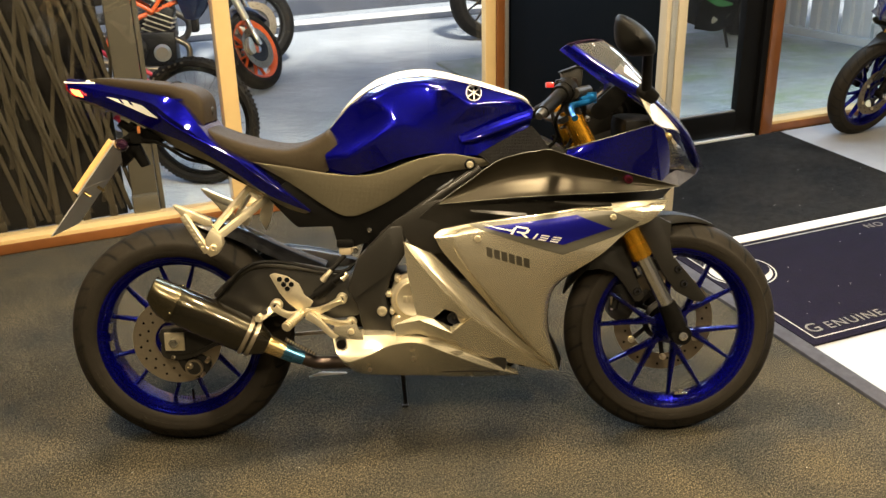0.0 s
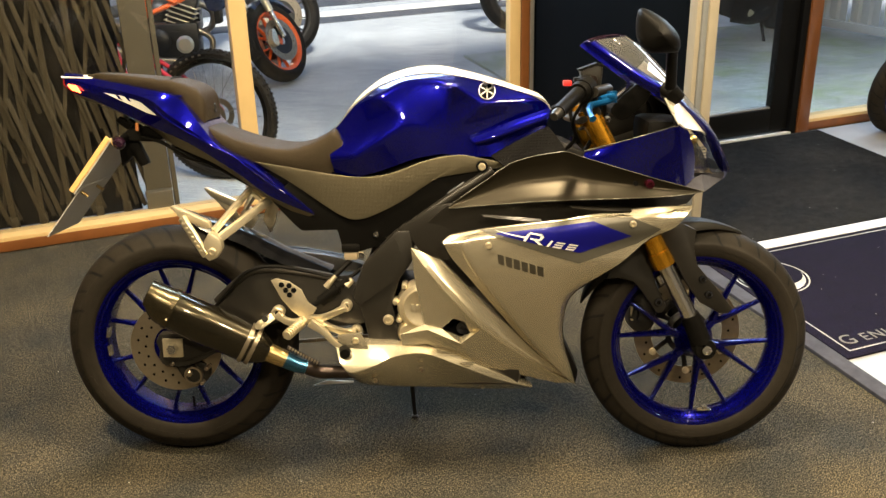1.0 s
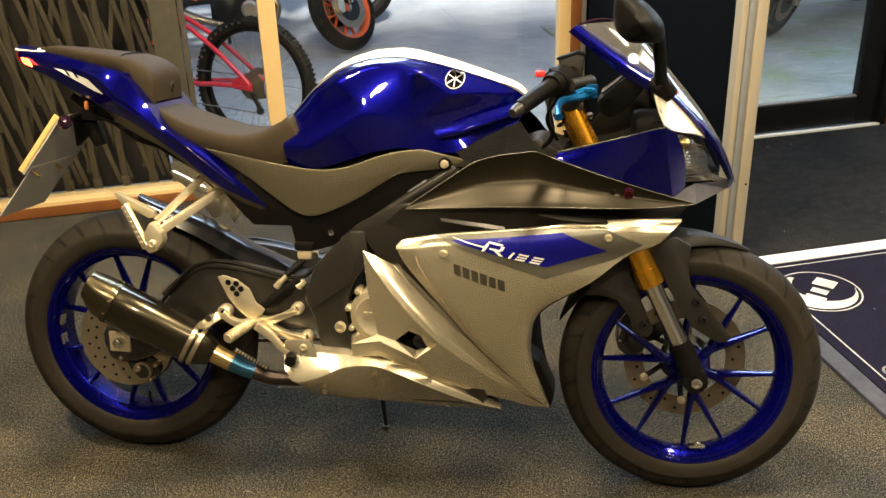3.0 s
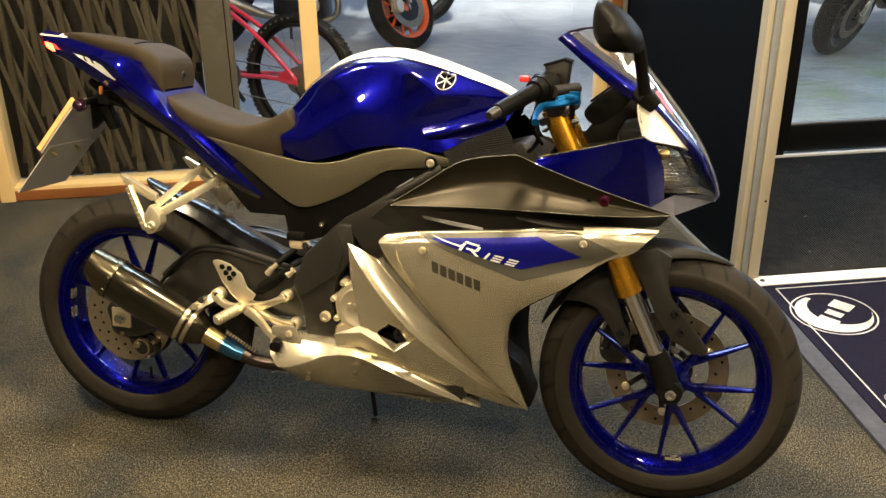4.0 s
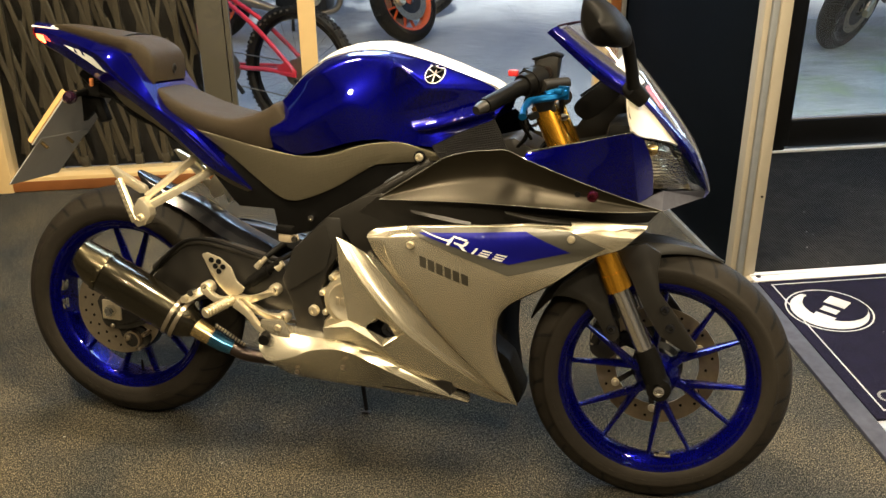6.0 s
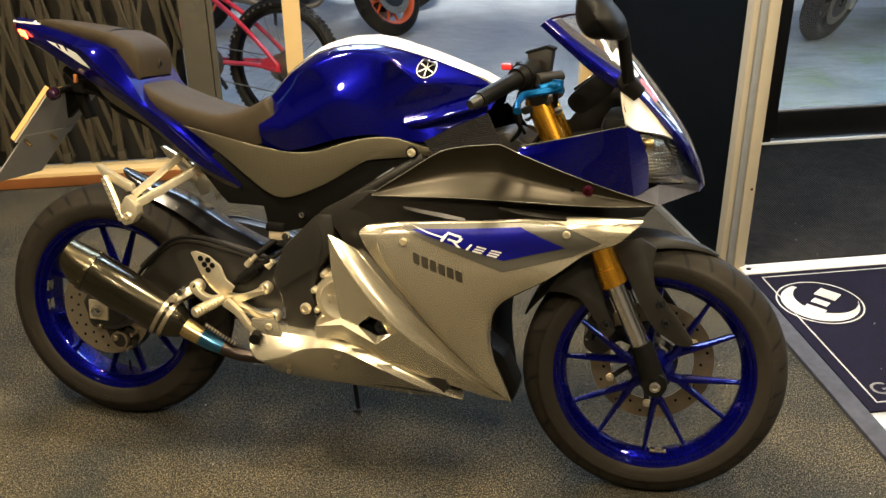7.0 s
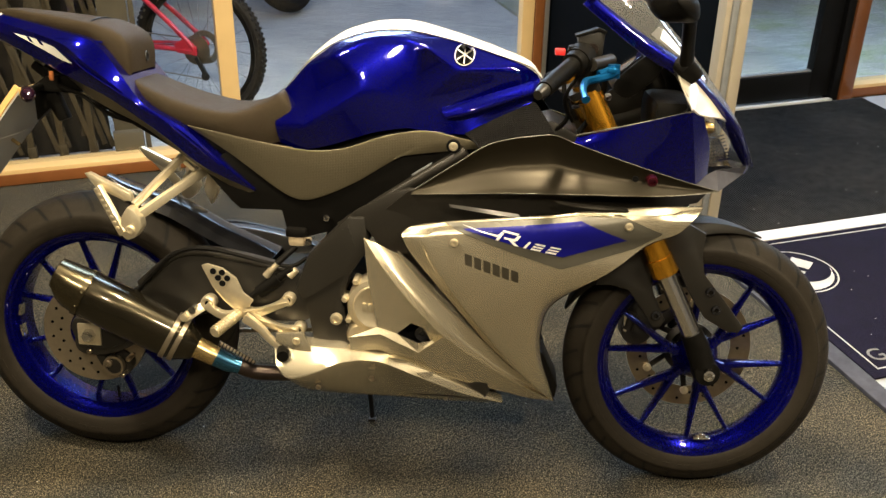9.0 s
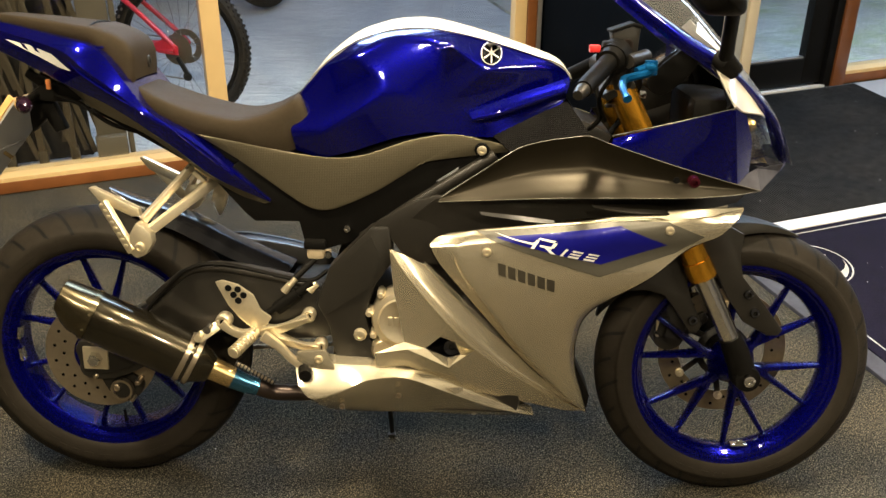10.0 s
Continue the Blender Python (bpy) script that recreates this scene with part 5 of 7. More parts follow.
for x0, bars in ((0.952, ((0.0, 1.0, 0.005),)), (0.966, ((0.0, 0.24, 0.020), (0.40, 0.60, 0.020), (0.78, 1.0, 0.020))), (0.996, ((0.0, 0.24, 0.021), (0.40, 0.60, 0.021), (0.78, 1.0, 0.021)))):
    for q0, q1, w in bars:
        zb, h = 0.5985 - (x0 - 0.952) * 0.21, 0.0135
        MARKS.append([(x0 + h * q * 0.8 + dx, zb + h * q - 0.21 * dx) for q, dx in ((q0, 0.0), (q0, w), (q1, w), (q1, 0.0))])
for mark in MARKS:
    decal("model_mark", mark, [FAIR_TREE], WHITE, fr, 0.0050, "", 2)
for k in range(6):
    x0 = 0.8375 + 0.0187 * k
    zb = 0.5560 - 0.0060 * k
    decal("maker_mark", [(x0 + 0.0020, zb), (x0 + 0.0155, zb - 0.0045), (x0 + 0.0145, zb + 0.0195), (x0, zb + 0.0240)], [FAIR_TREE], MARKDARK, fr, 0.0014, "", 1)
for x, y, z in ((0.816, -0.2275, 0.600), (1.157, -0.1965, 0.645)):
    bolt("fairing_bolt", (x, y, z), 0.0085, bike, ALLOY, 0.008)
bolt("red_bolt", (1.193, -0.186, 0.739), 0.012, bike, MAROON, 0.018)
part("bolt_hole", lathe([(0.0, -0.002), (0.006, -0.002), (0.006, 0.001), (0.0, 0.001)], (1.162, -0.1890, 0.740), 12), DARKSPOT, bike)

RIDGE = [(0.629, -0.189, 0.587), (0.669, -0.203, 0.532), (0.713, -0.208, 0.479), (0.757, -0.205, 0.429), (0.799, -0.191, 0.383), (0.869, -0.154, 0.320), (0.959, -0.098, 0.245), (1.036, -0.057, 0.194)]
GROOVE = [(0.699, -0.179, 0.554), (0.727, -0.180, 0.524), (0.775, -0.176, 0.473), (0.825, -0.164, 0.419), (0.865, -0.148, 0.379), (0.915, -0.122, 0.325), (0.975, -0.088, 0.261), (1.040, -0.050, 0.196)]
VP = dict(
    P=(0.637, -0.187, 0.500), F=(0.657, -0.182, 0.391), G=(0.597, -0.190, 0.366), H=(0.602, -0.190, 0.338), Hb=(0.664, -0.184, 0.340), Hc=(0.777, -0.142, 0.274), Hd=(0.850, -0.116, 0.248), He=(0.995, -0.062, 0.195),
    I=(0.665, -0.197, 0.381), J=(0.747, -0.197, 0.345), K=(0.800, -0.182, 0.362), M=(0.700, -0.190, 0.382), N=(0.729, -0.190, 0.408), O=(0.758, -0.192, 0.399), O1=(0.744, -0.172, 0.356), O2=(0.770, -0.176, 0.366), Q=(0.704, -0.194, 0.425),
)
VP.update(zip(("A", "E1", "E", "E2", "E3", "E4", "E5", "Z"), RIDGE))
V_FACES = ["A E1 P", "P E1 E Q F", "F Q N M", "Q E E2 N", "E2 O N", "E2 E3 K O2 O", "I M O1 J", "O1 O2 K J", "F M I", "G F I", "G I Hb H", "I J Hc Hb", "J K E3 Hc", "E3 E4 Hd Hc", "E4 E5 He Hd", "E5 Z He"]


def strip_line(f, sink):
    return [Vector(a).lerp(Vector(b), f) + Vector((0, sink, 0)) for a, b in zip(RIDGE, GROOVE)]


v_bm = merge(facets(VP, V_FACES, 0.002), loft([RIDGE, strip_line(0.05, 0.0015), strip_line(0.28, 0.0060), strip_line(0.62, 0.0035), strip_line(0.88, 0.0), GROOVE, [(x - 0.004, y + 0.04, z) for x, y, z in GROOVE]], 50, 30, 0.002))
V_TREES = [tree_of(v_bm)]
both("lower_fairing", v_bm, SILVER, bike, "matt silver faceted lower fairing with an opening", 22)
vent = part("opening_back", prism([(0.690, 0.360), (0.690, 0.410), (0.780, 0.410), (0.785, 0.345)], -0.150, -0.140, 0.004), DARKSPOT, bike, "dark recess behind the opening")
part("opening_horn", lathe([(0.006, -0.170), (0.016, -0.172), (0.018, -0.166), (0.016, -0.150), (0.006, -0.150)], (0.752, 0, 0.378), 20, closed=True), BLACKGLOSS, vent, "black horn rim")
part("opening_horn", lathe([(0.0, -0.164), (0.006, -0.164), (0.008, -0.150), (0.0, -0.150)], (0.752, 0, 0.378), 14), BLACKSEMI, vent)
part("opening_bolt", lathe([(0.0, -0.174), (0.006, -0.173), (0.008, -0.160), (0.0, -0.160)], (0.778, 0, 0.380), 12), ALLOY, vent)
for vane in ([(0.683, 0.326), (0.745, 0.311), (0.700, 0.309)], [(0.745, 0.290), (0.805, 0.276), (0.764, 0.274)]):
    decal("slot_vane", vane, V_TREES, SILVER, bike, 0.0045, "", 1)

B = [
    [(0.446, -0.150, 0.350), (0.470, -0.150, 0.347), (0.516, -0.150, 0.344), (0.591, -0.148, 0.342), (0.679, -0.140, 0.332), (0.781, -0.112, 0.281), (0.872, -0.078, 0.229), (0.925, -0.040, 0.192)],
    [(0.434, -0.186, 0.346), (0.453, -0.192, 0.342), (0.516, -0.188, 0.339), (0.591, -0.186, 0.338), (0.679, -0.178, 0.329), (0.781, -0.150, 0.278), (0.872, -0.114, 0.226), (0.928, -0.078, 0.193)],
    [(0.446, -0.218, 0.300), (0.474, -0.228, 0.277), (0.537, -0.226, 0.296), (0.588, -0.218, 0.318), (0.660, -0.204, 0.320), (0.748, -0.172, 0.276), (0.838, -0.134, 0.229), (0.928, -0.084, 0.190)],
    [(0.468, -0.186, 0.252), (0.502, -0.158, 0.222), (0.560, -0.138, 0.210), (0.640, -0.116, 0.200), (0.707, -0.098, 0.193), (0.768, -0.086, 0.186), (0.840, -0.072, 0.181), (0.928, -0.062, 0.180)],
    [(0.480, -0.06, 0.246), (0.520, -0.05, 0.212), (0.560, -0.045, 0.198), (0.637, -0.03, 0.188), (0.705, -0.02, 0.181), (0.767, -0.01, 0.176), (0.850, 0.0, 0.174), (0.904, 0.0, 0.174)],
]
both("belly_pan", faceted(B, 44, 28, 0.003, 0.05), SILVER, bike, "matt silver belly pan", 40)
both("belly_tab", prism([(0.440, 0.348), (0.442, 0.366), (0.500, 0.372), (0.515, 0.340), (0.52, 0.325), (0.48, 0.325)], -0.197, -0.188, 0.003), SILVER, bike)
bolt("belly_bolt", (0.486, -0.196, 0.352), 0.0085, bike, ALLOY)
for x, y, z in ((0.646, -0.184, 0.272), (0.530, -0.186, 0.243), (0.800, -0.080, 0.190)):
    bolt("belly_bolt", (x, y, z), 0.006, bike, DISCMAT, 0.005)

# cover beside the tank, nose, headlight, screen
both("neck_cover", loft([[(0.824, -0.110, 0.800), (0.890, -0.112, 0.836), (0.962, -0.104, 0.870)], [(0.838, -0.132, 0.792), (0.905, -0.136, 0.818), (0.982, -0.130, 0.846)], [(0.856, -0.150, 0.778), (0.927, -0.156, 0.799), (1.004, -0.158, 0.814)]], 16, 10, 0.003), BLACKRIB, bike, "matt dark grey cover beside the tank")
cs_low = [crease[k] for k in (8, 10, 12, 13)]
front(*both("cowl_side", loft([[(1.045, -0.180, 0.811), (1.140, -0.198, 0.840), (1.215, -0.206, 0.862), (1.258, -0.206, 0.874)], [(x * 0.5 + a * 0.5, y * 0.5 + b * 0.5 - 0.001, z * 0.5 + c * 0.5) for (x, y, z), (a, b, c) in zip([(1.045, -0.180, 0.811), (1.140, -0.198, 0.840), (1.215, -0.206, 0.862), (1.258, -0.206, 0.874)], cs_low)], cs_low], 26, 12, 0.002), BLUE, bike, "glossy deep blue front cowl side", 50))
cheek_in = [(1.258, -0.206, 0.874), tuple((a + b) / 2 for a, b in zip((1.258, -0.208, 0.874), cs_low[3])), tuple(cs_low[3])]
front(*both("cowl_cheek", loft([cheek_in, [(1.284, -0.186, 0.859), (1.304, -0.166, 0.806), (1.310, -0.146, 0.744)]], 16, 8, 0.002), BLUE, bike, "", 50))
hl = loft([[(1.286, -0.185, 0.859), (1.314, -0.157, 0.798), (1.330, -0.127, 0.751)], [(1.326, -0.142, 0.853), (1.354, -0.106, 0.790), (1.372, -0.062, 0.744)], [(1.358, -0.070, 0.834), (1.390, -0.043, 0.785), (1.415, -0.013, 0.738)]], 14, 14)
inner = hl.copy()
inner.transform(Matrix.Translation((-0.030, 0.022, -0.004)))
heads = both("headlight", inner, REFLECTOR, bike, "angular clear headlight with chrome reflector")
front(*heads)
lens2 = flip(hl)
part("headlight_lens", hl, LENS, heads[0])
part("headlight_lens", lens2, LENS, heads[1])
for hb, sg in ((heads[0], 1), (heads[1], -1)):
    for k in range(8):
        f = k / 11
        z = 0.757 + 0.0075 * k
        part("reflector_rib", tube([(1.312 - 0.026 * f, sg * (-0.098 - 0.042 * f), z), (1.345 - 0.026 * f, sg * (-0.058 - 0.040 * f), z - 0.002), (1.378 - 0.034 * f, sg * (-0.018 - 0.028 * f), z - 0.004)], 0.0014, 6), CHROME, hb)
    part("bulb", lathe([(0.0, 0.014), (0.009, 0.011), (0.013, 0.0), (0.010, -0.012), (0.0, -0.012)], (1.300, sg * -0.150, 0.836), 16, "x"), TITAN, hb, "gold lamp bulb")
front(*both("cowl_trim", loft([[(1.236, -0.096, 0.952), (1.275, -0.096, 0.926), (1.318, -0.089, 0.883), (1.357, -0.070, 0.836)], [(1.240, -0.126, 0.934), (1.268, -0.142, 0.906), (1.300, -0.137, 0.873), (1.326, -0.127, 0.853)], [(1.246, -0.150, 0.912), (1.256, -0.198, 0.884), (1.270, -0.197, 0.870), (1.284, -0.182, 0.864)]], 20, 10, 0.003), CREAMPAINT, bike, "cream-white upper cowl trim"))
e_line = [(1.077, -0.075, 1.070), (1.138, -0.081, 1.027), (1.196, -0.085, 0.990), (1.262, -0.087, 0.950), (1.312, -0.082, 0.903), (1.352, -0.070, 0.864), (1.384, -0.056, 0.826), (1.407, -0.036, 0.776), (1.421, -0.014, 0.738)]
low_line = [(1.056, -0.083, 1.055), (1.122, -0.096, 1.005), (1.180, -0.104, 0.962), (1.238, -0.104, 0.932), (1.276, -0.103, 0.910), (1.318, -0.096, 0.868), (1.350, -0.080, 0.832), (1.384, -0.052, 0.788), (1.410, -0.020, 0.742)]
mid_line = [((a[0] + b[0]) / 2 + 0.002, min(a[1], b[1]) - 0.004, (a[2] + b[2]) / 2 + 0.003) for a, b in zip(e_line, low_line)]
front(*both("cowl_band", loft([e_line, mid_line, low_line], 30, 8, 0.003), BLUE, bike, "blue band along the screen edge"))
c_line = [(1.164, 0, 1.077), (1.192, 0, 1.058), (1.226, 0, 1.026), (1.276, 0, 0.972), (1.322, 0, 0.918), (1.356, 0, 0.874), (1.386, 0, 0.828), (1.410, 0, 0.778), (1.424, 0, 0.740)]
between = [(x * 0.35 + cx * 0.65, -0.050, z * 0.28 + cz * 0.72) for (x, y, z), (cx, cy, cz) in zip(e_line, c_line)]
scr = loft([e_line, between, c_line, [(x, -y, z) for x, y, z in between], [(x, -y, z) for x, y, z in e_line]], 26, 17)
screen = part("windscreen", scr, SCREEN, bike, "clear sports windscreen")
front(screen)
for sg in (1, -1):
    part("screen_sticker", loft([[(1.205, sg * -0.070, 0.998), (1.258, sg * -0.068, 0.958)], [(1.214, sg * -0.036, 1.016), (1.266, sg * -0.034, 0.962)]], 8, 4, 0.0008), WHITE, screen, "white sticker on the screen")
    part("screen_sticker", loft([[(1.268, sg * -0.046, 0.952), (1.305, sg * -0.042, 0.908)], [(1.272, sg * -0.024, 0.956), (1.310, sg * -0.022, 0.912)]], 8, 4, 0.0008), RED, screen, "red sticker on the screen")
part("screen_rim", tube([e_line[0], (1.118, -0.050, 1.080), c_line[0], (1.118, 0.050, 1.080), (e_line[0][0], -e_line[0][1], e_line[0][2])], 0.0022, 6, 20), SMOKED, screen)
front(part("nose", loft([[(1.360, -0.066, 0.834), (1.391, -0.041, 0.785), (1.415, -0.012, 0.738), (1.408, -0.010, 0.722)], [(1.378, 0, 0.836), (1.408, 0, 0.788), (1.424, 0, 0.740), (1.416, 0, 0.718)], [(1.360, 0.066, 0.834), (1.391, 0.041, 0.785), (1.415, 0.012, 0.738), (1.408, 0.010, 0.722)]], 14, 12, 0.004), BLUE, bike, "blue nose of the cowl"))
chin_pts = dict(a=tuple(crease[13]), b=tip_e, c=(1.309, -0.136, 0.739), d=(1.330, -0.127, 0.749), e=(1.415, -0.013, 0.736), f=(1.412, -0.006, 0.720), g=(1.330, -0.02, 0.690))
chin_bm = facets(chin_pts, ["a c d b", "d e f b", "b f g"], 0.002)
front(*both("chin", chin_bm, EDGEGREY, bike, "matt dark grey chin under the headlights"))
front(*both("cockpit_panel", loft([[(1.06, -0.158, 0.806), (1.16, -0.182, 0.838), (1.252, -0.196, 0.876), (1.238, -0.140, 0.925), (1.230, -0.096, 0.948)], [(1.09, -0.11, 0.79), (1.18, -0.12, 0.81), (1.262, -0.12, 0.85), (1.262, -0.10, 0.90), (1.250, -0.075, 0.925)], [(1.14, -0.07, 0.77), (1.22, -0.07, 0.79), (1.30, -0.06, 0.83), (1.30, -0.055, 0.87), (1.29, -0.045, 0.895)]], 22, 10, 0.003), BLACKMATT, bike, "black cockpit inner panel"))
part("headlight_housing", box(1.20, 1.30, -0.09, 0.09, 0.74, 0.88, 0.02), BLACKMATT, bike)
dash = part("dashboard", prism(rounded([(1.122, 0.906), (1.160, 0.945), (1.194, 0.968), (1.214, 0.954), (1.212, 0.925), (1.160, 0.878), (1.132, 0.882)], 4), -0.055, 0.070, 0.012), BLACKMATT, bike, "black instrument dashboard")
part("dash_glass", prism([(1.134, 0.922), (1.178, 0.960), (1.176, 0.964), (1.130, 0.926)], -0.045, 0.060, 0.001), BLACKGLOSS, dash)
front(dash)
part("cockpit_wall", prism(rounded([(1.100, 0.796), (1.116, 0.850), (1.165, 0.895), (1.205, 0.935), (1.242, 0.930), (1.256, 0.850), (1.200, 0.806)], 3), 0.116, 0.124, 0.003), BLACKMATT, bike, "black inner wall of the cowl")
tray_l = [(1.135, -0.150, 0.800), (1.190, -0.168, 0.822), (1.258, -0.176, 0.862)]
front(part("cockpit_tray", loft([tray_l, [(x + 0.01, y * 0.5, z - 0.02) for x, y, z in tray_l], [(x + 0.02, 0, z - 0.025) for x, y, z in tray_l], [(x + 0.01, -y * 0.5, z - 0.02) for x, y, z in tray_l], [(x, -y, z) for x, y, z in tray_l]], 12, 17, 0.003), BLACKMATT, bike, "black inner tray behind the headlights"))
front(part("cowl_liner", loft([[(1.040, 0.150, 0.818), (1.152, 0.172, 0.849), (1.258, 0.190, 0.880)], [(1.060, 0.155, 0.795), (1.170, 0.180, 0.800), (1.265, 0.175, 0.800)]], 16, 5, 0.003), BLACKMATT, bike, "black inner lining of the cowl"))
for sg in (-1, 1):
    front(part("cowl_edge", tube([(1.045, sg * 0.166, 0.813), (1.152, sg * 0.189, 0.843), (1.258, sg * 0.206, 0.874)], 0.0016, 6, 16), DECALGREY, bike))
    front(part("cowl_edge", tube([(1.258, sg * 0.204, 0.876), (1.245, sg * 0.165, 0.908), (1.236, sg * 0.112, 0.944)], 0.0022, 6, 16), CREAMPAINT, bike))

# fork, front mudguard, bars
def stay(p0, p1, r, name, material, parent, label="", seg=20):
    return part(name, tube([p0, p1], r, seg), material, parent, label)


for sg in (-1, 1):
    o = sg * 0.092
    leg = stay((1.052, o, 0.905), (1.247, o, 0.520), 0.0265, "fork_leg", GOLD, bike, "gold anodised fork tube")
    leg.matrix_basis = STEER
    part("fork_collar", tube([(1.232, o, 0.549), (1.250, o, 0.513)], [0.0285, 0.0285], 20), GOLD, leg)
    part("fork_slider", tube([(1.247, o, 0.520), (1.322, o, 0.372)], 0.0200, 20), CHROME, leg, "bright chrome fork slider")
    part("fork_foot", merge(tube([(1.316, o, 0.384), (1.332, o, 0.352), (1.348, o, 0.312)], [0.024, 0.0265, 0.027], 18), lathe([(0.0, o - 0.022), (0.026, o - 0.022), (0.028, o - 0.016), (0.028, o + 0.020), (0.0, o + 0.022)], (1.355, 0, 0.298), 24)), BLACKMATT, leg, "black fork foot")
    part("axle_nut", lathe([(0.0, o + sg * 0.030), (0.006, o + sg * 0.030), (0.007, o + sg * 0.034), (0.012, o + sg * 0.033), (0.014, o + sg * 0.020), (0.0, o + sg * 0.020)], (1.355, 0, 0.298), 16), CHROME, leg)
    part("fork_cap", tube([(1.052, o, 0.905), (1.047, o, 0.916)], [0.024, 0.018], 16), BLACKSEMI, leg)
yoke = part("fork_yoke", prism([(1.02, 0.880), (1.08, 0.906), (1.085, 0.892), (1.03, 0.866)], -0.115, 0.115, 0.005), BLACKSEMI, bike)
yoke.matrix_basis = STEER
yoke2 = part("fork_yoke", prism([(1.10, 0.735), (1.16, 0.762), (1.168, 0.738), (1.11, 0.712)], -0.118, 0.118, 0.005), BLACKSEMI, bike)
yoke2.matrix_basis = STEER
cal = part("brake_caliper", merge(prism(rounded([(1.195, 0.325), (1.230, 0.305), (1.262, 0.330), (1.258, 0.395), (1.228, 0.415), (1.200, 0.390)], 4), 0.040, 0.095, 0.006), tube([(1.205, 0.036, 0.345), (1.215, 0.036, 0.385)], 0.012, 12)), BLACKSEMI, bike, "front brake caliper")
cal.matrix_basis = STEER
part("caliper_pad", box(1.196, 1.203, 0.030, 0.038, 0.340, 0.378, 0.002), ALLOY, cal, "bright brake pad edge")
part("caliper_bracket", prism([(1.245, 0.325), (1.290, 0.345), (1.318, 0.372), (1.305, 0.392), (1.275, 0.375), (1.248, 0.365)], 0.050, 0.066, 0.004), BLACKSEMI, cal)

CF = Vector((1.355, 0, 0.298))
rows = []
for f in range(25):
    a = radians(67 + 94 * f / 24)
    taper = min(1.0, 0.12 + f / 9.0) if f < 9 else (1.0 if f < 17 else 1.0 - 0.90 * ((f - 17) / 7) ** 1.3)
    wv = 0.066 * taper
    drop = 0.030 * taper
    r = 0.304 + 0.022 * min(1.0, f / 9.0) - (0.008 * (f - 16) / 8 if f > 16 else 0.0)
    row = []
    for v, d in ((-1.0, 1.0), (-0.97, 0.55), (-0.80, 0.10), (-0.4, -0.02), (0, -0.08), (0.4, -0.02), (0.80, 0.10), (0.97, 0.55), (1.0, 1.0)):
        rr = r - drop * d
        row.append(CF + Vector((math.cos(a) * rr, wv * v, math.sin(a) * rr)))
    rows.append(row)
guard = part("front_mudguard", grid(rows, 0.003), FRAMEBLACK, bike, "matt black front mudguard")
guard.matrix_basis = STEER
for sg in (-1, 1):
    y0, y1 = sorted((sg * 0.066, sg * 0.078))
    part("guard_arm", prism([(1.235, 0.598), (1.296, 0.618), (1.333, 0.598), (1.329, 0.552), (1.338, 0.509), (1.386, 0.452), (1.432, 0.394), (1.422, 0.380), (1.398, 0.382), (1.346, 0.412), (1.310, 0.463), (1.276, 0.528), (1.252, 0.566)], y0, y1, 0.004), FRAMEBLACK, guard, "matt black mudguard arm")
    part("guard_arm", prism([(1.104, 0.478), (1.125, 0.512), (1.190, 0.570), (1.235, 0.596), (1.244, 0.560), (1.222, 0.505), (1.234, 0.462), (1.262, 0.404), (1.252, 0.388), (1.236, 0.388), (1.205, 0.435), (1.177, 0.470), (1.140, 0.480)], y0, y1, 0.004), FRAMEBLACK, guard, "matt black mudguard arm")
    for x, z in ((1.352, 0.472), (1.368, 0.432), (1.240, 0.416)):
        part("arm_bolt", lathe([(0.004, sg * 0.082), (0.005, sg * 0.085), (0.0095, sg * 0.084), (0.011, sg * 0.078), (0.0, sg * 0.076)], (x, 0, z), 14), BLACKGLOSS, guard)

gripR = part("handlebar_grip", tube([(0.974, -0.283, 0.914), (0.980, -0.270, 0.918), (0.986, -0.258, 0.922), (1.030, -0.170, 0.950)], [0.0155, 0.0165, 0.0165, 0.0175], 18), BLACKMATT, bike, "black rubber handlebar grip")
part("bar_end", tube([(0.962, -0.306, 0.906), (0.968, -0.294, 0.910), (0.976, -0.279, 0.915)], [0.009, 0.0125, 0.0130], 16), BLACKSEMI, gripR)
part("throttle_body", tube([(1.028, -0.174, 0.949), (1.038, -0.154, 0.955), (1.056, -0.118, 0.966)], [0.023, 0.026, 0.022], 18), BLACKMATT, gripR)
part("switch_box", merge(tube([(1.036, -0.156, 0.952), (1.050, -0.126, 0.962)], [0.030, 0.030], 14), box(1.020, 1.050, -0.156, -0.120, 0.955, 0.985, 0.006)), BLACKMATT, gripR)
part("stop_switch", box(0.994, 1.014, -0.168, -0.146, 0.966, 0.979, 0.003), RED, gripR, "red engine stop switch")
part("bar_clamp", tube([(1.052, -0.122, 0.964), (1.066, -0.100, 0.900)], 0.022, 16), BLACKSEMI, gripR)
lever = part("brake_lever", tube([(1.112, -0.158, 0.938), (1.098, -0.180, 0.932), (1.072, -0.196, 0.927), (1.053, -0.214, 0.923), (1.047, -0.246, 0.913), (1.049, -0.272, 0.903), (1.051, -0.282, 0.898)], [0.010, 0.0085, 0.0075, 0.008, 0.0065, 0.0062, 0.0085], 8, 28), CYAN, bike, "bright blue anodised brake lever")
part("lever_pivot", tube([(1.110, -0.152, 0.926), (1.110, -0.152, 0.952)], 0.012, 12), CYAN, lever)
part("lever_adjuster", merge(tube([(1.078, -0.188, 0.936), (1.104, -0.172, 0.944)], 0.007, 10), box(1.094, 1.112, -0.186, -0.164, 0.938, 0.948, 0.002)), CYAN, lever, "small blue lever adjuster")
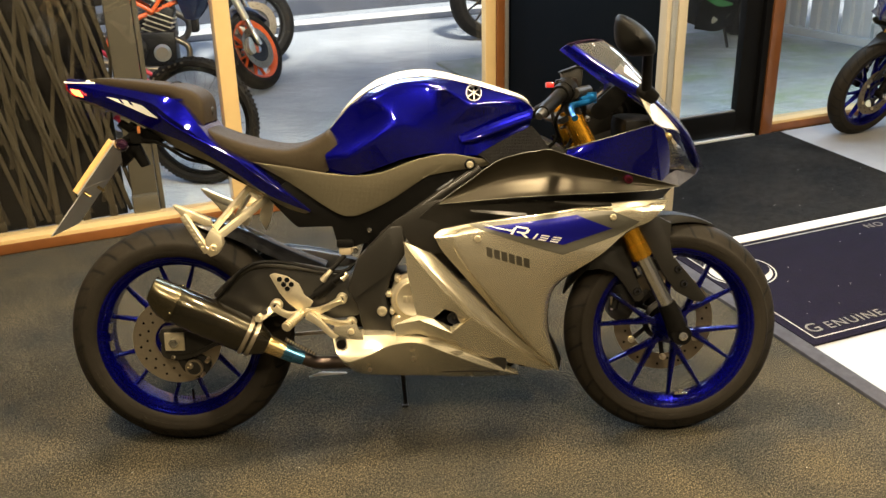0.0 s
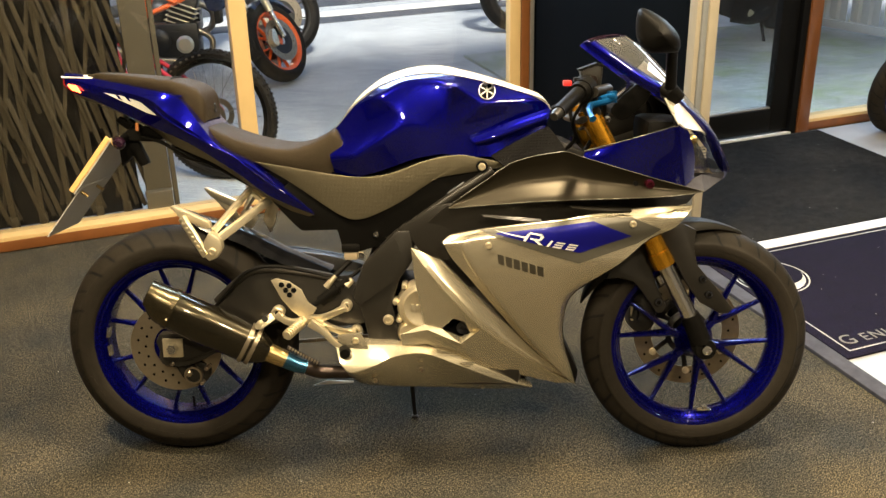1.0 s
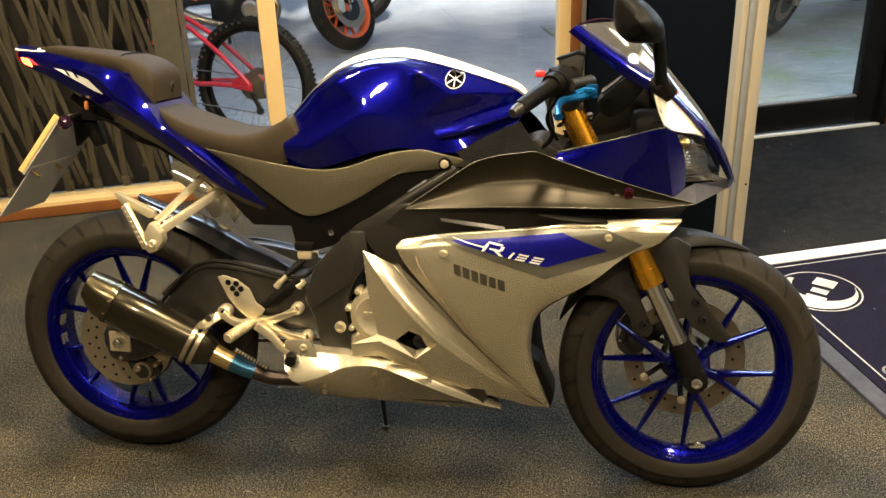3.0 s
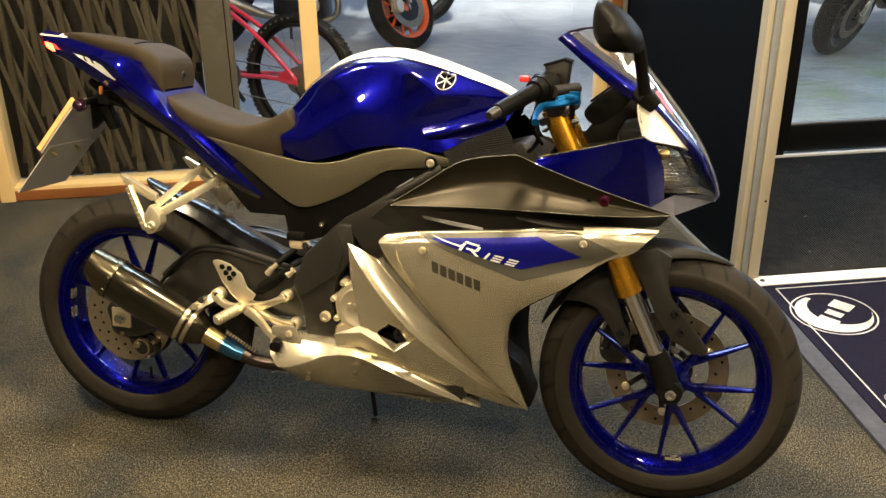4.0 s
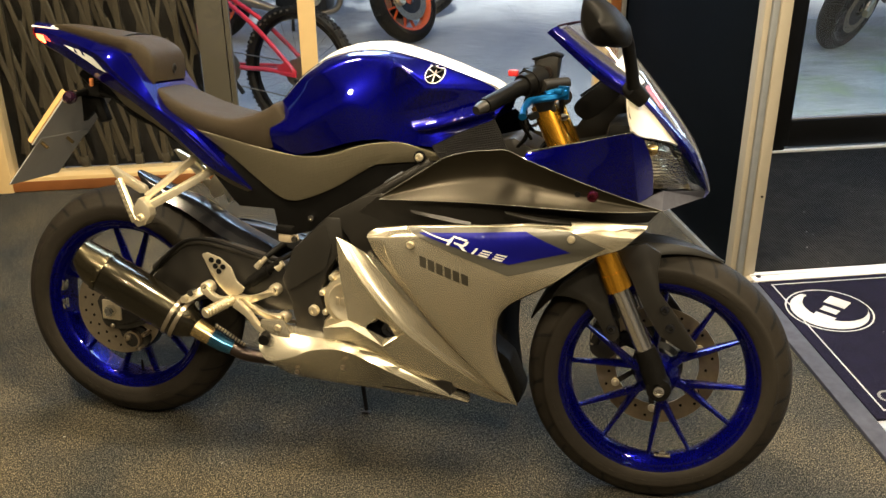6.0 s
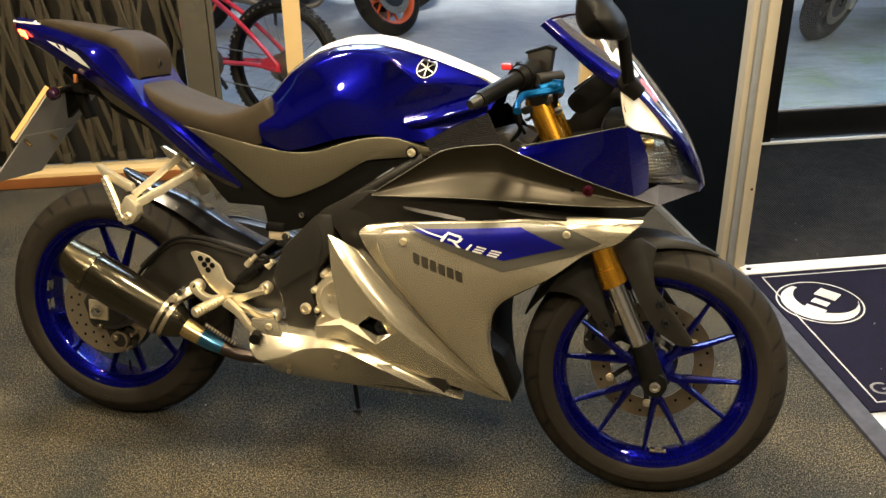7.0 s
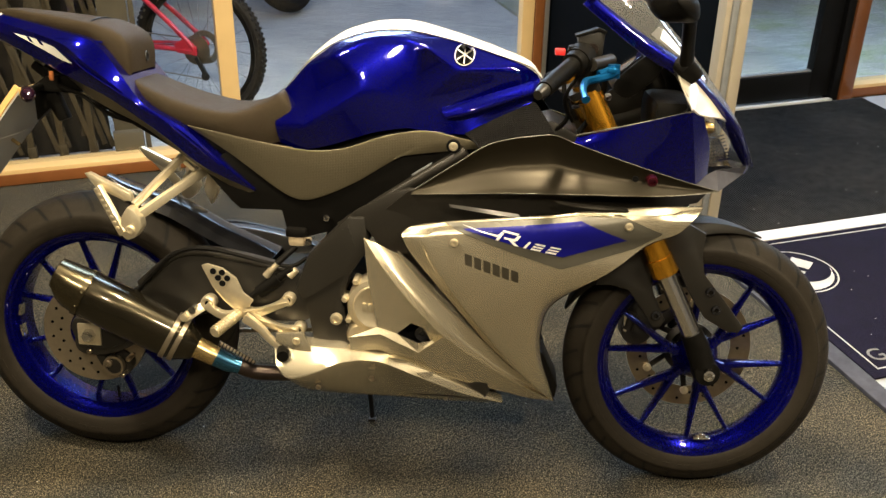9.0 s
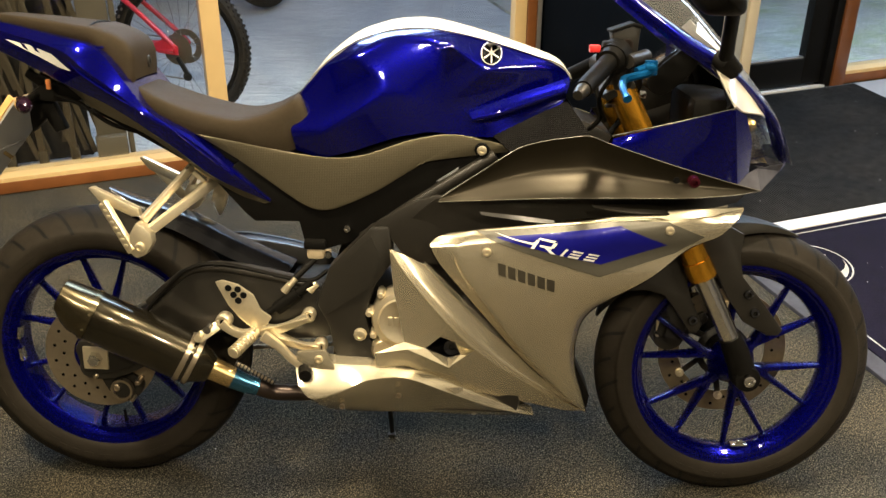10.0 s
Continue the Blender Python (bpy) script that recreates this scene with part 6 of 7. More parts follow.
mc = part("brake_reservoir", prism([(1.046, 0.962), (1.038, 1.000), (1.078, 1.014), (1.092, 1.008), (1.088, 0.962)], -0.122, -0.076, 0.004), FRAMEBLACK, bike, "black brake fluid reservoir")
part("reservoir_window", lathe([(0.0, -0.124), (0.008, -0.124), (0.0085, -0.126), (0.0115, -0.126), (0.012, -0.122), (0.0, -0.120)], (1.068, 0, 0.976), 18), HEATBROWN, mc, "round brown sight glass")
part("reservoir_lid", prism([(1.036, 0.998), (1.034, 1.003), (1.078, 1.018), (1.095, 1.012), (1.093, 1.006), (1.078, 1.011)], -0.125, -0.073, 0.002), BLACKMATT, mc)
part("clamp_bolts", merge(lathe([(0.0, -0.134), (0.005, -0.134), (0.007, -0.130), (0.0, -0.126)], (1.052, 0, 0.950), 10), lathe([(0.0, -0.134), (0.005, -0.134), (0.007, -0.130), (0.0, -0.126)], (1.084, 0, 0.950), 10)), DULLMETAL, mc)
part("master_cylinder", tube([(1.066, -0.160, 0.950), (1.108, -0.100, 0.955)], 0.013, 12), BLACKSEMI, mc)
front(gripR, lever, mc)
loop = [Vector((1.070, -0.092, 0.868)) + Vector((0.036 * math.cos(a), 0.034 * math.sin(a), 0.012 * math.cos(a))) for a in (math.pi * k / 9 for k in range(-2, 12))]
cable = part("cable_loop", tube(loop, 0.0032, 8, 30), HEATBROWN, bike, "brake hose looped round the fork")
part("hose_clip", box(1.094, 1.106, -0.104, -0.096, 0.872, 0.886, 0.002), DULLMETAL, cable)
cable.matrix_basis = STEER
gripL = part("handlebar_grip", tube([(1.000, 0.300, 0.868), (1.010, 0.290, 0.872), (1.055, 0.185, 0.910)], [0.0155, 0.0165, 0.0175], 18), BLACKMATT, bike, "black rubber handlebar grip")
part("bar_clamp", tube([(1.055, 0.185, 0.910), (1.075, 0.092, 0.905)], 0.02, 14), BLACKSEMI, gripL)
for k, (pts, r) in enumerate((([(1.09, -0.08, 0.955), (1.10, -0.07, 0.90), (1.08, -0.05, 0.84), (1.04, -0.05, 0.78)], 0.006), ([(1.06, -0.07, 0.97), (1.02, -0.06, 0.91), (1.03, -0.08, 0.84), (1.00, -0.06, 0.80)], 0.005), ([(1.05, -0.13, 0.94), (1.02, -0.12, 0.88), (1.04, -0.08, 0.83)], 0.004))):
    part("hose", tube(pts, r, 8, 20), BLACKMATT, bike)

# mirror
MIRROR = rounded([(1.158, 1.138), (1.200, 1.119), (1.232, 1.089), (1.243, 1.064), (1.239, 1.043), (1.210, 1.040), (1.178, 1.042), (1.154, 1.066), (1.148, 1.104)], 4)
mcx, mcz = 1.196, 1.082
rows = []
for f in range(13):
    v = -1 + 2 * f / 12
    k = max(0.02, (1 - abs(v) ** 2.6)) ** 0.5
    rows.append([(mcx + (x - mcx) * k + 0.010 * v, -0.250 + 0.062 * v - (x - mcx) * 0.25, mcz + (z - mcz) * k) for x, z in MIRROR])
mbm = grid(rows, closed=True)
mbm.verts.ensure_lookup_table()
mbm.faces.new(mbm.verts[:len(MIRROR)])
mbm.faces.new(mbm.verts[len(mbm.verts) - len(MIRROR):])
mr = part("mirror", mbm, BLACKMATT, bike, "black plastic rear-view mirror", 50)
part("mirror_stalk", tube([(1.232, -0.232, 1.060), (1.237, -0.205, 1.040), (1.245, -0.160, 0.990), (1.250, -0.132, 0.955)], [0.0135, 0.0130, 0.0130, 0.0140], 14, 20), BLACKMATT, mr)
part("mirror_foot", tube([(1.234, -0.118, 0.957), (1.250, -0.128, 0.950), (1.272, -0.120, 0.930)], [0.014, 0.021, 0.018], 14), BLACKMATT, mr)
front(mr)

# swingarm, chain, hugger
both("swingarm", prism(rounded([(-0.035, 0.300), (0.010, 0.345), (0.100, 0.395), (0.160, 0.462), (0.220, 0.515), (0.300, 0.525), (0.450, 0.496), (0.520, 0.455), (0.530, 0.395), (0.440, 0.372), (0.300, 0.385), (0.180, 0.335), (0.060, 0.270), (-0.020, 0.262)], 4), -0.142, -0.104, 0.008), FRAMEGREY, bike, "satin black swingarm")
both("swingarm_rib", tube([(0.125, -0.135, 0.437), (0.170, -0.140, 0.478), (0.215, -0.142, 0.512), (0.270, -0.142, 0.522), (0.350, -0.140, 0.512), (0.450, -0.136, 0.492)], 0.009, 10, 24), BLACKSEMI, bike)
part("pivot_beam", box(0.40, 0.53, -0.11, 0.11, 0.38, 0.47, 0.015), BLACKSEMI, bike)
hug = loft([[(0.030, -0.030, 0.648), (0.075, -0.066, 0.612), (0.180, -0.078, 0.575), (0.290, -0.078, 0.520), (0.395, -0.075, 0.482)], [(0.026, -0.018, 0.656), (0.080, -0.042, 0.634), (0.190, -0.045, 0.600), (0.300, -0.045, 0.543), (0.410, -0.045, 0.497)], [(0.026, 0.018, 0.656), (0.080, 0.042, 0.634), (0.190, 0.045, 0.600), (0.300, 0.045, 0.543), (0.410, 0.045, 0.497)], [(0.030, 0.030, 0.648), (0.075, 0.066, 0.612), (0.180, 0.078, 0.575), (0.290, 0.078, 0.520), (0.395, 0.075, 0.482)]], 20, 13, 0.003)
part("rear_hugger", hug, HUGGER, bike, "satin black rear wheel hugger")
for k in range(46):
    x = 0.05 + k * 0.0105
    part("chain_link", box(x - 0.0062, x + 0.0062, 0.070 + 0.002 * (k % 2), 0.078 + 0.002 * (k % 2), 0.262 + k * 0.0006, 0.272 + k * 0.0006, 0.002), DISCMAT, bike)
hangL = prism([(0.215, 0.610), (0.235, 0.70), (0.265, 0.690), (0.245, 0.600), (0.232, 0.575)], 0.10, 0.125, 0.004)
part("left_peg_hanger", hangL, ALLOY, bike)
block_bm = prism([(-0.046, 0.322), (-0.036, 0.342), (0.030, 0.346), (0.110, 0.335), (0.105, 0.300), (0.036, 0.272), (-0.030, 0.270)], -0.158, -0.120, 0.006)
part("axle_block", block_bm, BLACKSEMI, bike)
part("axle_plate", box(-0.027, 0.026, -0.164, -0.156, 0.282, 0.332, 0.003), ALLOY, bike, "alloy axle adjuster plate")
part("axle_nut", lathe([(0.0, -0.180), (0.008, -0.180), (0.009, -0.178), (0.013, -0.178), (0.016, -0.165), (0.016, -0.160), (0.0, -0.16)], (0, 0, 0.307), 6), CHROME, bike)
part("rear_caliper", merge(prism(rounded([(-0.01, 0.275), (0.05, 0.262), (0.085, 0.235), (0.060, 0.195), (0.02, 0.20), (-0.005, 0.235)], 4), -0.125, -0.062, 0.006), lathe([(0.0, -0.140), (0.018, -0.140), (0.022, -0.132), (0.022, -0.10), (0, -0.1)], (0.040, 0, 0.225), 20)), BLACKSEMI, bike, "black rear brake caliper")
for x, z, q in ((-0.012, 0.258, 0.006), (0.030, 0.232, 0.009), (0.078, 0.246, 0.006), (0.062, 0.205, 0.005)):
    part("caliper_bolt", lathe([(0.0, -0.146), (q * 0.5, -0.146), (q * 0.6, -0.149), (q, -0.147), (q, -0.12), (0.0, -0.12)], (x, 0, z), 12), DISCMAT, bike)
part("caliper_ring", lathe([(0.019, -0.143), (0.024, -0.143), (0.024, -0.130), (0.019, -0.130)], (0.040, 0, 0.225), 24, closed=True), DISCMAT, bike)
for ob in bike.children:   # the axle hardware sits a little forward of the wheel centre
    if ob.name.split(".")[0] in ("axle_block", "axle_plate", "axle_nut", "rear_caliper", "caliper_bolt", "caliper_ring"):
        ob.data.transform(Matrix.Translation((0.010, 0, 0.011)))
part("brake_hose", tube([(0.03, -0.130, 0.250), (0.075, -0.135, 0.285), (0.13, -0.12, 0.300), (0.17, -0.12, 0.29)], 0.004, 8, 20), BLACKMATT, bike)
part("brake_hose", tube([(0.12, -0.150, 0.42), (0.16, -0.155, 0.465), (0.22, -0.150, 0.520), (0.30, -0.148, 0.530), (0.45, -0.140, 0.500), (0.50, -0.130, 0.52)], 0.0045, 8, 40), BLACKMATT, bike)

# exhaust
p_r, p_f = Vector((0.0075, -0.192, 0.456)), Vector((0.272, -0.158, 0.313))
d = (p_f - p_r).normalized()
sv = Vector((0, -1, 0))
sv = (sv - d * sv.dot(d)).normalized()
uv = d.cross(sv)
if uv.z < 0:
    uv = -uv


def can_ring(p, w, h):
    pts = []
    for k in range(24):
        a = 2 * math.pi * k / 24
        c, s2 = math.cos(a), math.sin(a)
        e = 0.80
        pts.append(p + sv * w * math.copysign(abs(c) ** e, c) + uv * h * math.copysign(abs(s2) ** e, s2))
    return pts


can_bm = grid([can_ring(p_r + d * t, w, h) for t, w, h in ((0.030, 0.045, 0.047), (0.034, 0.047, 0.049), (0.120, 0.0480, 0.0500), (0.225, 0.0465, 0.0480), (0.255, 0.044, 0.045), (0.280, 0.034, 0.034), (0.292, 0.027, 0.027))], closed=True)
can = part("silencer", can_bm, CARBON, bike, "short dark carbon exhaust silencer", 30)
cap_bm = grid([can_ring(p_r + d * t + uv * o, w, h) for t, w, h, o in ((-0.018, 0.022, 0.018, 0.016), (-0.036, 0.028, 0.024, 0.018), (-0.034, 0.034, 0.030, 0.014), (-0.012, 0.0415, 0.0405, 0.005), (0.006, 0.0440, 0.0460, 0.001), (0.031, 0.0462, 0.0485, 0.0))], closed=True)
part("end_cap", cap_bm, CHROMEDARK, can, "polished dark exhaust end cap", 30)
part("end_pipe", tube([p_r - d * 0.024 + uv * 0.017, p_r + d * 0.02 + uv * 0.008], 0.019, 18), DARKSPOT, can)
part("end_band", grid([can_ring(p_r + d * t, 0.0485, 0.0505) for t in (0.027, 0.029, 0.037, 0.039)], closed=True), CHROMEDARK, can)
for k in range(5):
    a = radians(-60 + 42 * k)
    c = p_r + d * 0.033 + sv * 0.048 * math.cos(a) + uv * 0.050 * math.sin(a)
    part("band_rivet", tube([c, c + (sv * math.cos(a) + uv * math.sin(a)) * 0.003], [0.0045, 0.0035], 10), CHROMEDARK, can)
for t in (0.228, 0.246):
    part("clamp_band", grid([can_ring(p_r + d * (t + q), 0.0470 - (t - 0.228) * 0.08 + e, 0.0485 - (t - 0.228) * 0.08 + e) for q, e in ((0.0, 0), (0.001, 0.002), (0.010, 0.002), (0.011, 0))], closed=True), DISCMAT, can, "steel clamp band")
hang = p_r + d * 0.240 + uv * 0.052 + sv * 0.012
part("hanger_strap", merge(bar(hang, Vector((0.290, -0.146, 0.417)), 0.008, 0.020, 0.003, up=(-1, 0, 1)), tube([hang + Vector((0.004, -0.012, 0.006)), hang + Vector((0.004, 0.016, 0.006))], 0.008, 10)), ALLOY, can)
part("rivet", tube([hang + Vector((0.022, -0.010, 0.024)), hang + Vector((0.022, 0.012, 0.024))], 0.008, 12), CHROME, can)
part("link_pipe", tube([p_f - d * 0.022, p_f + d * 0.012, p_f + d * 0.036], [0.0255, 0.0235, 0.0225], 20), TITAN, can, "gold heat-tinted pipe")
q = p_f + d * 0.036
part("link_pipe", tube([q, q + d * 0.030, q + d * 0.056 + Vector((0, 0.003, 0.003))], [0.0225, 0.0200, 0.0180], 20), HEATBLUE, can, "blue heat-tinted pipe")
epipe = part("exhaust_pipe", tube([q + d * 0.053 + Vector((0, 0.003, 0.003)), (0.385, -0.132, 0.256), (0.440, -0.122, 0.252), (0.54, -0.105, 0.250), (0.66, -0.08, 0.25)], [0.0175, 0.0170, 0.0170, 0.0170, 0.017], 18, 20), HEATBROWN, bike, "brown heat-tinted exhaust pipe")
front(epipe)
part("pipe_spring", tube([(0.312, -0.150, 0.326), (0.384, -0.138, 0.280)], 0.0045, 8), DISCMAT, can)
for k in range(12):
    c = Vector((0.312, -0.150, 0.326)).lerp(Vector((0.384, -0.138, 0.280)), k / 11)
    part("spring_coil", tube([c - d * 0.0015, c + d * 0.0015], 0.0062, 8), BLACKSEMI, can)

front(can)
# rider foot peg bracket, pedal, reservoir
pegb = part("peg_bracket", merge(prism([(0.276, 0.500), (0.290, 0.505), (0.322, 0.497), (0.352, 0.476), (0.366, 0.444), (0.388, 0.428), (0.378, 0.412), (0.345, 0.404), (0.322, 0.424), (0.300, 0.452)], -0.172, -0.164, 0.003)), ALLOY, bike, "drilled alloy heel guard")
for x, z in ((0.303, 0.489), (0.322, 0.487), (0.313, 0.475), (0.333, 0.475), (0.322, 0.463)):
    part("lightening_hole", lathe([(0.0, -0.1735), (0.0068, -0.1735), (0.0068, -0.160), (0.0, -0.160)], (x, 0, z), 16), DARKSPOT, pegb)
def ribbon(pts, widths, y0, y1, bevel=0.0035):
    """A flat casting along a line in x and z, with its width at each point."""
    line = smooth_line([(x, 0, z) for x, z in pts], 14)
    wl = [v.x for v in smooth_line([(w, 0, 0) for w in widths], 14)]
    a, b = [], []
    for i, p in enumerate(line):
        t = (line[min(i + 1, 13)] - line[max(i - 1, 0)]).normalized()
        n = Vector((-t.z, 0, t.x))
        a.append(((p + n * wl[i]).x, (p + n * wl[i]).z))
        b.append(((p - n * wl[i]).x, (p - n * wl[i]).z))
    return prism(a + b[::-1], y0, y1, bevel)


for arm in (
    ribbon([(0.463, 0.431), (0.430, 0.413), (0.392, 0.398), (0.350, 0.399)], [0.010, 0.0075, 0.010, 0.014], -0.170, -0.152),
    ribbon([(0.485, 0.364), (0.448, 0.366), (0.415, 0.377), (0.380, 0.392)], [0.010, 0.0072, 0.009, 0.012], -0.172, -0.154),
    ribbon([(0.372, 0.396), (0.405, 0.373), (0.430, 0.346), (0.460, 0.327)], [0.011, 0.0085, 0.0075, 0.0075], -0.196, -0.180),
    ribbon([(0.287, 0.416), (0.306, 0.400), (0.330, 0.392), (0.358, 0.396)], [0.010, 0.0075, 0.009, 0.012], -0.186, -0.168)):
    part("bracket_arm", arm, ALLOY, pegb, "cast alloy bracket arm", 30)
for p0, p1 in (((0.462, -0.171, 0.429), (0.366, -0.171, 0.399)), ((0.482, -0.173, 0.366), (0.398, -0.173, 0.385))):
    part("casting_rib", bar(p0, p1, 0.004, 0.004, 0.0015), ALLOY, pegb)
for x, y, z, r in ((0.461, -0.158, 0.430, 0.0145), (0.483, -0.160, 0.364, 0.0145), (0.290, -0.176, 0.417, 0.0165)):
    part("bracket_bolt", lathe([(0.0, y - 0.002), (r * 0.35, y - 0.002), (r * 0.45, y - 0.007), (r * 0.8, y - 0.008), (r, y - 0.003), (r, y + 0.02), (0.0, y + 0.02)], (x, 0, z), 18), ALLOY, pegb)
    part("bolt_socket", lathe([(0.0, y - 0.0045), (r * 0.42, y - 0.0045), (r * 0.42, y - 0.002), (0.0, y - 0.002)], (x, 0, z), 6), DARKSPOT, pegb)
fp = part("foot_peg", tube([(0.352, -0.170, 0.394), (0.338, -0.215, 0.388), (0.326, -0.255, 0.382)], [0.012, 0.012, 0.010], 12), ALLOY, bike, "ribbed alloy foot peg")
for k in range(7):
    c = Vector((0.346, -0.190, 0.391)).lerp(Vector((0.328, -0.248, 0.383)), k / 6)
    part("peg_rib", tube([c, c + Vector((-0.0008, -0.003, -0.0004))], 0.0135, 10), ALLOY, fp)
part("brake_pedal_tip", merge(tube([(0.455, -0.196, 0.328), (0.462, -0.226, 0.326)], [0.012, 0.013], 14), box(0.452, 0.474, -0.224, -0.202, 0.319, 0.337, 0.006)), BLACKMATT, bike, "black rubber brake pedal tip")
part("brake_cylinder", merge(tube([(0.395, -0.150, 0.440), (0.440, -0.148, 0.475)], 0.014, 14), tube([(0.360, -0.152, 0.418), (0.395, -0.150, 0.442)], 0.007, 10), tube([(0.440, -0.148, 0.475), (0.470, -0.146, 0.498)], 0.009, 12)), BLACKMATT, bike)
part("hose_joint", merge(tube([(0.412, -0.150, 0.478), (0.424, -0.150, 0.494)], [0.009, 0.007], 10), tube([(0.424, -0.150, 0.492), (0.436, -0.146, 0.506)], 0.006, 10), tube([(0.462, -0.148, 0.482), (0.478, -0.146, 0.496)], [0.010, 0.007], 10)), ALLOY, bike, "alloy hose fittings")
part("fluid_hose", tube([(0.434, -0.146, 0.506), (0.452, -0.130, 0.522), (0.470, -0.115, 0.538)], 0.007, 10, 12), BLACKMATT, bike)
res = part("rear_brake_reservoir", merge(box(0.455, 0.491, -0.125, -0.093, 0.540, 0.563, 0.008), box(0.488, 0.504, -0.116, -0.110, 0.546, 0.560, 0.002)), CREAMFLUID, bike, "milky plastic brake fluid reservoir with black cap")
part("reservoir_cap", box(0.450, 0.495, -0.128, -0.090, 0.561, 0.581, 0.006), BLACKMATT, res)
part("reservoir_bolt", lathe([(0.0, -0.134), (0.006, -0.134), (0.008, -0.128), (0.0, -0.124)], (0.500, 0, 0.553), 12), CHROME, res)

# passenger peg hanger
front(*both("peg_hanger", merge(
    bar((0.222, -0.058, 0.720), (0.148, -0.172, 0.630), 0.012, 0.016, 0.003),
    bar((0.268, -0.064, 0.690), (0.158, -0.184, 0.610), 0.014, 0.019, 0.003),
    bar((0.214, -0.056, 0.722), (0.276, -0.064, 0.690), 0.016, 0.014, 0.003),
    bar((0.226, -0.074, 0.708), (0.250, -0.080, 0.690), 0.010, 0.010, 0.002),
    prism([(0.172, 0.612), (0.174, 0.592), (0.160, 0.570), (0.140, 0.562), (0.128, 0.574), (0.130, 0.610), (0.144, 0.634), (0.158, 0.628)], -0.202, -0.172, 0.005)), ALLOY, bike, "cast alloy passenger footrest hanger", 40))
pegs = both("passenger_peg", merge(
    prism([(0.040, 0.690), (0.050, 0.692), (0.136, 0.652), (0.140, 0.636), (0.122, 0.634), (0.060, 0.664)], -0.158, -0.142, 0.003),
    bar((0.070, -0.164, 0.664), (0.134, -0.198, 0.576), 0.012, 0.020, 0.003)), ALLOY, bike, "folded alloy passenger footrest", 40)
front(*pegs)
for k in range(8):
    c = Vector((0.069, -0.168, 0.660)).lerp(Vector((0.121, -0.197, 0.588)), k / 7)
    part("peg_tooth", box(c.x - 0.003, c.x + 0.005, c.y - 0.005, c.y + 0.004, c.z - 0.0028, c.z + 0.0028, 0.001), ALLOY, pegs[0])
bolt("peg_bolt", (0.150, -0.202, 0.586), 0.010, pegs[0], ALLOY)

# plate holder, indicators
ph = part("plate_arm", merge(prism([(-0.09, 0.870), (-0.03, 0.878), (0.02, 0.860), (-0.02, 0.835), (-0.09, 0.838), (-0.13, 0.842)], -0.030, 0.030, 0.005), prism([(-0.128, 0.845), (-0.080, 0.845), (-0.052, 0.778), (-0.074, 0.770), (-0.092, 0.800), (-0.124, 0.770)], -0.012, 0.012, 0.004)), BLACKMATT, bike, "black number plate arm")
pd = Vector((-0.62, 0, -0.785))
pl0 = Vector((-0.120, 0.030, 0.848))


def plate_quad(u0, u1, y0, y1, off, th):
    """A slab in the plane of the number plate."""
    nrm = Vector((-0.785, 0, 0.62))
    bm = bmesh.new()
    vs = []
    for o in (off, off + th):
        for u, y in ((u0, y0), (u1, y0), (u1, y1), (u0, y1)):
            vs.append(bm.verts.new(pl0 + pd * u + Vector((0, 1, 0)) * y + nrm * o))
    for f in ((0, 1, 2, 3), (4, 5, 6, 7), (0, 1, 5, 4), (1, 2, 6, 5), (2, 3, 7, 6), (3, 0, 4, 7)):
        bm.faces.new([vs[i] for i in f])
    return bm


plate = part("number_plate", plate_quad(0.0, 0.170, -0.110, 0.110, 0.0, 0.004), PLATEYELLOW, ph, "yellow rear number plate")
part("plate_edge", plate_quad(0.0, 0.170, -0.114, -0.108, 0.002, 0.012), PLATEYELLOW, ph, "yellow edge of the plate")
part("plate_backing", plate_quad(-0.004, 0.172, -0.113, 0.113, -0.004, 0.0035), ACRYLIC, ph, "grey plastic plate backing")
for k in range(7):
    part("plate_bar", plate_quad(0.035 if k < 4 else 0.10, 0.085 if k < 4 else 0.15, -0.09 + 0.05 * (k % 4), -0.06 + 0.05 * (k % 4), 0.0042, 0.0008), BLACKMATT, ph)
part("plate_panel", plate_quad(0.150, 0.312, -0.100, 0.100, -0.006, 0.003), ACRYLIC, ph, "grey plastic sheet below the plate")
for y, u in ((-0.085, 0.165), (0.02, 0.165)):
    c = pl0 + pd * u + Vector((0, y, 0))
    part("plate_screw", tube([c + Vector((0.002, 0, -0.002)), c + Vector((0.022, 0, -0.016))], 0.0045, 8), TITAN, ph)
front(ph)
for sg in (-1, 1):
    ind = part("indicator", tube([(-0.105, sg * 0.105, 0.842), (-0.098, sg * 0.120, 0.842), (-0.082, sg * 0.150, 0.842), (-0.080, sg * 0.163, 0.842)], [0.010, 0.0165, 0.015, 0.007], 16, 14), SMOKED, bike, "smoked indicator lamp")
    part("indicator_stem", tube([(-0.100, sg * 0.030, 0.850), (-0.100, sg * 0.110, 0.844)], 0.008, 10), BLACKMATT, ind)
part("light_stem", tube([(-0.095, -0.03, 0.888), (-0.06, -0.03, 0.862)], [0.011, 0.013], 12), BLACKMATT, bike)
part("plate_lamp", tube([(-0.118, -0.028, 0.893), (-0.085, -0.034, 0.872)], [0.010, 0.012], 12), BLACKMATT, bike)
part("side_reflector", box(-0.057, -0.049, -0.100, -0.092, 0.868, 0.888, 0.002), AMBER, bike, "amber side reflector")
part("wiring", tube([(-0.06, -0.05, 0.85), (0.0, -0.07, 0.835), (0.06, -0.08, 0.80), (0.12, -0.085, 0.785)], 0.005, 8, 20), BLACKMATT, bike)

